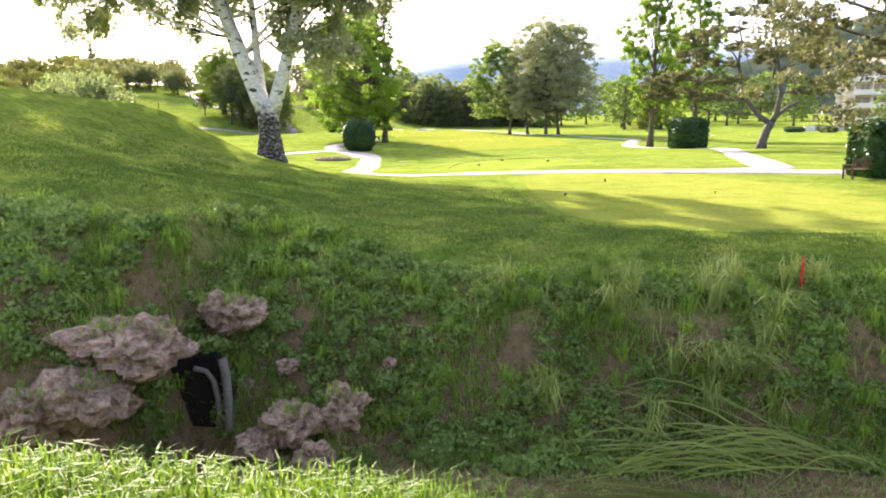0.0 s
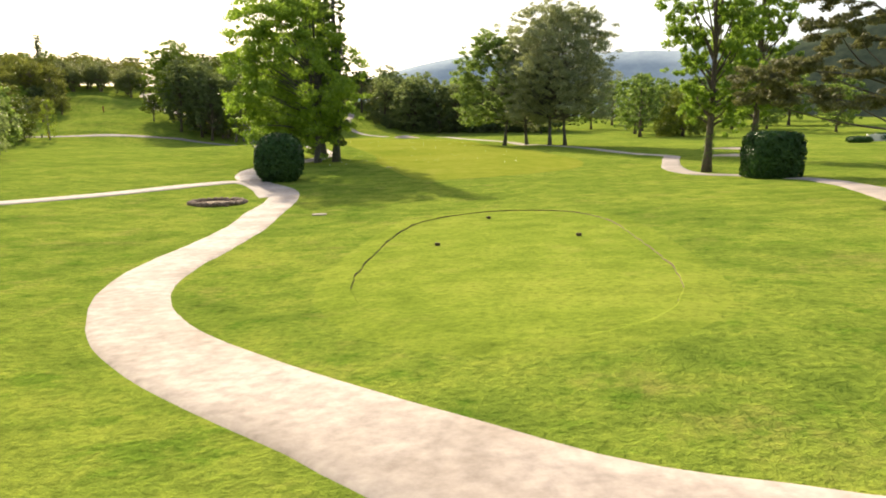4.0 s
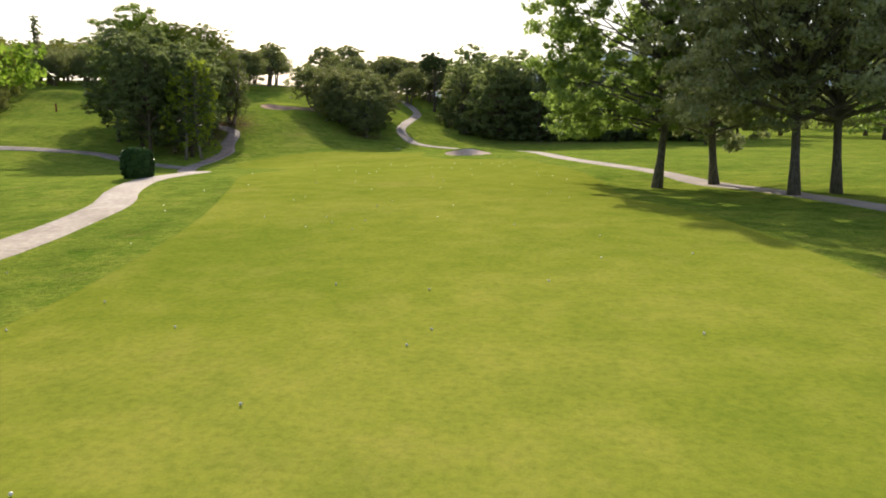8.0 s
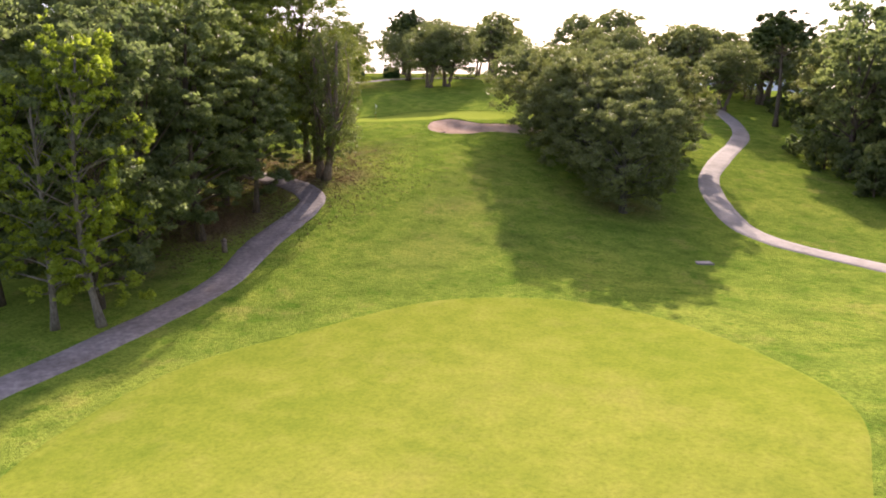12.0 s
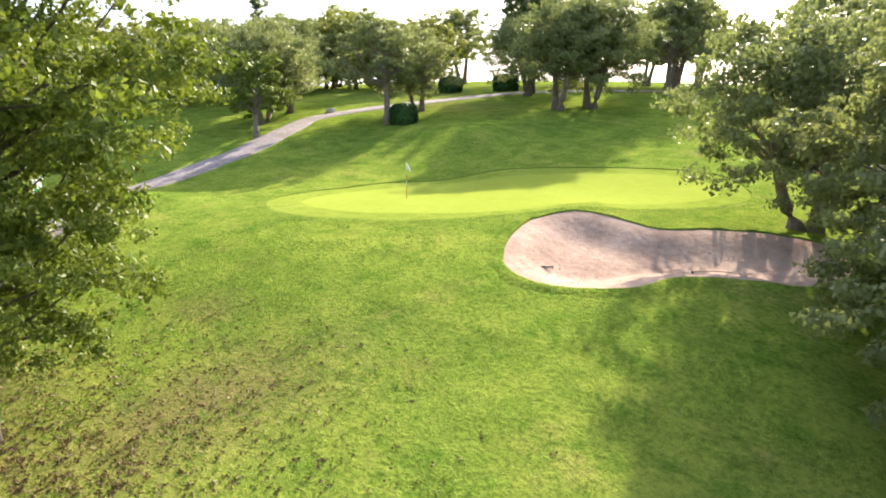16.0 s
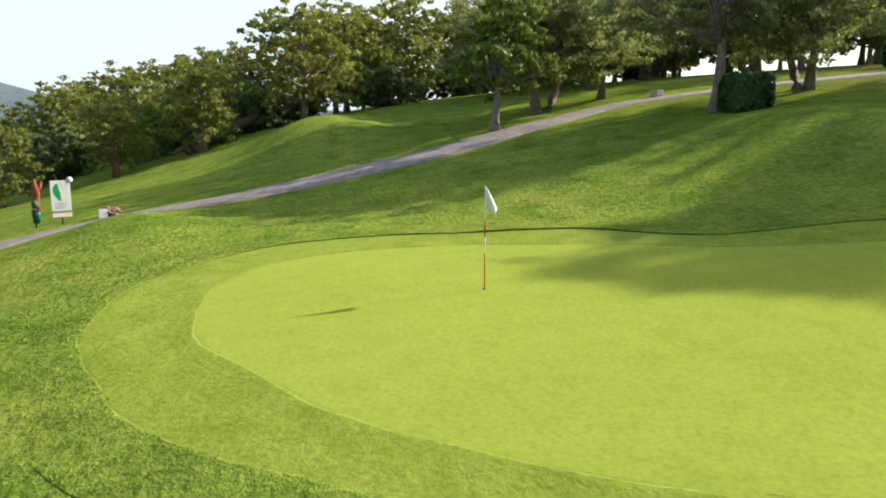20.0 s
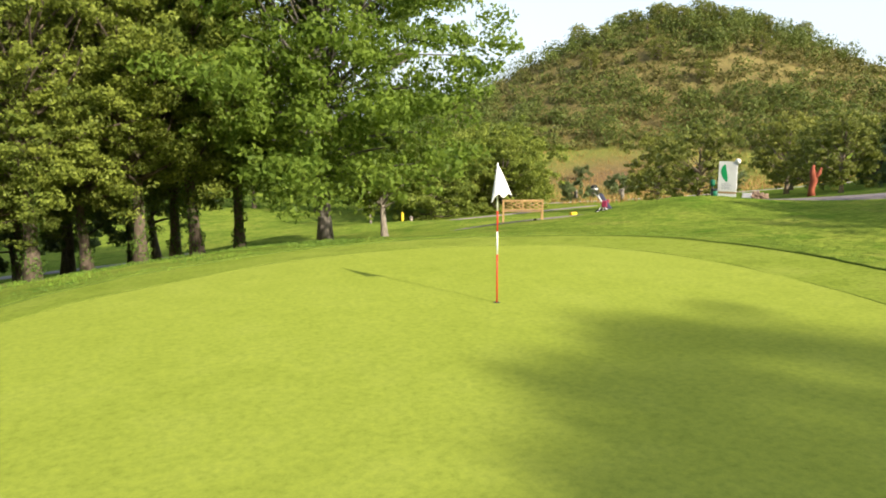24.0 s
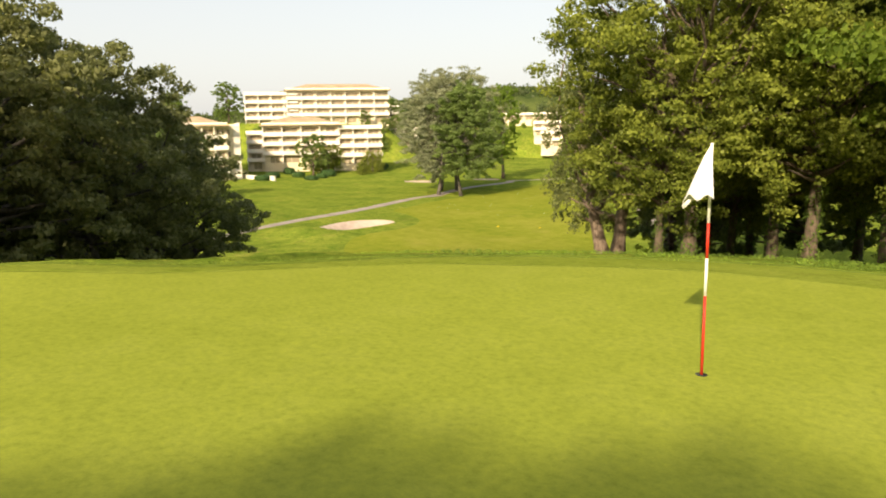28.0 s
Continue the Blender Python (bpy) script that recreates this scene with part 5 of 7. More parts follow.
# ---- white poplar by the first tee ----
def white_poplar(x, y):
    rng = np.random.default_rng(77)
    root = thing("white_poplar", on(x, y, 0.1), "large forked white poplar with dark-scarred pale bark", "tree")
    wood = []

    def limb(a, b, r0, r1, n=12, sides=16, sag=0.05, flare=False):
        p = curve_to(a, b, rng, sag, n)
        r = np.linspace(r0, r1, n) * (1 + rng.normal(0, 0.025, n))
        if flare:
            r *= 1 + 0.5 * np.exp(-np.clip(p[:, 2], 0, None) / 0.7)
        wood.append(tube(p, r, sides))
        return p

    limb((0, 0, -0.2), (-0.05, 0, 3.3), 0.62, 0.52, 12, 18, 0.01, True)
    left = limb((-0.12, 0, 2.6), (-3.9, 0.8, 14.2), 0.50, 0.24, 12)
    right = limb((0.14, 0, 2.6), (2.6, -0.4, 14.5), 0.40, 0.18, 12)
    limb((-0.35, 0.25, 2.9), (-1.4, 2.0, 13.5), 0.28, 0.07, 10)
    blobs = []
    for i in range(64):
        p = left if i % 2 else right
        j = int(rng.integers(3, len(p)))
        a = rng.uniform(0, 2 * np.pi)
        q = rng.uniform(2.0, 8.8 if i % 2 else 4.0)
        c = p[j] + [q * math.cos(a), q * math.sin(a) * 0.8, rng.uniform(-1.5, 4.5)]
        c[2] = min(max(c[2], 9.6 if c[0] < -1.5 else 9.8), 16.0)
        blobs.append((*c, 1.5, 1.5, 1.3))
        limb(p[j], c, 0.11, 0.02, 6, 6, 0.14)
    for cx, cz in ((-9.5, 8.0), (-8.2, 8.4), (-7.0, 8.6), (-5.4, 9.0), (-10.8, 9.0), (-11.8, 10.5), (1.9, 6.4), (2.8, 6.0), (3.6, 6.8), (2.0, 7.4), (4.2, 7.8), (-3.6, 8.0)):
        c = (cx, rng.uniform(-1.5, 1.5), cz)
        blobs.append((*c, 1.3, 1.2, 1.1))
        limb(left[7] if cx < 0 else right[4], c, 0.10, 0.02, 7, 6, 0.16)
    for i in range(84):
        # Broad upper crown, added out of view and spread for the shade it casts.
        a, q = i * 2.4, math.sqrt((i + 0.5) / 84)
        c = np.array([-0.5 + 11.5 * q * math.cos(a), 3.0 + 9.0 * q * math.sin(a), 12.0 + rng.uniform(0, 7.5) * (1 - 0.5 * q)])
        blobs.append((*c, 2.0, 2.0, 1.5))
        src = left if c[0] < 0 else right
        limb(src[int(rng.integers(6, 11))], c, 0.12, 0.02, 6, 6, 0.1)
    v, f = wood_mesh(wood)
    part("trunk", mesh_of("trunk", v, f, BARK_WHITE, True), BARK_WHITE, root, "white bark with black scars")
    sprays = []
    for bx, by, bz, rx, ry, rz in blobs:
        for _ in range(7):
            d = rng.normal(size=3)
            d /= np.linalg.norm(d)
            sprays.append((bx + d[0] * rx, by + d[1] * ry, bz + d[2] * rz - 0.2, 0.6, 0.6, 0.75))
    v, f = leaves(sprays, 120000, 0.2, 78, 0.4, 0.1, 1.3, True)
    part("crown", mesh_of("crown", v, f, LEAF_SILVER), LEAF_SILVER, root, "grey-green leaves")


white_poplar(-9.3, 38.7)


# ---- apartment blocks ----
CREAM = simple_mat("cream_render", (0.66, 0.58, 0.42), (0.76, 0.68, 0.52), 0.8, 0.85, 0.1)
PALE = simple_mat("white_render", (0.72, 0.69, 0.62), (0.80, 0.77, 0.70), 0.8, 0.85, 0.1)
TILE = simple_mat("roof_tiles", (0.34, 0.25, 0.16), (0.48, 0.37, 0.25), 2.5, 0.85, 0.5)
# Opaque beige panes: windows with drawn blinds, no clear glass.
BLIND_PANE, gt, gp = nodes_of("beige_blind_pane")
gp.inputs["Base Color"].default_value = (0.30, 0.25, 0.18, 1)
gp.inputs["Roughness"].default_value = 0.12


def apartment(at, turn, width, depth, storeys, label, roof=True, bays=8, storey=3.1):
    """A terraced block: storeys with balconies, piers, windows and a hipped roof."""
    root = thing("apartment_building", at, label, "building", "apartment buildings", "", turn)
    w, d = width / 2, depth / 2
    for k in range(storeys):
        z = k * storey
        part("storey_wall", box(-w, -d + 1.6, z if k else -4, w, d, z + storey), CREAM, root)
        slab = part("balcony", box(-w - 0.3, -d - 0.2, z + storey - 0.28, w + 0.3, -d + 1.7, z + storey), PALE, root, "white balcony slab")
        part("parapet", box(-w - 0.3, -d - 0.22, z + storey, w + 0.3, -d - 0.02, z + storey + 0.95), PALE, slab)
        part("side_band", box(w, -d + 1.7, z + storey - 0.35, w + 0.25, d, z + storey), PALE, root)
        for b in range(bays):
            x = -w + (b + 0.5) * width / bays
            g = width / bays * (0.36, 0.42, 0.30, 0.40, 0.24)[(b * 7 + k * 3 + storeys) % 5]
            s = x + width / bays * (0.08, -0.06, 0.0)[(b + 2 * k) % 3]
            win = part("window", box(s - g, -d + 1.52, z + 0.25, s + g, -d + 1.64, z + 2.2), BLIND_PANE, root)
            part("frame", box(s - 0.04, -d + 1.49, z + 0.25, s + 0.04, -d + 1.515, z + 2.2), PALE, win)
            part("pier", box(x - width / bays * 0.5 - 0.13, -d - 0.15, z, x - width / bays * 0.5 + 0.13, -d + 1.58, z + storey - 0.28), PALE, root)
        for b in range(max(2, int(depth / 4))):
            y = -d + 3.2 + b * (depth - 3.5) / max(2, int(depth / 4))
            for s in (-1, 1):
                part("window", box(s * w - 0.05, y - 0.7, z + 0.7, s * w + 0.05, y + 0.7, z + 2.2), BLIND_PANE, root)
    top = storeys * storey
    if roof:
        rise, o = min(3.0, depth * 0.2), 0.9
        v = [(-w - o, -d - o, top), (w + o, -d - o, top), (w + o, d + o, top), (-w - o, d + o, top), (-w + d, 0, top + rise), (w - d, 0, top + rise),
             (-w - o, -d - o, top + 0.25), (w + o, -d - o, top + 0.25), (w + o, d + o, top + 0.25), (-w - o, d + o, top + 0.25)]
        f = [[0, 3, 2, 1], [0, 1, 7, 6], [1, 2, 8, 7], [2, 3, 9, 8], [3, 0, 6, 9], [6, 7, 5, 4], [7, 8, 5], [8, 9, 4, 5], [9, 6, 4]]
        part("roof", mesh_of("roof", v, f, TILE), TILE, root, "low hipped roof of brown tiles")
    else:
        part("roof", box(-w - 0.3, -d + 1.4, top, w + 0.3, d + 0.3, top + 0.5), PALE, root)
    return root


apartment((107, 181, 0.8), -122, 16, 14, 5, "cream apartment block with white balconies and tiled roof", True, 5)
apartment((113, 172, 0.8), -30, 26, 13, 5, "cream apartment wing with stacked balconies", False, 7)
apartment((115.1, 138.05, 4.6), -129, 24, 14, 4, "terraced cream apartment block facing the fairway", True, 4, 3.0)
apartment((103.1, 123.2, 3.6), -129, 14, 12, 4, "flat-roofed white wing beside the terraced block", False, 3, 3.0)
apartment((124.2, 149.3, 2.6), -129, 5, 12, 4, "narrow flat-roofed end of the terraced block", False, 1, 2.9)
apartment((128, 112, 2.2), -129, 20, 12, 4, "lower cream wing of an apartment block", False, 4, 3.1)
apartment((149, 92, 18), -129, 40, 16, 4, "large white apartment block high on the hill", True, 7, 3.2)
apartment((165.4, 112.2, 17), -129, 20, 14, 4, "long white apartment wing with a flat roof", False, 4, 3.1)
apartment((140, 62, 9), -140, 30, 13, 2, "white terraced houses among trees", False, 6)
apartment((99, 4, 6.6), -149, 14, 11, 2, "white terraced houses among trees", False, 3)
apartment((110, -16, 11.4), -149, 24, 10, 2, "white terraced houses among trees", False, 6)
apartment((138, -42, 19.6), -149, 38, 11, 1, "long white house on the wooded hill", False, 7)
apartment((180, 50, 20), -140, 36, 13, 2, "white terraced houses among trees", False, 10)
for x, y, s in ((133, 92, 0.35), (140, 105, 0.3), (122, 95, 0.5), (129, 95, 0.3), (132, 101, 0.28), (138, 108, 0.3), (141, 114, 0.33), (146, 119, 0.3), (150, 125, 0.33), (126, 88, 0.33), (150, 130, 0.7), (140, 150, 0.75), (128, 160, 0.6), (150, 165, 0.8), (175, 150, 1.0), (185, 90, 1.0), (200, 110, 1.1), (150, 60, 0.9), (160, 75, 0.8), (128, 80, 0.45),
                (88, 14, 0.4), (94, 10, 0.36), (100, -2, 0.42), (103, -8, 0.4), (92, 4, 0.38), (96, -6, 0.42), (118, -24, 0.5), (125, -34, 0.45), (130, -28, 0.5), (120, -40, 0.5), (110, 70, 0.6), (140, 40, 0.9), (120, 30, 0.8), (105, 45, 0.7), (190, 60, 1.0), (180, 30, 1.0), (200, 140, 1.0)):
    set_down(field_tree, x, y, rnd.uniform(0, 360), s * rnd.uniform(0.9, 1.1))
for x, y, s in ((100, 140, 0.75), (92, 128, 0.6), (86, 138, 0.35)):
    set_down(willow, x, y, rnd.uniform(0, 360), s)
for x, y, r, h in ((88, 150, 1.6, 2.0), (92, 158, 1.4, 1.6), (95, 165, 1.5, 1.8), (84, 156, 1.2, 1.3), (97, 120, 1.5, 1.6), (103, 113, 1.6, 1.8), (80, 163, 1.4, 1.2), (90, 172, 1.6, 1.5), (104, 152, 1.3, 2.0)):
    clipped("garden_shrub", on(x, y), "rounded garden shrub before the apartments", r * 1.5, r, h, 0.2, int(x), 900)
structure("terrace_wall", (lambda b: (lambda me: (b.to_mesh(me), b.free(), me.materials.append(PALE), me)[-1])(bpy.data.meshes.new("terrace_wall")))(box(86, 170.5, 0.2, 101, 171.1, 2.6, 0.03)), "low white terrace wall before the apartments", "wall")


# ---- furniture round the green ----
def bench(name, at, turn, label, material=TEAK):
    root = thing(name, at, label, "bench", "", "", turn)
    W = 0.78
    for sx in (-1, 1):
        part("leg", box(sx * W - 0.04, -0.28, 0, sx * W + 0.04, -0.21, 0.62, 0.006), material, root)
        part("leg", box(sx * W - 0.04, 0.21, 0, sx * W + 0.04, 0.28, 0.92, 0.006), material, root)
        part("armrest", box(sx * W - 0.05, -0.32, 0.62, sx * W + 0.05, 0.22, 0.66, 0.008), material, root)
    for i in range(5):
        part("seat_slat", box(-W, -0.26 + i * 0.10, 0.42, W, -0.18 + i * 0.10, 0.445, 0.005), material, root)
    part("top_rail", box(-W + 0.04, 0.215, 0.84, W - 0.04, 0.275, 0.92, 0.008), material, root)
    part("bottom_rail", box(-W + 0.04, 0.22, 0.50, W - 0.04, 0.27, 0.55, 0.006), material, root)
    part("stile", box(-0.03, 0.22, 0.55, 0.03, 0.27, 0.84), material, root)
    for side in (-1, 1):
        for k, (a, b) in enumerate((((0.04, 0.57), (0.68, 0.82)), ((0.04, 0.82), (0.68, 0.57)), ((0.06, 0.70), (0.36, 0.83)), ((0.36, 0.56), (0.70, 0.70)), ((0.36, 0.83), (0.70, 0.70)), ((0.06, 0.70), (0.36, 0.56)))):
            y = 0.235 + 0.004 * (k % 3)
            part("lattice_bar", tube_mesh("lattice_bar", [(side * a[0], y, a[1]), (side * (a[0] + b[0]) / 2, y, (a[1] + b[1]) / 2), (side * b[0], y, b[1])], [0.018] * 3, material, 4), material, root)
    return root


bench("garden_bench", on(-81.8, 266.3, 0.0), -27, "teak garden bench with a lattice back on gravel")
bench("garden_bench", on(19.2, 32.6, 0.0), 200, "brown wooden bench before a clipped hedge", DARKWOOD)


def hole_sign(x, y, turn):
    root = thing("hole_sign", on(x, y, 0.0), "white hole plan sign with a green map on a post", "sign", "", "", turn)
    root.scale = (0.85, 0.85, 0.88)
    part("post", box(-0.05, 0.0, 0, 0.05, 0.08, 0.6, 0.005), DARKWOOD, root)
    part("lower_plate", box(-0.45, -0.02, 0.35, 0.45, 0.02, 0.55, 0.005), WHITE, root)
    part("wooden_rail", box(-0.45, -0.03, 0.56, 0.45, 0.03, 0.64, 0.005), TEAK, root)
    board = part("board", box(-0.46, -0.03, 0.66, 0.46, 0.03, 2.15, 0.008), WHITE, root)
    v, n = [], 16
    for i in range(n):
        u = i / (n - 1)
        c = -0.12 + 0.16 * math.sin(u * 2.6 - 0.5) * -1 + 0.1 * u
        wdt = 0.03 + 0.12 * math.sin(math.pi * u) ** 0.8
        for yy in (-0.036, -0.032):
            v += [(c - wdt, yy, 1.15 + 0.85 * u), (c + wdt, yy, 1.15 + 0.85 * u)]
    f = []
    for i in range(n - 1):
        a, b = i * 4, i * 4 + 4
        f += [[a, a + 1, b + 1, b], [a + 2, b + 2, b + 3, a + 3], [a, b, b + 2, a + 2], [a + 1, a + 3, b + 3, b + 1]]
    part("hole_map", mesh_of("hole_map", v, f, GREENMAP), GREENMAP, board, "green hole shape")
    for k in range(4):
        part("text_bar", box(-0.30, -0.036, 0.78 + 0.08 * k, 0.22 - 0.1 * (k % 2), -0.031, 0.81 + 0.08 * k), GREYBAR, board)
    part("round_badge", tube_mesh("round_badge", [(0.46, -0.05, 2.17), (0.46, 0.03, 2.17)], [0.14, 0.14], WHITE, 20), WHITE, root, "round white badge")
    return root


GREENMAP = simple_mat("map_green", (0.0, 0.30, 0.09), (0.01, 0.36, 0.12), 8, 0.5, 0.0)
GREYBAR = simple_mat("grey_print", (0.35, 0.36, 0.38), (0.42, 0.43, 0.45), 8, 0.5, 0.0)
hole_sign(-91.4, 267.4, 122)


def litter_bin(x, y):
    root = thing("ball_washer", on(x, y, 0.0), "green ball washer post with a hanging bin", "bin")
    part("post", tube_mesh("post", [(0, 0, 0), (0, 0, 0.6), (0, 0, 1.05)], [0.035] * 3, BLACK), BLACK, root)
    part("washer", tube_mesh("washer", [(0, 0, 0.9), (0, 0, 0.98), (0, 0, 1.12), (0, 0, 1.2)], [0.09, 0.12, 0.12, 0.06], GREENPAINT, 14), GREENPAINT, root)
    part("crank", tube_mesh("crank", [(0, 0, 1.2), (0.02, 0, 1.27), (0.1, 0, 1.3)], [0.02] * 3, BLACK), BLACK, root)
    bucket = part("bucket", tube_mesh("bucket", [(-0.17, -0.02, 0.18), (-0.17, -0.02, 0.5), (-0.17, -0.02, 0.72)], [0.14, 0.17, 0.19], GREENPAINT, 16), GREENPAINT, root)
    part("bin_rim", tube_mesh("bin_rim", [(-0.17, -0.02, 0.70), (-0.17, -0.02, 0.75)], [0.2, 0.2], BLACK, 16), BLACK, bucket)


litter_bin(-91.7, 266.2)


def rock(name, at, r, seed, label, squash=0.75, group="", mat=STONE):
    bm = bmesh.new()
    bmesh.ops.create_icosphere(bm, subdivisions=4, radius=1)
    for v in bm.verts:
        n = noise.noise(v.co * 1.3 + Vector((seed * 3.1, seed, 0))) * 0.6 + noise.noise(v.co * 3.5 + Vector((seed, 0, 1))) * 0.35 + noise.noise(v.co * 8 + Vector((0, seed, 1))) * 0.14
        v.co = Vector((v.co.x, v.co.y, v.co.z * squash)) * r * (1 + n)
    me = bpy.data.meshes.new(name)
    bm.to_mesh(me)
    bm.free()
    me.materials.append(mat)
    ob = new(name, me)
    ob.matrix_basis = pose(*at, 0, 0, seed * 47)
    return tagged(ob, label, "rock", group)


rock("marker_stone", on(-91.05, 269.5, -0.16), 0.33, 3, "brown marker stone leaning a white plate")
plate_ob = thing("white_plate", on(-90.62, 269.3, 0.0), "white plate leaning on a stone", "plate", "", "", 120)
part("plate", box(-0.18, -0.02, 0.04, 0.18, 0.02, 0.42, 0.01), WHITE, plate_ob)


def golf_bag(x, y, turn):
    """A golf bag on a pull trolley, leaning back."""
    root = thing("golf_trolley", on(x, y, 0.0), "golf bag with clubs on a two-wheeled trolley", "golf bag", "", "", turn)
    root.scale = (0.92, 0.92, 0.85)
    base, top = (0.42, 0, 0.22), (-0.12, 0, 1.0)
    pts = [tuple(b + (t - b) * u for b, t in zip(base, top)) for u in (0, 0.1, 0.5, 0.9, 1)]
    bag = part("bag", tube_mesh("bag", pts, [0.12, 0.15, 0.14, 0.15, 0.13], NAVY, 14), NAVY, root, "navy golf bag")
    part("side_pocket", box(0.08, -0.21, 0.38, 0.34, -0.11, 0.72, 0.03), CLARET, bag, "claret pocket")
    part("side_pocket", box(0.0, 0.11, 0.45, 0.30, 0.2, 0.75, 0.03), CLARET, bag, "claret pocket")
    part("front_stripe", tube_mesh("front_stripe", [(0.34, -0.16, 0.28), (0.1, -0.17, 0.62), (-0.12, -0.14, 0.96)], [0.035] * 3, WHITE, 6), WHITE, bag, "white stripe")
    for k in range(7):
        a = k * 0.9
        q = (-0.12 + 0.06 * math.cos(a), 0.07 * math.sin(a), 1.0)
        e = (-0.30 + 0.10 * math.cos(a), 0.13 * math.sin(a), 1.22 + 0.07 * (k % 3))
        club = part("club", tube_mesh("club", [q, e], [0.008, 0.008], BLACK, 6), BLACK, bag)
        hm = WHITE if k % 3 == 0 else BLACK
        part("head_cover", tube_mesh("head_cover", [e, (e[0] - 0.06, e[1], e[2] + 0.05), (e[0] - 0.14, e[1], e[2] + 0.05)], [0.03, 0.055, 0.03], hm, 8), hm, club)
    part("frame", tube_mesh("frame", [(0.44, 0, 0.18), (0.1, 0, 0.62), (-0.4, 0, 1.05)], [0.018] * 3, WHITE, 6), WHITE, root)
    for s in (-1, 1):
        part("strut", tube_mesh("strut", [(0.1, 0, 0.6), (0.02, s * 0.16, 0.35), (-0.02, s * 0.30, 0.14)], [0.015] * 3, WHITE, 6), WHITE, root)
        wh = part("wheel", tube_mesh("wheel", [(-0.02, s * 0.28, 0.14), (-0.02, s * 0.33, 0.14)], [0.14, 0.14], BLACK, 18), BLACK, root)
        part("hub", tube_mesh("hub", [(-0.02, s * 0.275, 0.14), (-0.02, s * 0.335, 0.14)], [0.06, 0.06], WHITE, 12), WHITE, wh)
    part("handle", tube_mesh("handle", [(-0.4, -0.12, 1.05), (-0.46, -0.06, 1.09), (-0.46, 0.06, 1.09), (-0.4, 0.12, 1.05)], [0.016] * 4, BLACK, 6), BLACK, root)


golf_bag(-85.6, 266.3, 122)
tee_box_marker = thing("yellow_tee_block", on(-84.4, 266.0, 0.0), "small yellow tee marker in the grass", "tee marker")
part("block", box(-0.14, -0.09, 0, 0.14, 0.09, 0.2, 0.02), YELLOW, tee_box_marker)


def rake(x, y, turn):
    z = ground_z(x, y) + 0.03
    root = thing("bunker_rake", (x, y, z), "wooden bunker rake lying on the sand", "rake", "rakes in the bunker", "", turn)
    part("handle", tube_mesh("handle", [(0, 0.02, 0.07), (0, 0.8, 0.12), (0, 1.5, 0.10)], [0.016] * 3, TEAK, 8), TEAK, root)
    part("head", box(-0.30, -0.04, 0.04, 0.30, 0.03, 0.10, 0.01), BLACK, root)
    for k in range(9):
        part("tine", box(-0.28 + k * 0.07 - 0.012, -0.03, -0.03, -0.28 + k * 0.07 + 0.012, -0.005, 0.045), BLACK, root)
    return root


rake(-59.0, 277.2, 40)
rake(-54.2, 280.6, -60)


RUST_DULL = simple_mat("dull_red_wood", (0.09, 0.035, 0.022), (0.22, 0.10, 0.065), 9, 0.85, 0.5)
RUST = simple_mat("stripped_cork", (0.16, 0.035, 0.02), (0.30, 0.08, 0.045), 9, 0.85, 0.5)


def post_with_cap(name, x, y, h, r, mat, label, category, group=""):
    root = thing(name, on(x, y, 0.02), label, category, group)
    part("shaft", tube_mesh("shaft", [(0, 0, 0), (0, 0, h * 0.5), (0, 0, h)], [r, r * 0.96, r * 0.9], mat, 10), mat, root)
    part("cap", tube_mesh("cap", [(0, 0, h), (0, 0, h + r * 0.5), (0, 0, h + r * 1.2)], [r * 1.1, r * 1.0, r * 0.3], mat, 10), mat, root)
    return root


post_with_cap("hydrant", -94.9, 213.6, 1.3, 0.16, YELLOW, "yellow standpipe among trees", "hydrant")
post_with_cap("wooden_post", -96.2, 213.0, 0.7, 0.2, BARK_GREY, "short wooden stump post", "post")
post_with_cap("wooden_post", -134, 190, 1.6, 0.35, BARK_GREY, "weathered wooden gate post by the far path", "post", "gate posts")
post_with_cap("wooden_post", -139, 196, 1.6, 0.35, BARK_GREY, "weathered wooden gate post by the far path", "post", "gate posts")
stub = thing("stripped_trunk", on(-103.0, 262.0, 0.05), "crooked red-brown stripped cork trunk before the oaks", "stump")
part("stem", tube_mesh("stem", [(0, 0, 0), (0.06, 0, 0.5), (-0.04, 0.05, 1.0), (0.08, 0, 1.5), (0.02, 0, 1.9)], [0.24, 0.17, 0.2, 0.16, 0.06], RUST, 10), RUST, stub)
part("side_branch", tube_mesh("side_branch", [(0, 0.05, 1.1), (-0.25, 0.2, 1.45), (-0.3, 0.25, 1.75)], [0.13, 0.12, 0.05], RUST, 8), RUST, stub)
fallen = thing("fallen_trunk", on(-121.2, 267.6, 0.0), "dark twisted fallen oak trunk below the hillside", "fallen tree")
log = [(0, 0, 0.35), (-1.6, 0.5, 0.75), (-3.4, 1.3, 1.05), (-5.2, 2.6, 1.25), (-7.0, 4.4, 1.6), (-8.4, 6.6, 2.3)]
log = [(a, b, c + ground_z(-121.2 + a, 267.6 + b) - ground_z(-121.2, 267.6) - 0.25) for a, b, c in log]
part("trunk", tube_mesh("trunk", log, [0.62, 0.46, 0.5, 0.4, 0.34, 0.16], BARK, 12), BARK, fallen)
part("branch", tube_mesh("branch", [log[0], (0.5, -0.6, 0.5), (1.4, -1.0, 0.25), (2.3, -1.0, 0.12)], [0.35, 0.26, 0.18, 0.08], BARK, 8), BARK, fallen)
part("branch", tube_mesh("branch", [log[1], (-1.2, 0.2, 1.9), (-1.7, 0.0, 2.7), (-1.3, -0.2, 3.6)], [0.3, 0.2, 0.16, 0.07], BARK, 8), BARK, fallen)
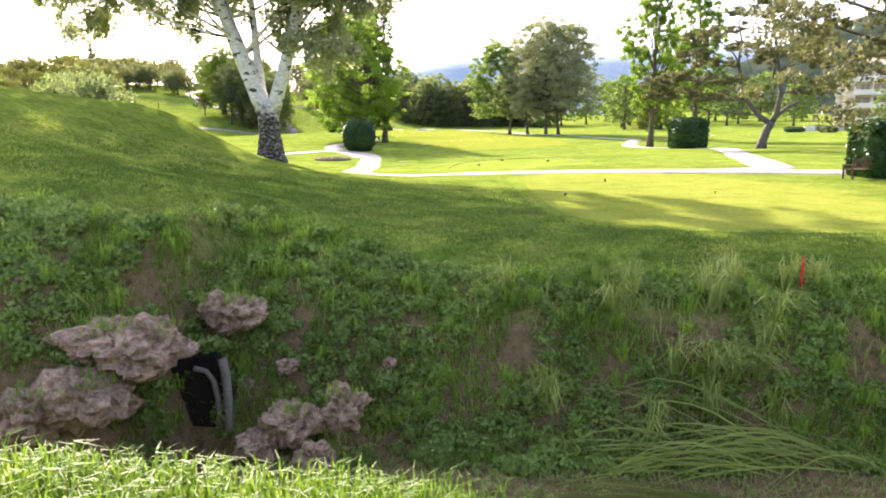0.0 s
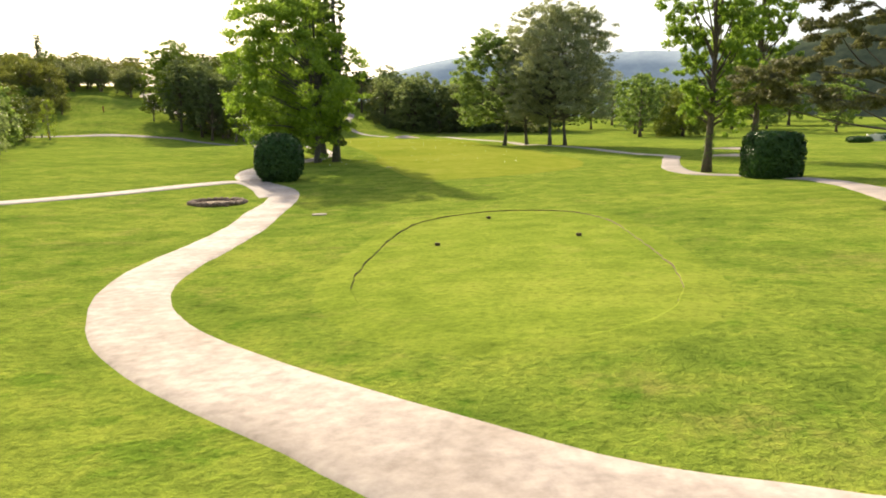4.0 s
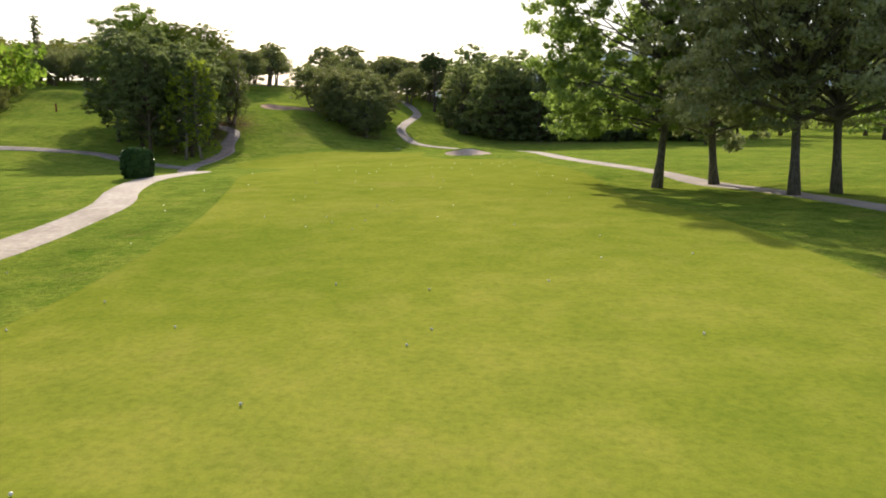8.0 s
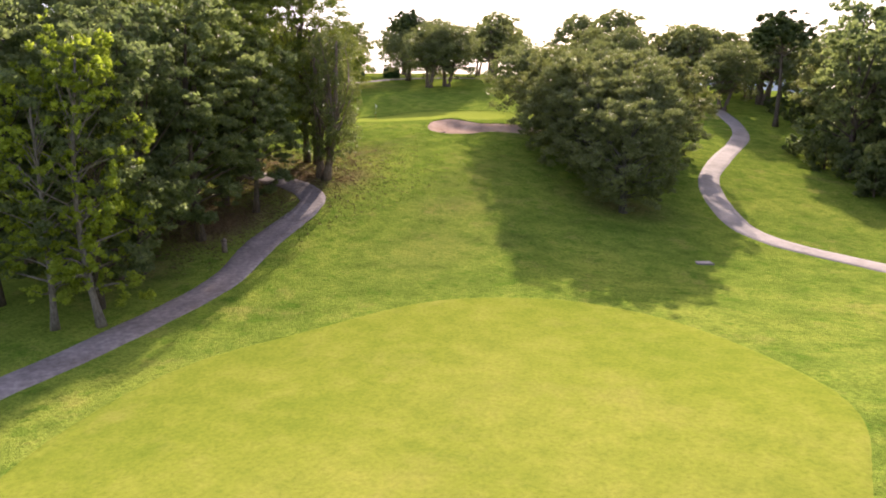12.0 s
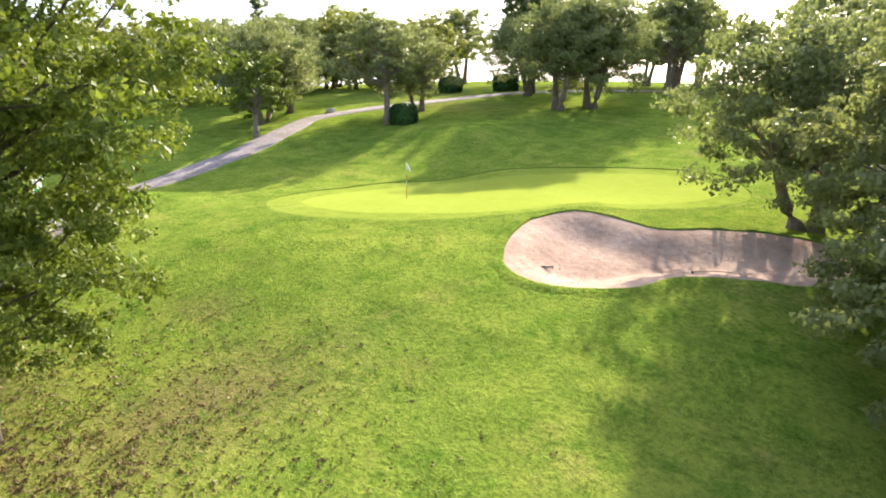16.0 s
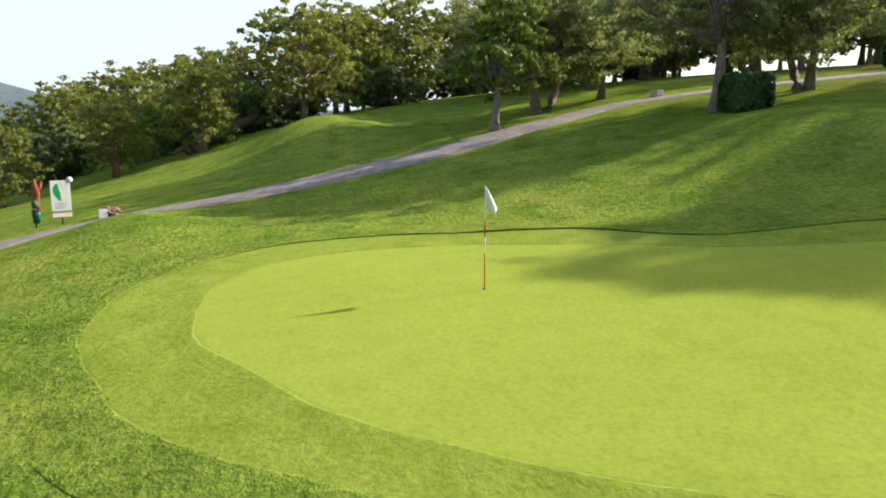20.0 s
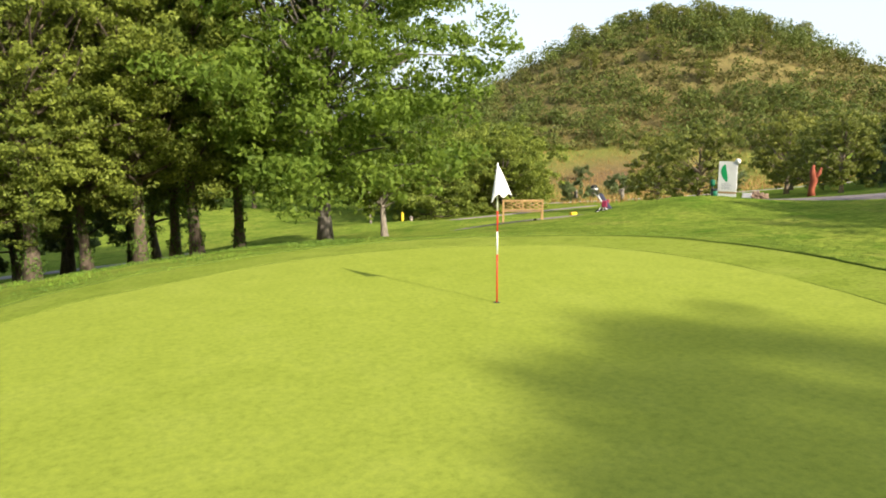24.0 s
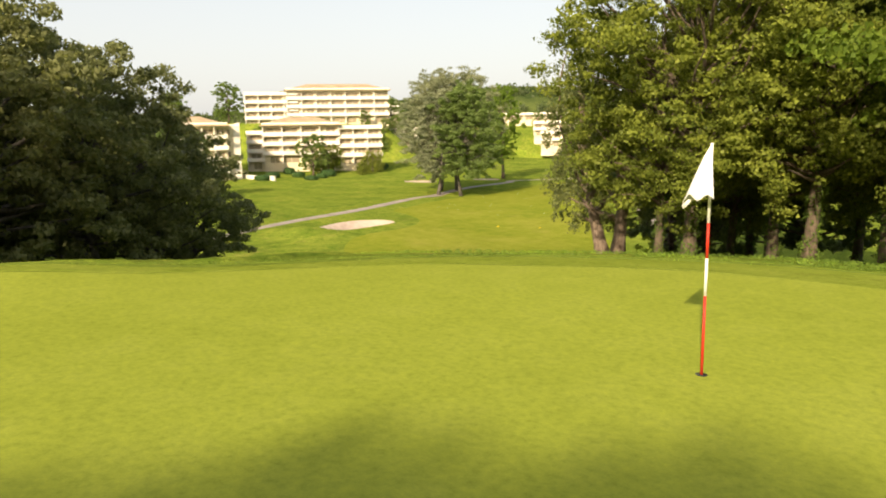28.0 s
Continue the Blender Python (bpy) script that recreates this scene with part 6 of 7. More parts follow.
part("branch", tube_mesh("branch", [log[3], (-5.6, 2.2, log[3][2] + 0.9), (-6.4, 1.8, log[3][2] + 1.5)], [0.24, 0.14, 0.05], BARK, 8), BARK, fallen)
broken = thing("broken_trunk", on(-117.3, 262.6, 0.05), "leaning reddish broken oak trunk", "stump")
part("stem", tube_mesh("stem", [(0, 0, 0), (-0.1, -0.1, 0.9), (-0.45, -0.2, 1.9), (-0.9, -0.4, 2.9), (-1.05, -0.4, 3.5)], [0.36, 0.26, 0.32, 0.24, 0.08], RUST_DULL, 10), RUST_DULL, broken)
part("side_branch", tube_mesh("side_branch", [(-0.45, -0.2, 1.9), (-0.1, -0.5, 2.4), (0.1, -0.6, 3.2)], [0.2, 0.13, 0.05], RUST_DULL, 8), RUST_DULL, broken)
post_with_cap("red_stake", 7.5, 14.45, 0.8, 0.035, RED, "short red hazard stake on the ditch edge", "stake")
for x, y in ((-54.6, 230.2), (-55.6, 228.7)):
    post_with_cap("log_stump", x, y, 0.7, 0.25, BARK_RED, "cut log stump beside the path", "stump", "log stumps")
post_with_cap("log_stump", -52.6, 237.2, 0.8, 0.2, BARK_RED, "cut log stump beside the path", "stump", "log stumps")


# ---- tee markers, balls, covers ----
def tee_marker(x, y, mat, label):
    root = thing("tee_marker", on(x, y, -0.04), label, "tee marker", "tee markers")
    part("body", box(-0.11, -0.07, 0, 0.11, 0.07, 0.12, 0.02), mat, root)
    part("stripe", box(-0.113, -0.04, 0.04, 0.113, 0.04, 0.08), BLACK, root)
    return root


for x, y in ((-23.5, 208.2), (-18.5, 210.8)):
    tee_marker(x, y, YELLOW, "yellow and black tee marker on the fairway")
for x, y in ((6.0, 71.6), (3.2, 62.5), (9.3, 63.0)):
    tee_marker(x, y, DARKWOOD, "dark tee marker on the forward tee")
for x, y, m in ((4.52, 26.05, DARKWOOD), (7.33, 31.98, DARKWOOD), (10.36, 26.84, YELLOW)):
    root = thing("tee_marker", on(x, y, -0.05), "round tee marker on the tee", "tee marker", "tee markers")
    bm = bmesh.new()
    bmesh.ops.create_uvsphere(bm, u_segments=14, v_segments=9, radius=0.055)
    bmesh.ops.translate(bm, verts=bm.verts[:], vec=(0, 0, 0.065))
    part("ball", bm, m, root)
    part("spike", tube_mesh("spike", [(0, 0, -0.05), (0, 0, 0.03)], [0.012, 0.012], BLACK, 6), BLACK, root)


# Small white balls stand in for pale specks of unknown kind.
ball_me = bpy.data.meshes.new("pale_speck")
bm = bmesh.new()
bmesh.ops.create_icosphere(bm, subdivisions=2, radius=0.033)
bm.to_mesh(ball_me)
bm.free()
ball_me.materials.append(WHITE)
rb = random.Random(11)
SPOTS = [(-7.3, 159.0), (-1.5, 157.1), (-1.2, 159.6), (2.7, 153.5), (2.8, 158.1), (-3.0, 152.5), (-2.2, 151.0), (-0.7, 151.7), (-6.4, 152.5), (-3.0, 149.5), (6.8, 151.5), (-7.2, 160.7), (-0.6, 149.2), (9.5, 163.4)]
for i in range(100):
    u = rb.random()
    x, y = rb.uniform(-16, 14), 118 + 85 * u
    x -= 14 * max(0, u - 0.45)
    if not (-10 < x < 10 and 147 < y < 164):
        SPOTS.append((x, y))
for x, y in SPOTS:
    ob = new("pale_speck", ball_me)
    ob.matrix_basis = pose(x, y, ground_z(x, y) + 0.068)
    tagged(ob, "small white ball for a pale speck on the fairway", "golf ball", "balls on the fairway")


def cover(x, y, w, d, turn, label):
    root = thing("drain_cover", on(x, y, -0.02), label, "drain cover", "", "", turn)
    part("frame", box(-w / 2, -d / 2, -0.08, w / 2, d / 2, 0.03, 0.01), CONCRETE, root)
    part("lid", box(-w / 2 + 0.08, -d / 2 + 0.08, 0.03, w / 2 - 0.08, d / 2 - 0.08, 0.045, 0.005), PAVING, root)


cover(-6.9, 42.3, 0.75, 0.5, 10, "small pale concrete drain cover in the grass")
cover(-4.3, 77.4, 0.9, 0.7, 5, "concrete drain cover in the grass")
cover(-23.4, 255.6, 1.2, 1.0, 30, "concrete drain cover at the foot of the mound")
cover(-2.3, 113.0, 0.7, 0.45, 20, "sprinkler cover in the fairway")

# Stone-lined pit between the paths
pit = thing("stone_pit", on(-13.1, 85.0, 0.0), "round stone-lined drain pit in the grass", "pit")
# Capped dark disc: the pit's inner shade is painted, nothing is dug.
part("basin", tube_mesh("basin", [(0, 0, -0.3), (0, 0, 0.05)], [1.75, 1.75], EARTH, 28), EARTH, pit, "flat earth-coloured disc standing for the shaded inside of the pit")
rp = random.Random(5)
for k in range(26):
    a = k / 26 * 2 * math.pi
    r = 1.85 + rp.uniform(-0.1, 0.1)
    bm = bmesh.new()
    bmesh.ops.create_icosphere(bm, subdivisions=2, radius=0.27)
    for v in bm.verts:
        v.co = Vector((v.co.x * 1.1, v.co.y, v.co.z * 0.8)) * (1 + 0.3 * noise.noise(v.co * 5 + Vector((k, 0, 0)))) + Vector((r * math.cos(a), r * math.sin(a), 0.08))
    part("stone", bm, STONE, pit)

# White box and bench seats by the upper path
white_box = thing("white_box", on(-106.6, 301.8, 0.0), "white stone block beside the upper path", "block")
part("block", box(-0.55, -0.25, 0, 0.55, 0.25, 0.45, 0.03), WHITE, white_box)


# ---- ditch ----
def blades(pts, length, width, seed, lean=0.5, heading=None, spread=0.6, arch=0.5):
    """Bent grass blades rooted at the points."""
    rng = np.random.default_rng(seed)
    n = len(pts)
    a = rng.uniform(0, 2 * np.pi, n) if heading is None else heading + rng.normal(0, spread, n)
    L = length * rng.uniform(0.55, 1.25, n)
    out = np.stack([np.cos(a), np.sin(a), np.zeros(n)], 1)
    side = np.stack([-np.sin(a), np.cos(a), np.zeros(n)], 1)
    k = lean * rng.uniform(0.3, 1.3, n)
    up = np.array([0, 0, 1.0])
    mid = pts + up * (L * 0.6)[:, None] + out * (L * k * 0.35)[:, None]
    tip = pts + up * (L * (1 - arch * k * 0.9))[:, None] + out * (L * k)[:, None]
    w = width * rng.uniform(0.7, 1.3, n)[:, None]
    v = np.stack([pts - side * w, pts + side * w, mid + side * w * 0.8, mid - side * w * 0.8, tip + side * w * 0.15, tip - side * w * 0.15], 1).reshape(-1, 3)
    i = np.arange(n)[:, None] * 6
    return v, np.concatenate([i + [0, 1, 2], i + [0, 2, 3], i + [3, 2, 4]]).tolist()


def stuff(name, v, f, mat, label, category):
    return tagged(new(name, mesh_of(name, v, f, mat)), label, category, "", "stuff")


def scatter(n, x0, x1, y0, y1, seed, keep=None):
    rng = np.random.default_rng(seed)
    x, y = rng.uniform(x0, x1, n), rng.uniform(y0, y1, n)
    if keep is not None:
        m = keep(x, y)
        x, y = x[m], y[m]
    return np.stack([x, y, land(x, y)], 1)


def clumped(scale, cut, seed):
    return lambda x, y: np.array([noise.noise(Vector((a * scale, b * scale, seed))) > cut for a, b in zip(x, y)])


p = scatter(20000, -5.5, 6, 2.6, 5.6, 1, lambda x, y: (y - ditch_axis(x) < -5.4 - 1.3 * smooth(-0.2, 2.4, x)))
v, f = blades(p, 0.26, 0.007, 2, 0.85, arch=0.6)
stuff("bank_grass", v, f, BLADE_NEAR, "long bright grass on the near ditch bank", "grass")


def far_bank(x, y):
    d = y - ditch_axis(x)
    return (d > 1.2) & (d < 4.6 + 0.14 * np.clip(2 - x, 0, 7)) & clumped(0.9, -0.06, 3)(x, y)


p = scatter(150000, -12.5, 20, 11.2, 20.5, 4, far_bank)
v, f = blades(p, 0.26, 0.010, 5, 0.95)
stuff("bank_weeds", v, f, BLADE, "overgrown weeds and grass on the far ditch bank", "grass")
p = scatter(9000, -11, 19, 11.4, 19, 6, lambda x, y: (y - ditch_axis(x) > 1.4) & (y - ditch_axis(x) < 4.2 + 0.06 * np.clip(2 - x, 0, 7)) & clumped(0.6, 0.0, 8)(x, y))
v, f = blades(p, 0.5, 0.012, 7, 0.95, arch=0.8)
stuff("tall_grass", v, f, REED, "arching tall grass on the ditch bank", "grass")
def on_bank(lo, hi):
    return lambda x, y: (y - ditch_axis(x) > lo) & (y - ditch_axis(x) < hi + 0.12 * np.clip(2 - x, 0, 7))


def tufts(roots, each, length, width, seed, lean=1.0):
    """Arching tufts: each root carries a fan of blades."""
    rng = np.random.default_rng(seed)
    q = np.repeat(roots, each, 0) + rng.normal(0, 1, (len(roots) * each, 3)) * [0.07, 0.07, 0.0]
    return blades(q, length, width, seed + 1, lean, arch=0.85)


p = scatter(7000, -11, 20, 11.2, 20, 9, lambda x, y: on_bank(1.0, 4.5)(x, y) & clumped(0.7, -0.12, 4)(x, y))
r = np.random.default_rng(13).uniform(0.07, 0.26, len(p))
p[:, 2] += r * 0.5
v, f = leaves(np.c_[p, r, r, r * 0.8], 150000, 0.066, 10, 0.2, 0.3, 1.3, True)
stuff("bank_herbs", v, f, HERB, "broad-leaved herbs on the ditch bank", "plants")
p = scatter(460, -11, 20, 11.4, 20, 14, on_bank(1.8, 4.4))
v, f = tufts(p, 34, 0.55, 0.009, 15)
stuff("bank_tufts", v, f, BLADE, "arching bright grass tufts on the ditch bank", "grass")
p = scatter(46, 1.1, 8.2, 11.4, 16.3, 18, on_bank(1.6, 4.2))
v, f = tufts(p, 60, 1.0, 0.012, 19, 0.8)
stuff("bank_tufts", v, f, REED, "tall pale grass clump on the ditch bank", "grass")
p = scatter(330, -12, 18, 13.5, 21, 16, on_bank(3.4, 5.2))
v, f = tufts(p, 30, 0.34, 0.009, 17)
stuff("bank_tufts", v, f, BLADE_MID, "tufts of grass along the brow of the bank", "grass")


def reed_strands(count, seed, tuft, reach, rise, drift):
    """Long flattened reeds swept along the ditch from tufts."""
    rng = np.random.default_rng(seed)
    vs, fs, n = [], [], 0
    for i in range(count):
        tx, ty = tuft[i % len(tuft)]
        a = np.array([tx + rng.normal(0, 0.35), ty + rng.normal(0, 0.2)])
        ln = rng.uniform(*reach)
        ang = math.pi + drift + rng.normal(0.0, 0.2)
        u = np.linspace(0, 1, 8)
        x = a[0] + np.cos(ang) * ln * u
        y = np.clip(a[1] + np.sin(ang) * ln * u, None, ditch_axis(x) + 2.3)
        base = np.interp(u, [0, 1], [land(x, y)[0], land(x, y)[-1]])
        z = np.maximum(base, land(x, y)) + 0.05 + rng.uniform(*rise) * np.sin(np.pi * np.clip(u * 0.92 + 0.05, 0, 1)) ** 0.8
        w = 0.014 * np.array([0.8, 1, 1, 1, 0.9, 0.7, 0.45, 0.1]) * rng.uniform(0.6, 1.3)
        q = np.stack([x, y, z], 1)
        s = np.array([0.25 * np.sin(ang), -0.25 * np.cos(ang), 0.95])
        vs += [q + s * w[:, None], q - s * w[:, None]]
        for k in range(7):
            fs.append([n + k, n + k + 1, n + 8 + k + 1, n + 8 + k])
        n += 16
    return np.concatenate(vs), fs


v, f = reed_strands(55, 21, [(6.3, 11.9), (7.3, 11.7), (5.3, 11.6)], (2.2, 4.1), (0.2, 0.75), 0.05)
stuff("fallen_reeds", v, f, REED, "long flattened reeds bent over the ditch", "reeds")
v, f = reed_strands(330, 23, [(3.3, 9.3), (5.7, 9.0), (8.4, 9.5), (10.9, 9.8), (4.4, 10.1), (12.9, 10.1)], (1.6, 3.8), (0.07, 0.3), 0.0)
stuff("fallen_reeds", v, f, REED_DULL, "matted reeds lying along the ditch bed", "reeds")
p = scatter(11000, -3, 18, 7.0, 12.8, 31)
v, f = blades(p, 0.28, 0.010, 32, 1.1, heading=math.pi, spread=0.9, arch=0.9)
stuff("dry_litter", v, f, REED, "dry reed litter on the ditch bed", "reeds")

p = scatter(16000, -10, 20, 11.3, 19, 35, on_bank(1.1, 4.2))
v, f = blades(p, 0.16, 0.007, 36, 1.3, arch=1.0)
stuff("bank_straw", v, f, DRYSTALK, "dry stalks lying on the bare earth of the bank", "straw")
p = scatter(2600, -9, 20, 11.4, 18, 37, on_bank(1.1, 4.0))
r = np.random.default_rng(38).uniform(0.015, 0.05, len(p))
v, f = leaves(np.c_[p, r, r, r * 0.7], 30000, 0.022, 39, 0, 0.7, 1.1, True)
stuff("bank_clods", v, f, EARTH, "crumbs of earth on the ditch bank", "earth")

ROCKS = ((-4.95, 11.35, 0.02, 0.66, 0.62), (-5.75, 11.5, 0.1, 0.55, 0.6), (-3.95, 13.35, 0.1, 0.42, 0.75), (-4.3, 13.2, 0.2, 0.36, 0.8), (-5.7, 10.75, -0.6, 0.62, 0.75), (-6.5, 10.6, -0.8, 0.5, 0.9), (-2.75, 12.0, -1.62, 0.46, 0.8),
         (-1.72, 11.55, -1.15, 0.36, 1.0), (-3.75, 13.0, -1.22, 0.13, 0.9), (-2.96, 12.75, -0.8, 0.17, 0.8), (-1.05, 13.05, -0.85, 0.13, 0.8), (-3.3, 11.7, -1.9, 0.34, 0.8), (-7.4, 12.6, 1.0, 0.42, 0.55), (-2.2, 11.3, -1.9, 0.3, 0.8))
for i, (x, y, z, r, q) in enumerate(ROCKS):
    rock("ditch_rock", (x, y, z), r, 11 + i * 1.7, "rough pinkish boulder in the ditch bank", q, "boulders round the culvert", ROCK)

# Weeds growing over the boulders
tops = np.concatenate([np.array([x, y, z + r * q * 0.62]) + np.random.default_rng(i).normal(0, 1, (70, 3)) * [r * 0.42, r * 0.42, 0.05]
                       for i, (x, y, z, r, q) in enumerate(ROCKS[:8])])
v, f = blades(tops, 0.3, 0.010, 61, 1.0, arch=0.8)
stuff("rock_weeds", v, f, BLADE, "grass growing over the ditch boulders", "grass")

# Concrete culvert mouth in the bank
culvert = thing("culvert", (-4.8, 12.75, -2.9), "dark culvert mouth with a pale concrete rim in the ditch bank", "culvert")
# A solid near-black box stands in for the shaded cavity.
part("opening_shade_box", box(-1.25, 0.0, 0, 0.55, 0.3, 2.35, 0.06), HOLLOW_SHADE, culvert, "near-black box painting the shade of the opening")
rim = [(0.70, -0.1, 0.0), (0.74, -0.1, 1.4), (0.72, -0.1, 2.0), (0.66, -0.1, 2.3)]
part("rim", tube_mesh("rim", rim, [0.085] * 4, CONCRETE, 10), CONCRETE, culvert, "pale concrete rim")
rim = [(0.52, -0.08, 0.0), (0.54, -0.08, 1.5), (0.48, -0.08, 1.85), (0.34, -0.08, 2.05), (0.12, -0.08, 2.1)]
part("rim", tube_mesh("rim", rim, [0.055] * 5, CONCRETE, 10), CONCRETE, culvert, "pale concrete rim")
part("pipe_end", tube_mesh("pipe_end", [(-1.6, -1.75, 0.95), (-1.2, -1.4, 1.25), (-0.85, -1.0, 1.4)], [0.12, 0.13, 0.13], CONCRETE, 12), CONCRETE, culvert, "pale pipe end")
v, f = leaves([(-5.05, 11.5, -0.75, 0.3, 0.12, 0.3), (-5.15, 11.45, -1.1, 0.2, 0.12, 0.3), (-4.85, 11.5, -1.35, 0.16, 0.1, 0.25), (-4.3, 12.6, -0.3, 0.3, 0.2, 0.14)], 520, 0.09, 63, 0.4)
stuff("hanging_ivy", v, f, HERB, "leafy plant hanging over the culvert mouth", "plants")


# ---- scrub on the western hill ----
rng = np.random.default_rng(91)
cand = np.stack([rng.uniform(-420, -150, 9000), rng.uniform(-70, 215, 9000)], 1)
hz = land(cand[:, 0], cand[:, 1])
ok = (hz > 5.5) & (cand[:, 1] < 150 + 0.9 * (-150 - cand[:, 0]))
cand, hz = cand[ok], hz[ok]
r = rng.uniform(1.0, 2.4, len(cand))
v, f = leaves(np.c_[cand, hz + r * 0.4, r, r, r * 0.7], 190000, 0.66, 92, 0, 0.3, 1.4, True)
stuff("hill_scrub", v, f, LEAF_SCRUB, "dense olive and brown scrub covering the hillside", "scrub")
# Trees stand on the crown and along the foot of the hill, few on the open slope between.
big = rng.random(len(cand)) < np.where((hz < 22) | (hz > 38), 0.42, 0.12)
r = rng.uniform(1.8, 4.4, big.sum())
v, f = leaves(np.c_[cand[big], hz[big] + r * 0.8, r, r, r * 1.05], 230000, 0.6, 93, 0, 0.45, 1.4, True)
stuff("hill_trees", v, f, LEAF_HILL, "green bushy trees scattered over the hillside", "trees")
for i in range(26):
    a = i * 2.4
    x, y = -262 + (8 + 1.7 * i) * math.cos(a), 62 + (8 + 1.7 * i) * math.sin(a)
    set_down(west, x, y, i * 47, rnd.uniform(0.55, 0.9))
p = np.stack([rng.uniform(-225, -115, 26000), rng.uniform(95, 225, 26000)], 1)
p = np.c_[p, land(p[:, 0], p[:, 1])][(p[:, 1] < 205) & (p[:, 0] < -128)]
v, f = blades(p, 0.9, 0.05, 95, 0.7)
STRAW = leaf_mat("straw_blades", (0.20, 0.125, 0.05), (0.40, 0.27, 0.115), 0.3)
stuff("dry_meadow", v, f, STRAW, "tall straw-coloured grass below the hill", "grass")
ribbon("path_6", [(-112, 178), (-128, 187), (-140, 194), (-152, 204), (-168, 214), (-190, 222)], 3.0, 0.06, PAVING, "pale track below the scrub hill")

# Grass tufts in the rough round the green approach
p = scatter(42000, -72, -44, 254, 276, 41, lambda x, y: clumped(0.55, 0.05, 5)(x, y) & ~inside(GREEN_BUNKER, x, y)[0] & ~inside(FRINGE_LINE, x, y)[0])
v, f = blades(p, 0.085, 0.006, 42, 0.8)
stuff("rough_tufts", v, f, BLADE, "tufts of longer grass in the rough", "grass")
def near_tee(x, y):
    """Thick round the tee bank, thinning out away from it."""
    deal = np.random.default_rng(45).random(len(x))
    tuft = np.array([noise.noise(Vector((a * 0.8, b * 0.8, 9))) for a, b in zip(x, y)])
    thick = (0.55 + 0.9 * tuft) * (1 - smooth(19, 31, y)) * smooth(-15, -9, x) * (1 - smooth(12, 18, x))
    return (deal < thick) & ~inside(TEE_LINE, x, y)[0]


# Both tuft sets carry the poplar's shade in their darker colour.
p = scatter(230000, -15, 18, 14, 31, 43, near_tee)
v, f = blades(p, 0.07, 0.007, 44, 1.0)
stuff("rough_tufts", v, f, BLADE_SHADED, "tufts of longer grass round the tee with shade in their colour", "grass")
p = scatter(150000, -15, 18, 14, 31, 47, near_tee)
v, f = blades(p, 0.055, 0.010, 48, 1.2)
stuff("rough_tufts", v, f, BLADE_SHADED, "broader grass blades round the tee with shade in their colour", "grass")

# Clods and pebbles in the bunkers
def clods(line, count, seed, lift):
    rng = np.random.default_rng(seed)
    lo, hi = line.min(0), line.max(0)
    q = rng.uniform(lo, hi, (count * 2, 2))
    within, far = inside(line, q[:, 0], q[:, 1])
    q = q[within & (far > 0.25)][:count]
    r = rng.uniform(0.008, 0.028, len(q)) * (1 + (rng.random(len(q)) < 0.08))
    base = np.c_[q, land(q[:, 0], q[:, 1]) + lift]
    corner = np.array([(1, 0, 0), (0, 1, 0), (-1, 0, 0), (0, -1, 0), (0, 0, 0.8)], float)
    v = base[:, None] + (corner[None] * rng.uniform(0.6, 1.3, (len(q), 5, 3))) * r[:, None, None]
    i = np.arange(len(q))[:, None] * 5
    return v.reshape(-1, 3), np.concatenate([i + [0, 1, 4], i + [1, 2, 4], i + [2, 3, 4], i + [3, 0, 4]])


CLOD = simple_mat("damp_sand_clods", (0.30, 0.18, 0.13), (0.58, 0.42, 0.33), 5.0, 0.95, 0.4)
for line, count, lift in ((GREEN_BUNKER, 2600, 0.02), (FAIRWAY_BUNKER, 900, 0.04)):
    v, f = clods(line, count, 51, lift)
    stuff("sand_clods", v, f, CLOD, "loose clods and pebbles on the bunker sand", "sand")

# Longer grass along the cut edges of collar and green
def edge_grass(line, count, reach, length, seed, mat, label):
    rng = np.random.default_rng(seed)
    k = rng.integers(0, len(line), count)
    u = rng.random(count)[:, None]
    nxt = np.roll(line, -1, 0)
    d = nxt[k] - line[k]
    out = np.stack([d[:, 1], -d[:, 0]], 1) / np.linalg.norm(d, axis=1)[:, None]
    if (line[:, 0] * nxt[:, 1] - nxt[:, 0] * line[:, 1]).sum() < 0:
        out = -out
    q = line[k] * (1 - u) + nxt[k] * u + out * (0.04 + reach * rng.random(count) ** 1.5)[:, None]
    q = q[~inside(GREEN_BUNKER, q[:, 0], q[:, 1])[0]]
    v, f = blades(np.c_[q, land(q[:, 0], q[:, 1])], length, 0.006, seed, 0.8)
    stuff("edge_grass", v, f, mat, label, "grass")


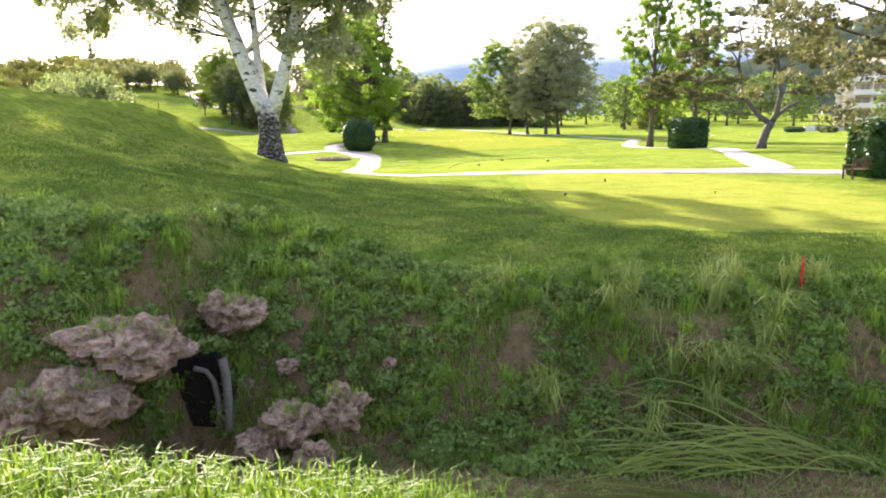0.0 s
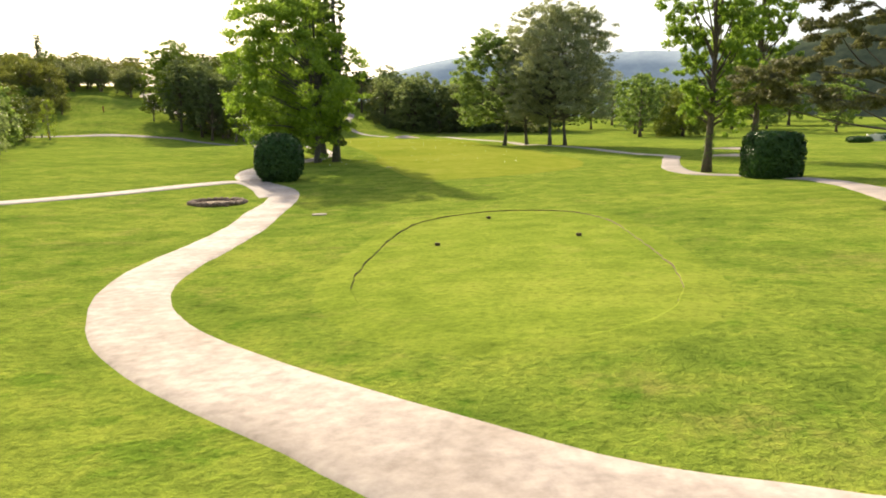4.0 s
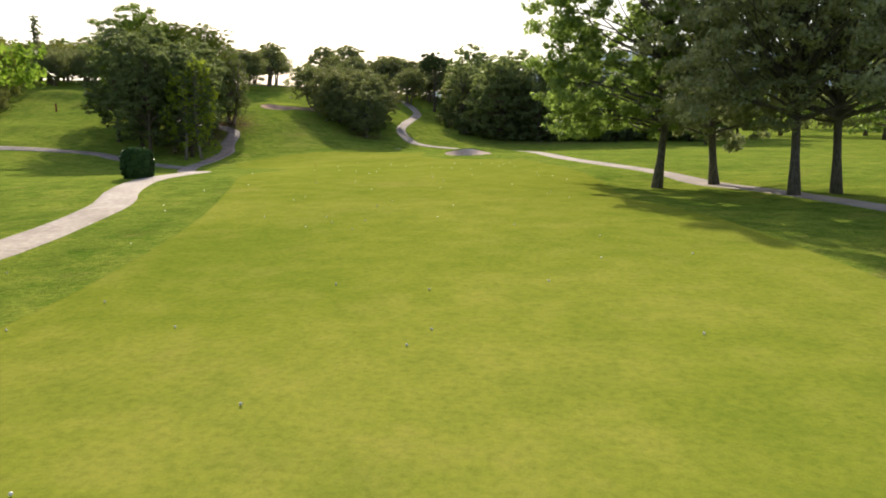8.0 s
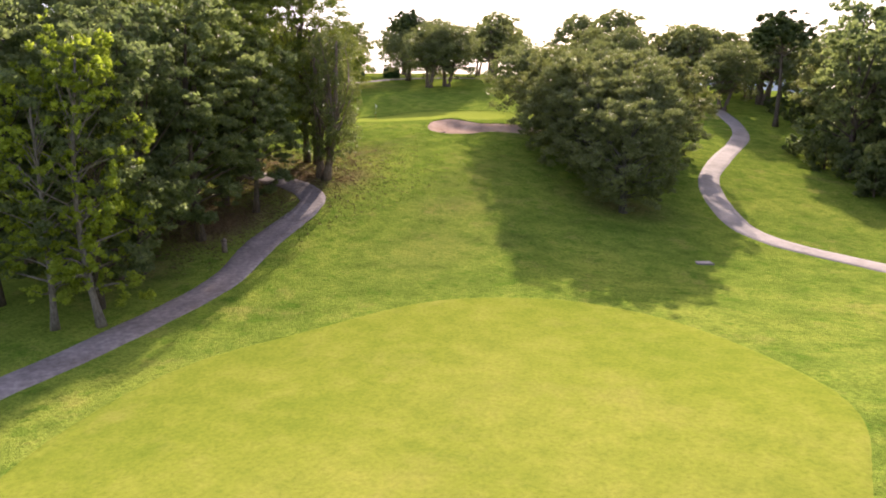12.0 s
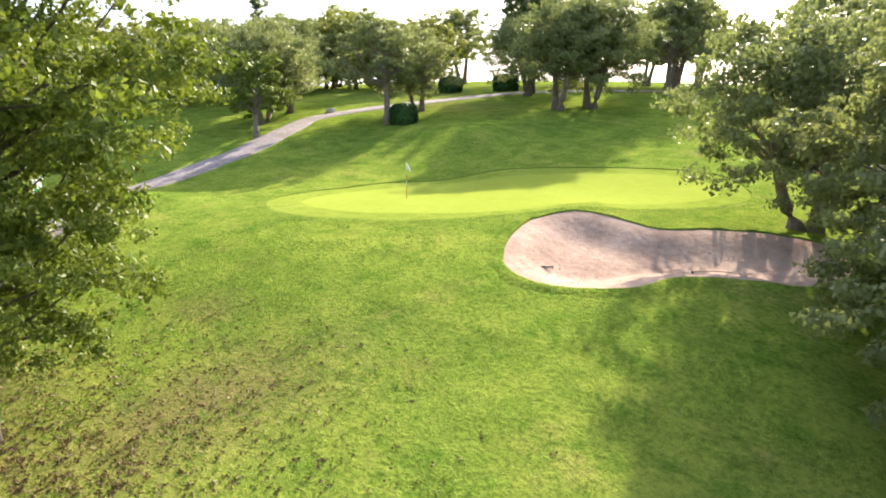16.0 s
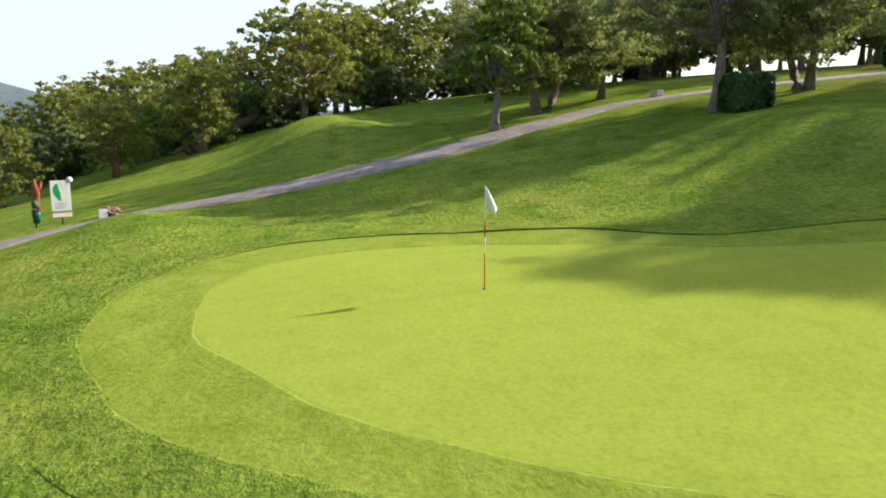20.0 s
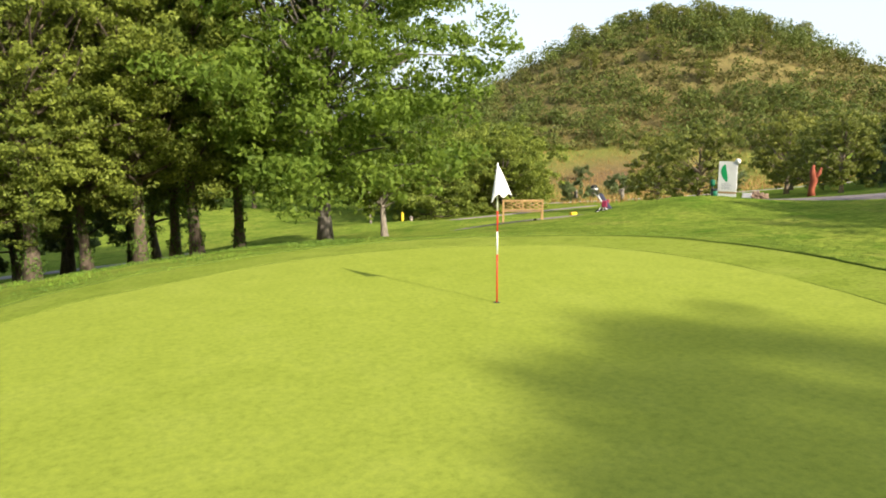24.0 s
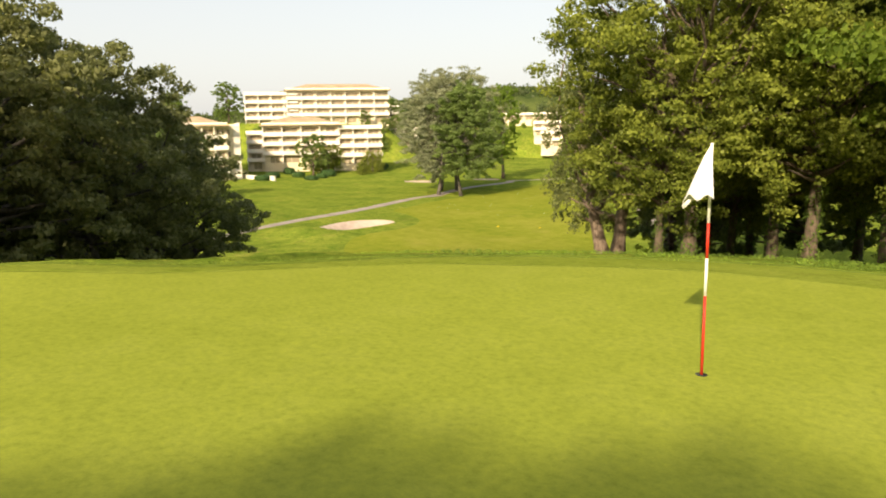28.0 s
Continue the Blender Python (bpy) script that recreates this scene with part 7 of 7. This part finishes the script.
edge_grass(FRINGE_LINE, 20000, 0.7, 0.08, 71, BLADE_MID, "longer grass round the collar of the green")
# The dark blades here paint the shade line at the green's cut.
edge_grass(GREEN_LINE, 13000, 0.06, 0.036, 73, BLADE_SHADED, "slightly longer grass round the putting surface coloured as a shade line")
p = scatter(60000, -74, -44, 252, 277, 75, lambda x, y: clumped(0.45, 0.10, 15)(x, y) & ~inside(GREEN_BUNKER, x, y)[0] & ~inside(FRINGE_LINE, x, y)[0])
p[:, 2] += 0.03
v, f = leaves(np.c_[p[::3], np.full((len(p[::3]), 3), 0.06)], 45000, 0.032, 76, tri=True)
stuff("clover", v, f, BLADE_MID, "patches of dark clover in the rough", "plants")
# Woods on the hill behind the apartments
rng = np.random.default_rng(97)
n = 1500
a, q = np.radians(rng.uniform(-168, -95, n)), rng.uniform(420, 560, n)
x, y = -70 - q * np.sin(a), 288 + q * np.cos(a)
peak = np.interp(np.degrees(a), [-170, -164, -156, -150, -144, -138, -128, -115, -95], [12, 22, 34, 42, 44, 38, 30, 26, 23])
z = peak * np.interp(q, [410, 454, 492, 520, 575], [0.0, 0.38, 0.78, 1.0, 0.7])
r = rng.uniform(2.2, 4.5, n)
v, f = leaves(np.c_[x, y, z + r * 0.4, r, r, r * 0.8], 45000, 1.5, 98, 0, 0.3, tri=True)
stuff("far_wood", v, f, LEAF_WOOD, "distant green woods on the hill behind the apartments", "trees")
# Dark blades paint the shaded groove along the tee's cut edge.
edge_grass(TEE2_LINE, 2500, 0.2, 0.05, 77, BLADE_SHADED, "ragged cut edge of the forward tee coloured as a shade line")


# Dead leaves under the oaks by the path bend
def litter_spots(x, y):
    near = np.exp(-((x + 60.5) / 6.5) ** 2 - ((y - 252.5) / 8.5) ** 2) + 0.8 * np.exp(-((x + 57.5) / 4) ** 2 - ((y - 240) / 7) ** 2)
    return np.random.default_rng(83).random(len(x)) < near


p = scatter(46000, -74, -48, 230, 268, 82, litter_spots)
p[:, 2] += 0.03
DEADLEAF = leaf_mat("dead_leaves", (0.075, 0.045, 0.027), (0.21, 0.135, 0.08), 0.15)
v, f = leaves(np.c_[p, np.full((len(p), 2), 0.12), np.full(len(p), 0.02)], 46000, 0.062, 84, tri=True)
stuff("leaf_litter", v, f, DEADLEAF, "brown dead leaves under the oaks by the path", "leaf litter")
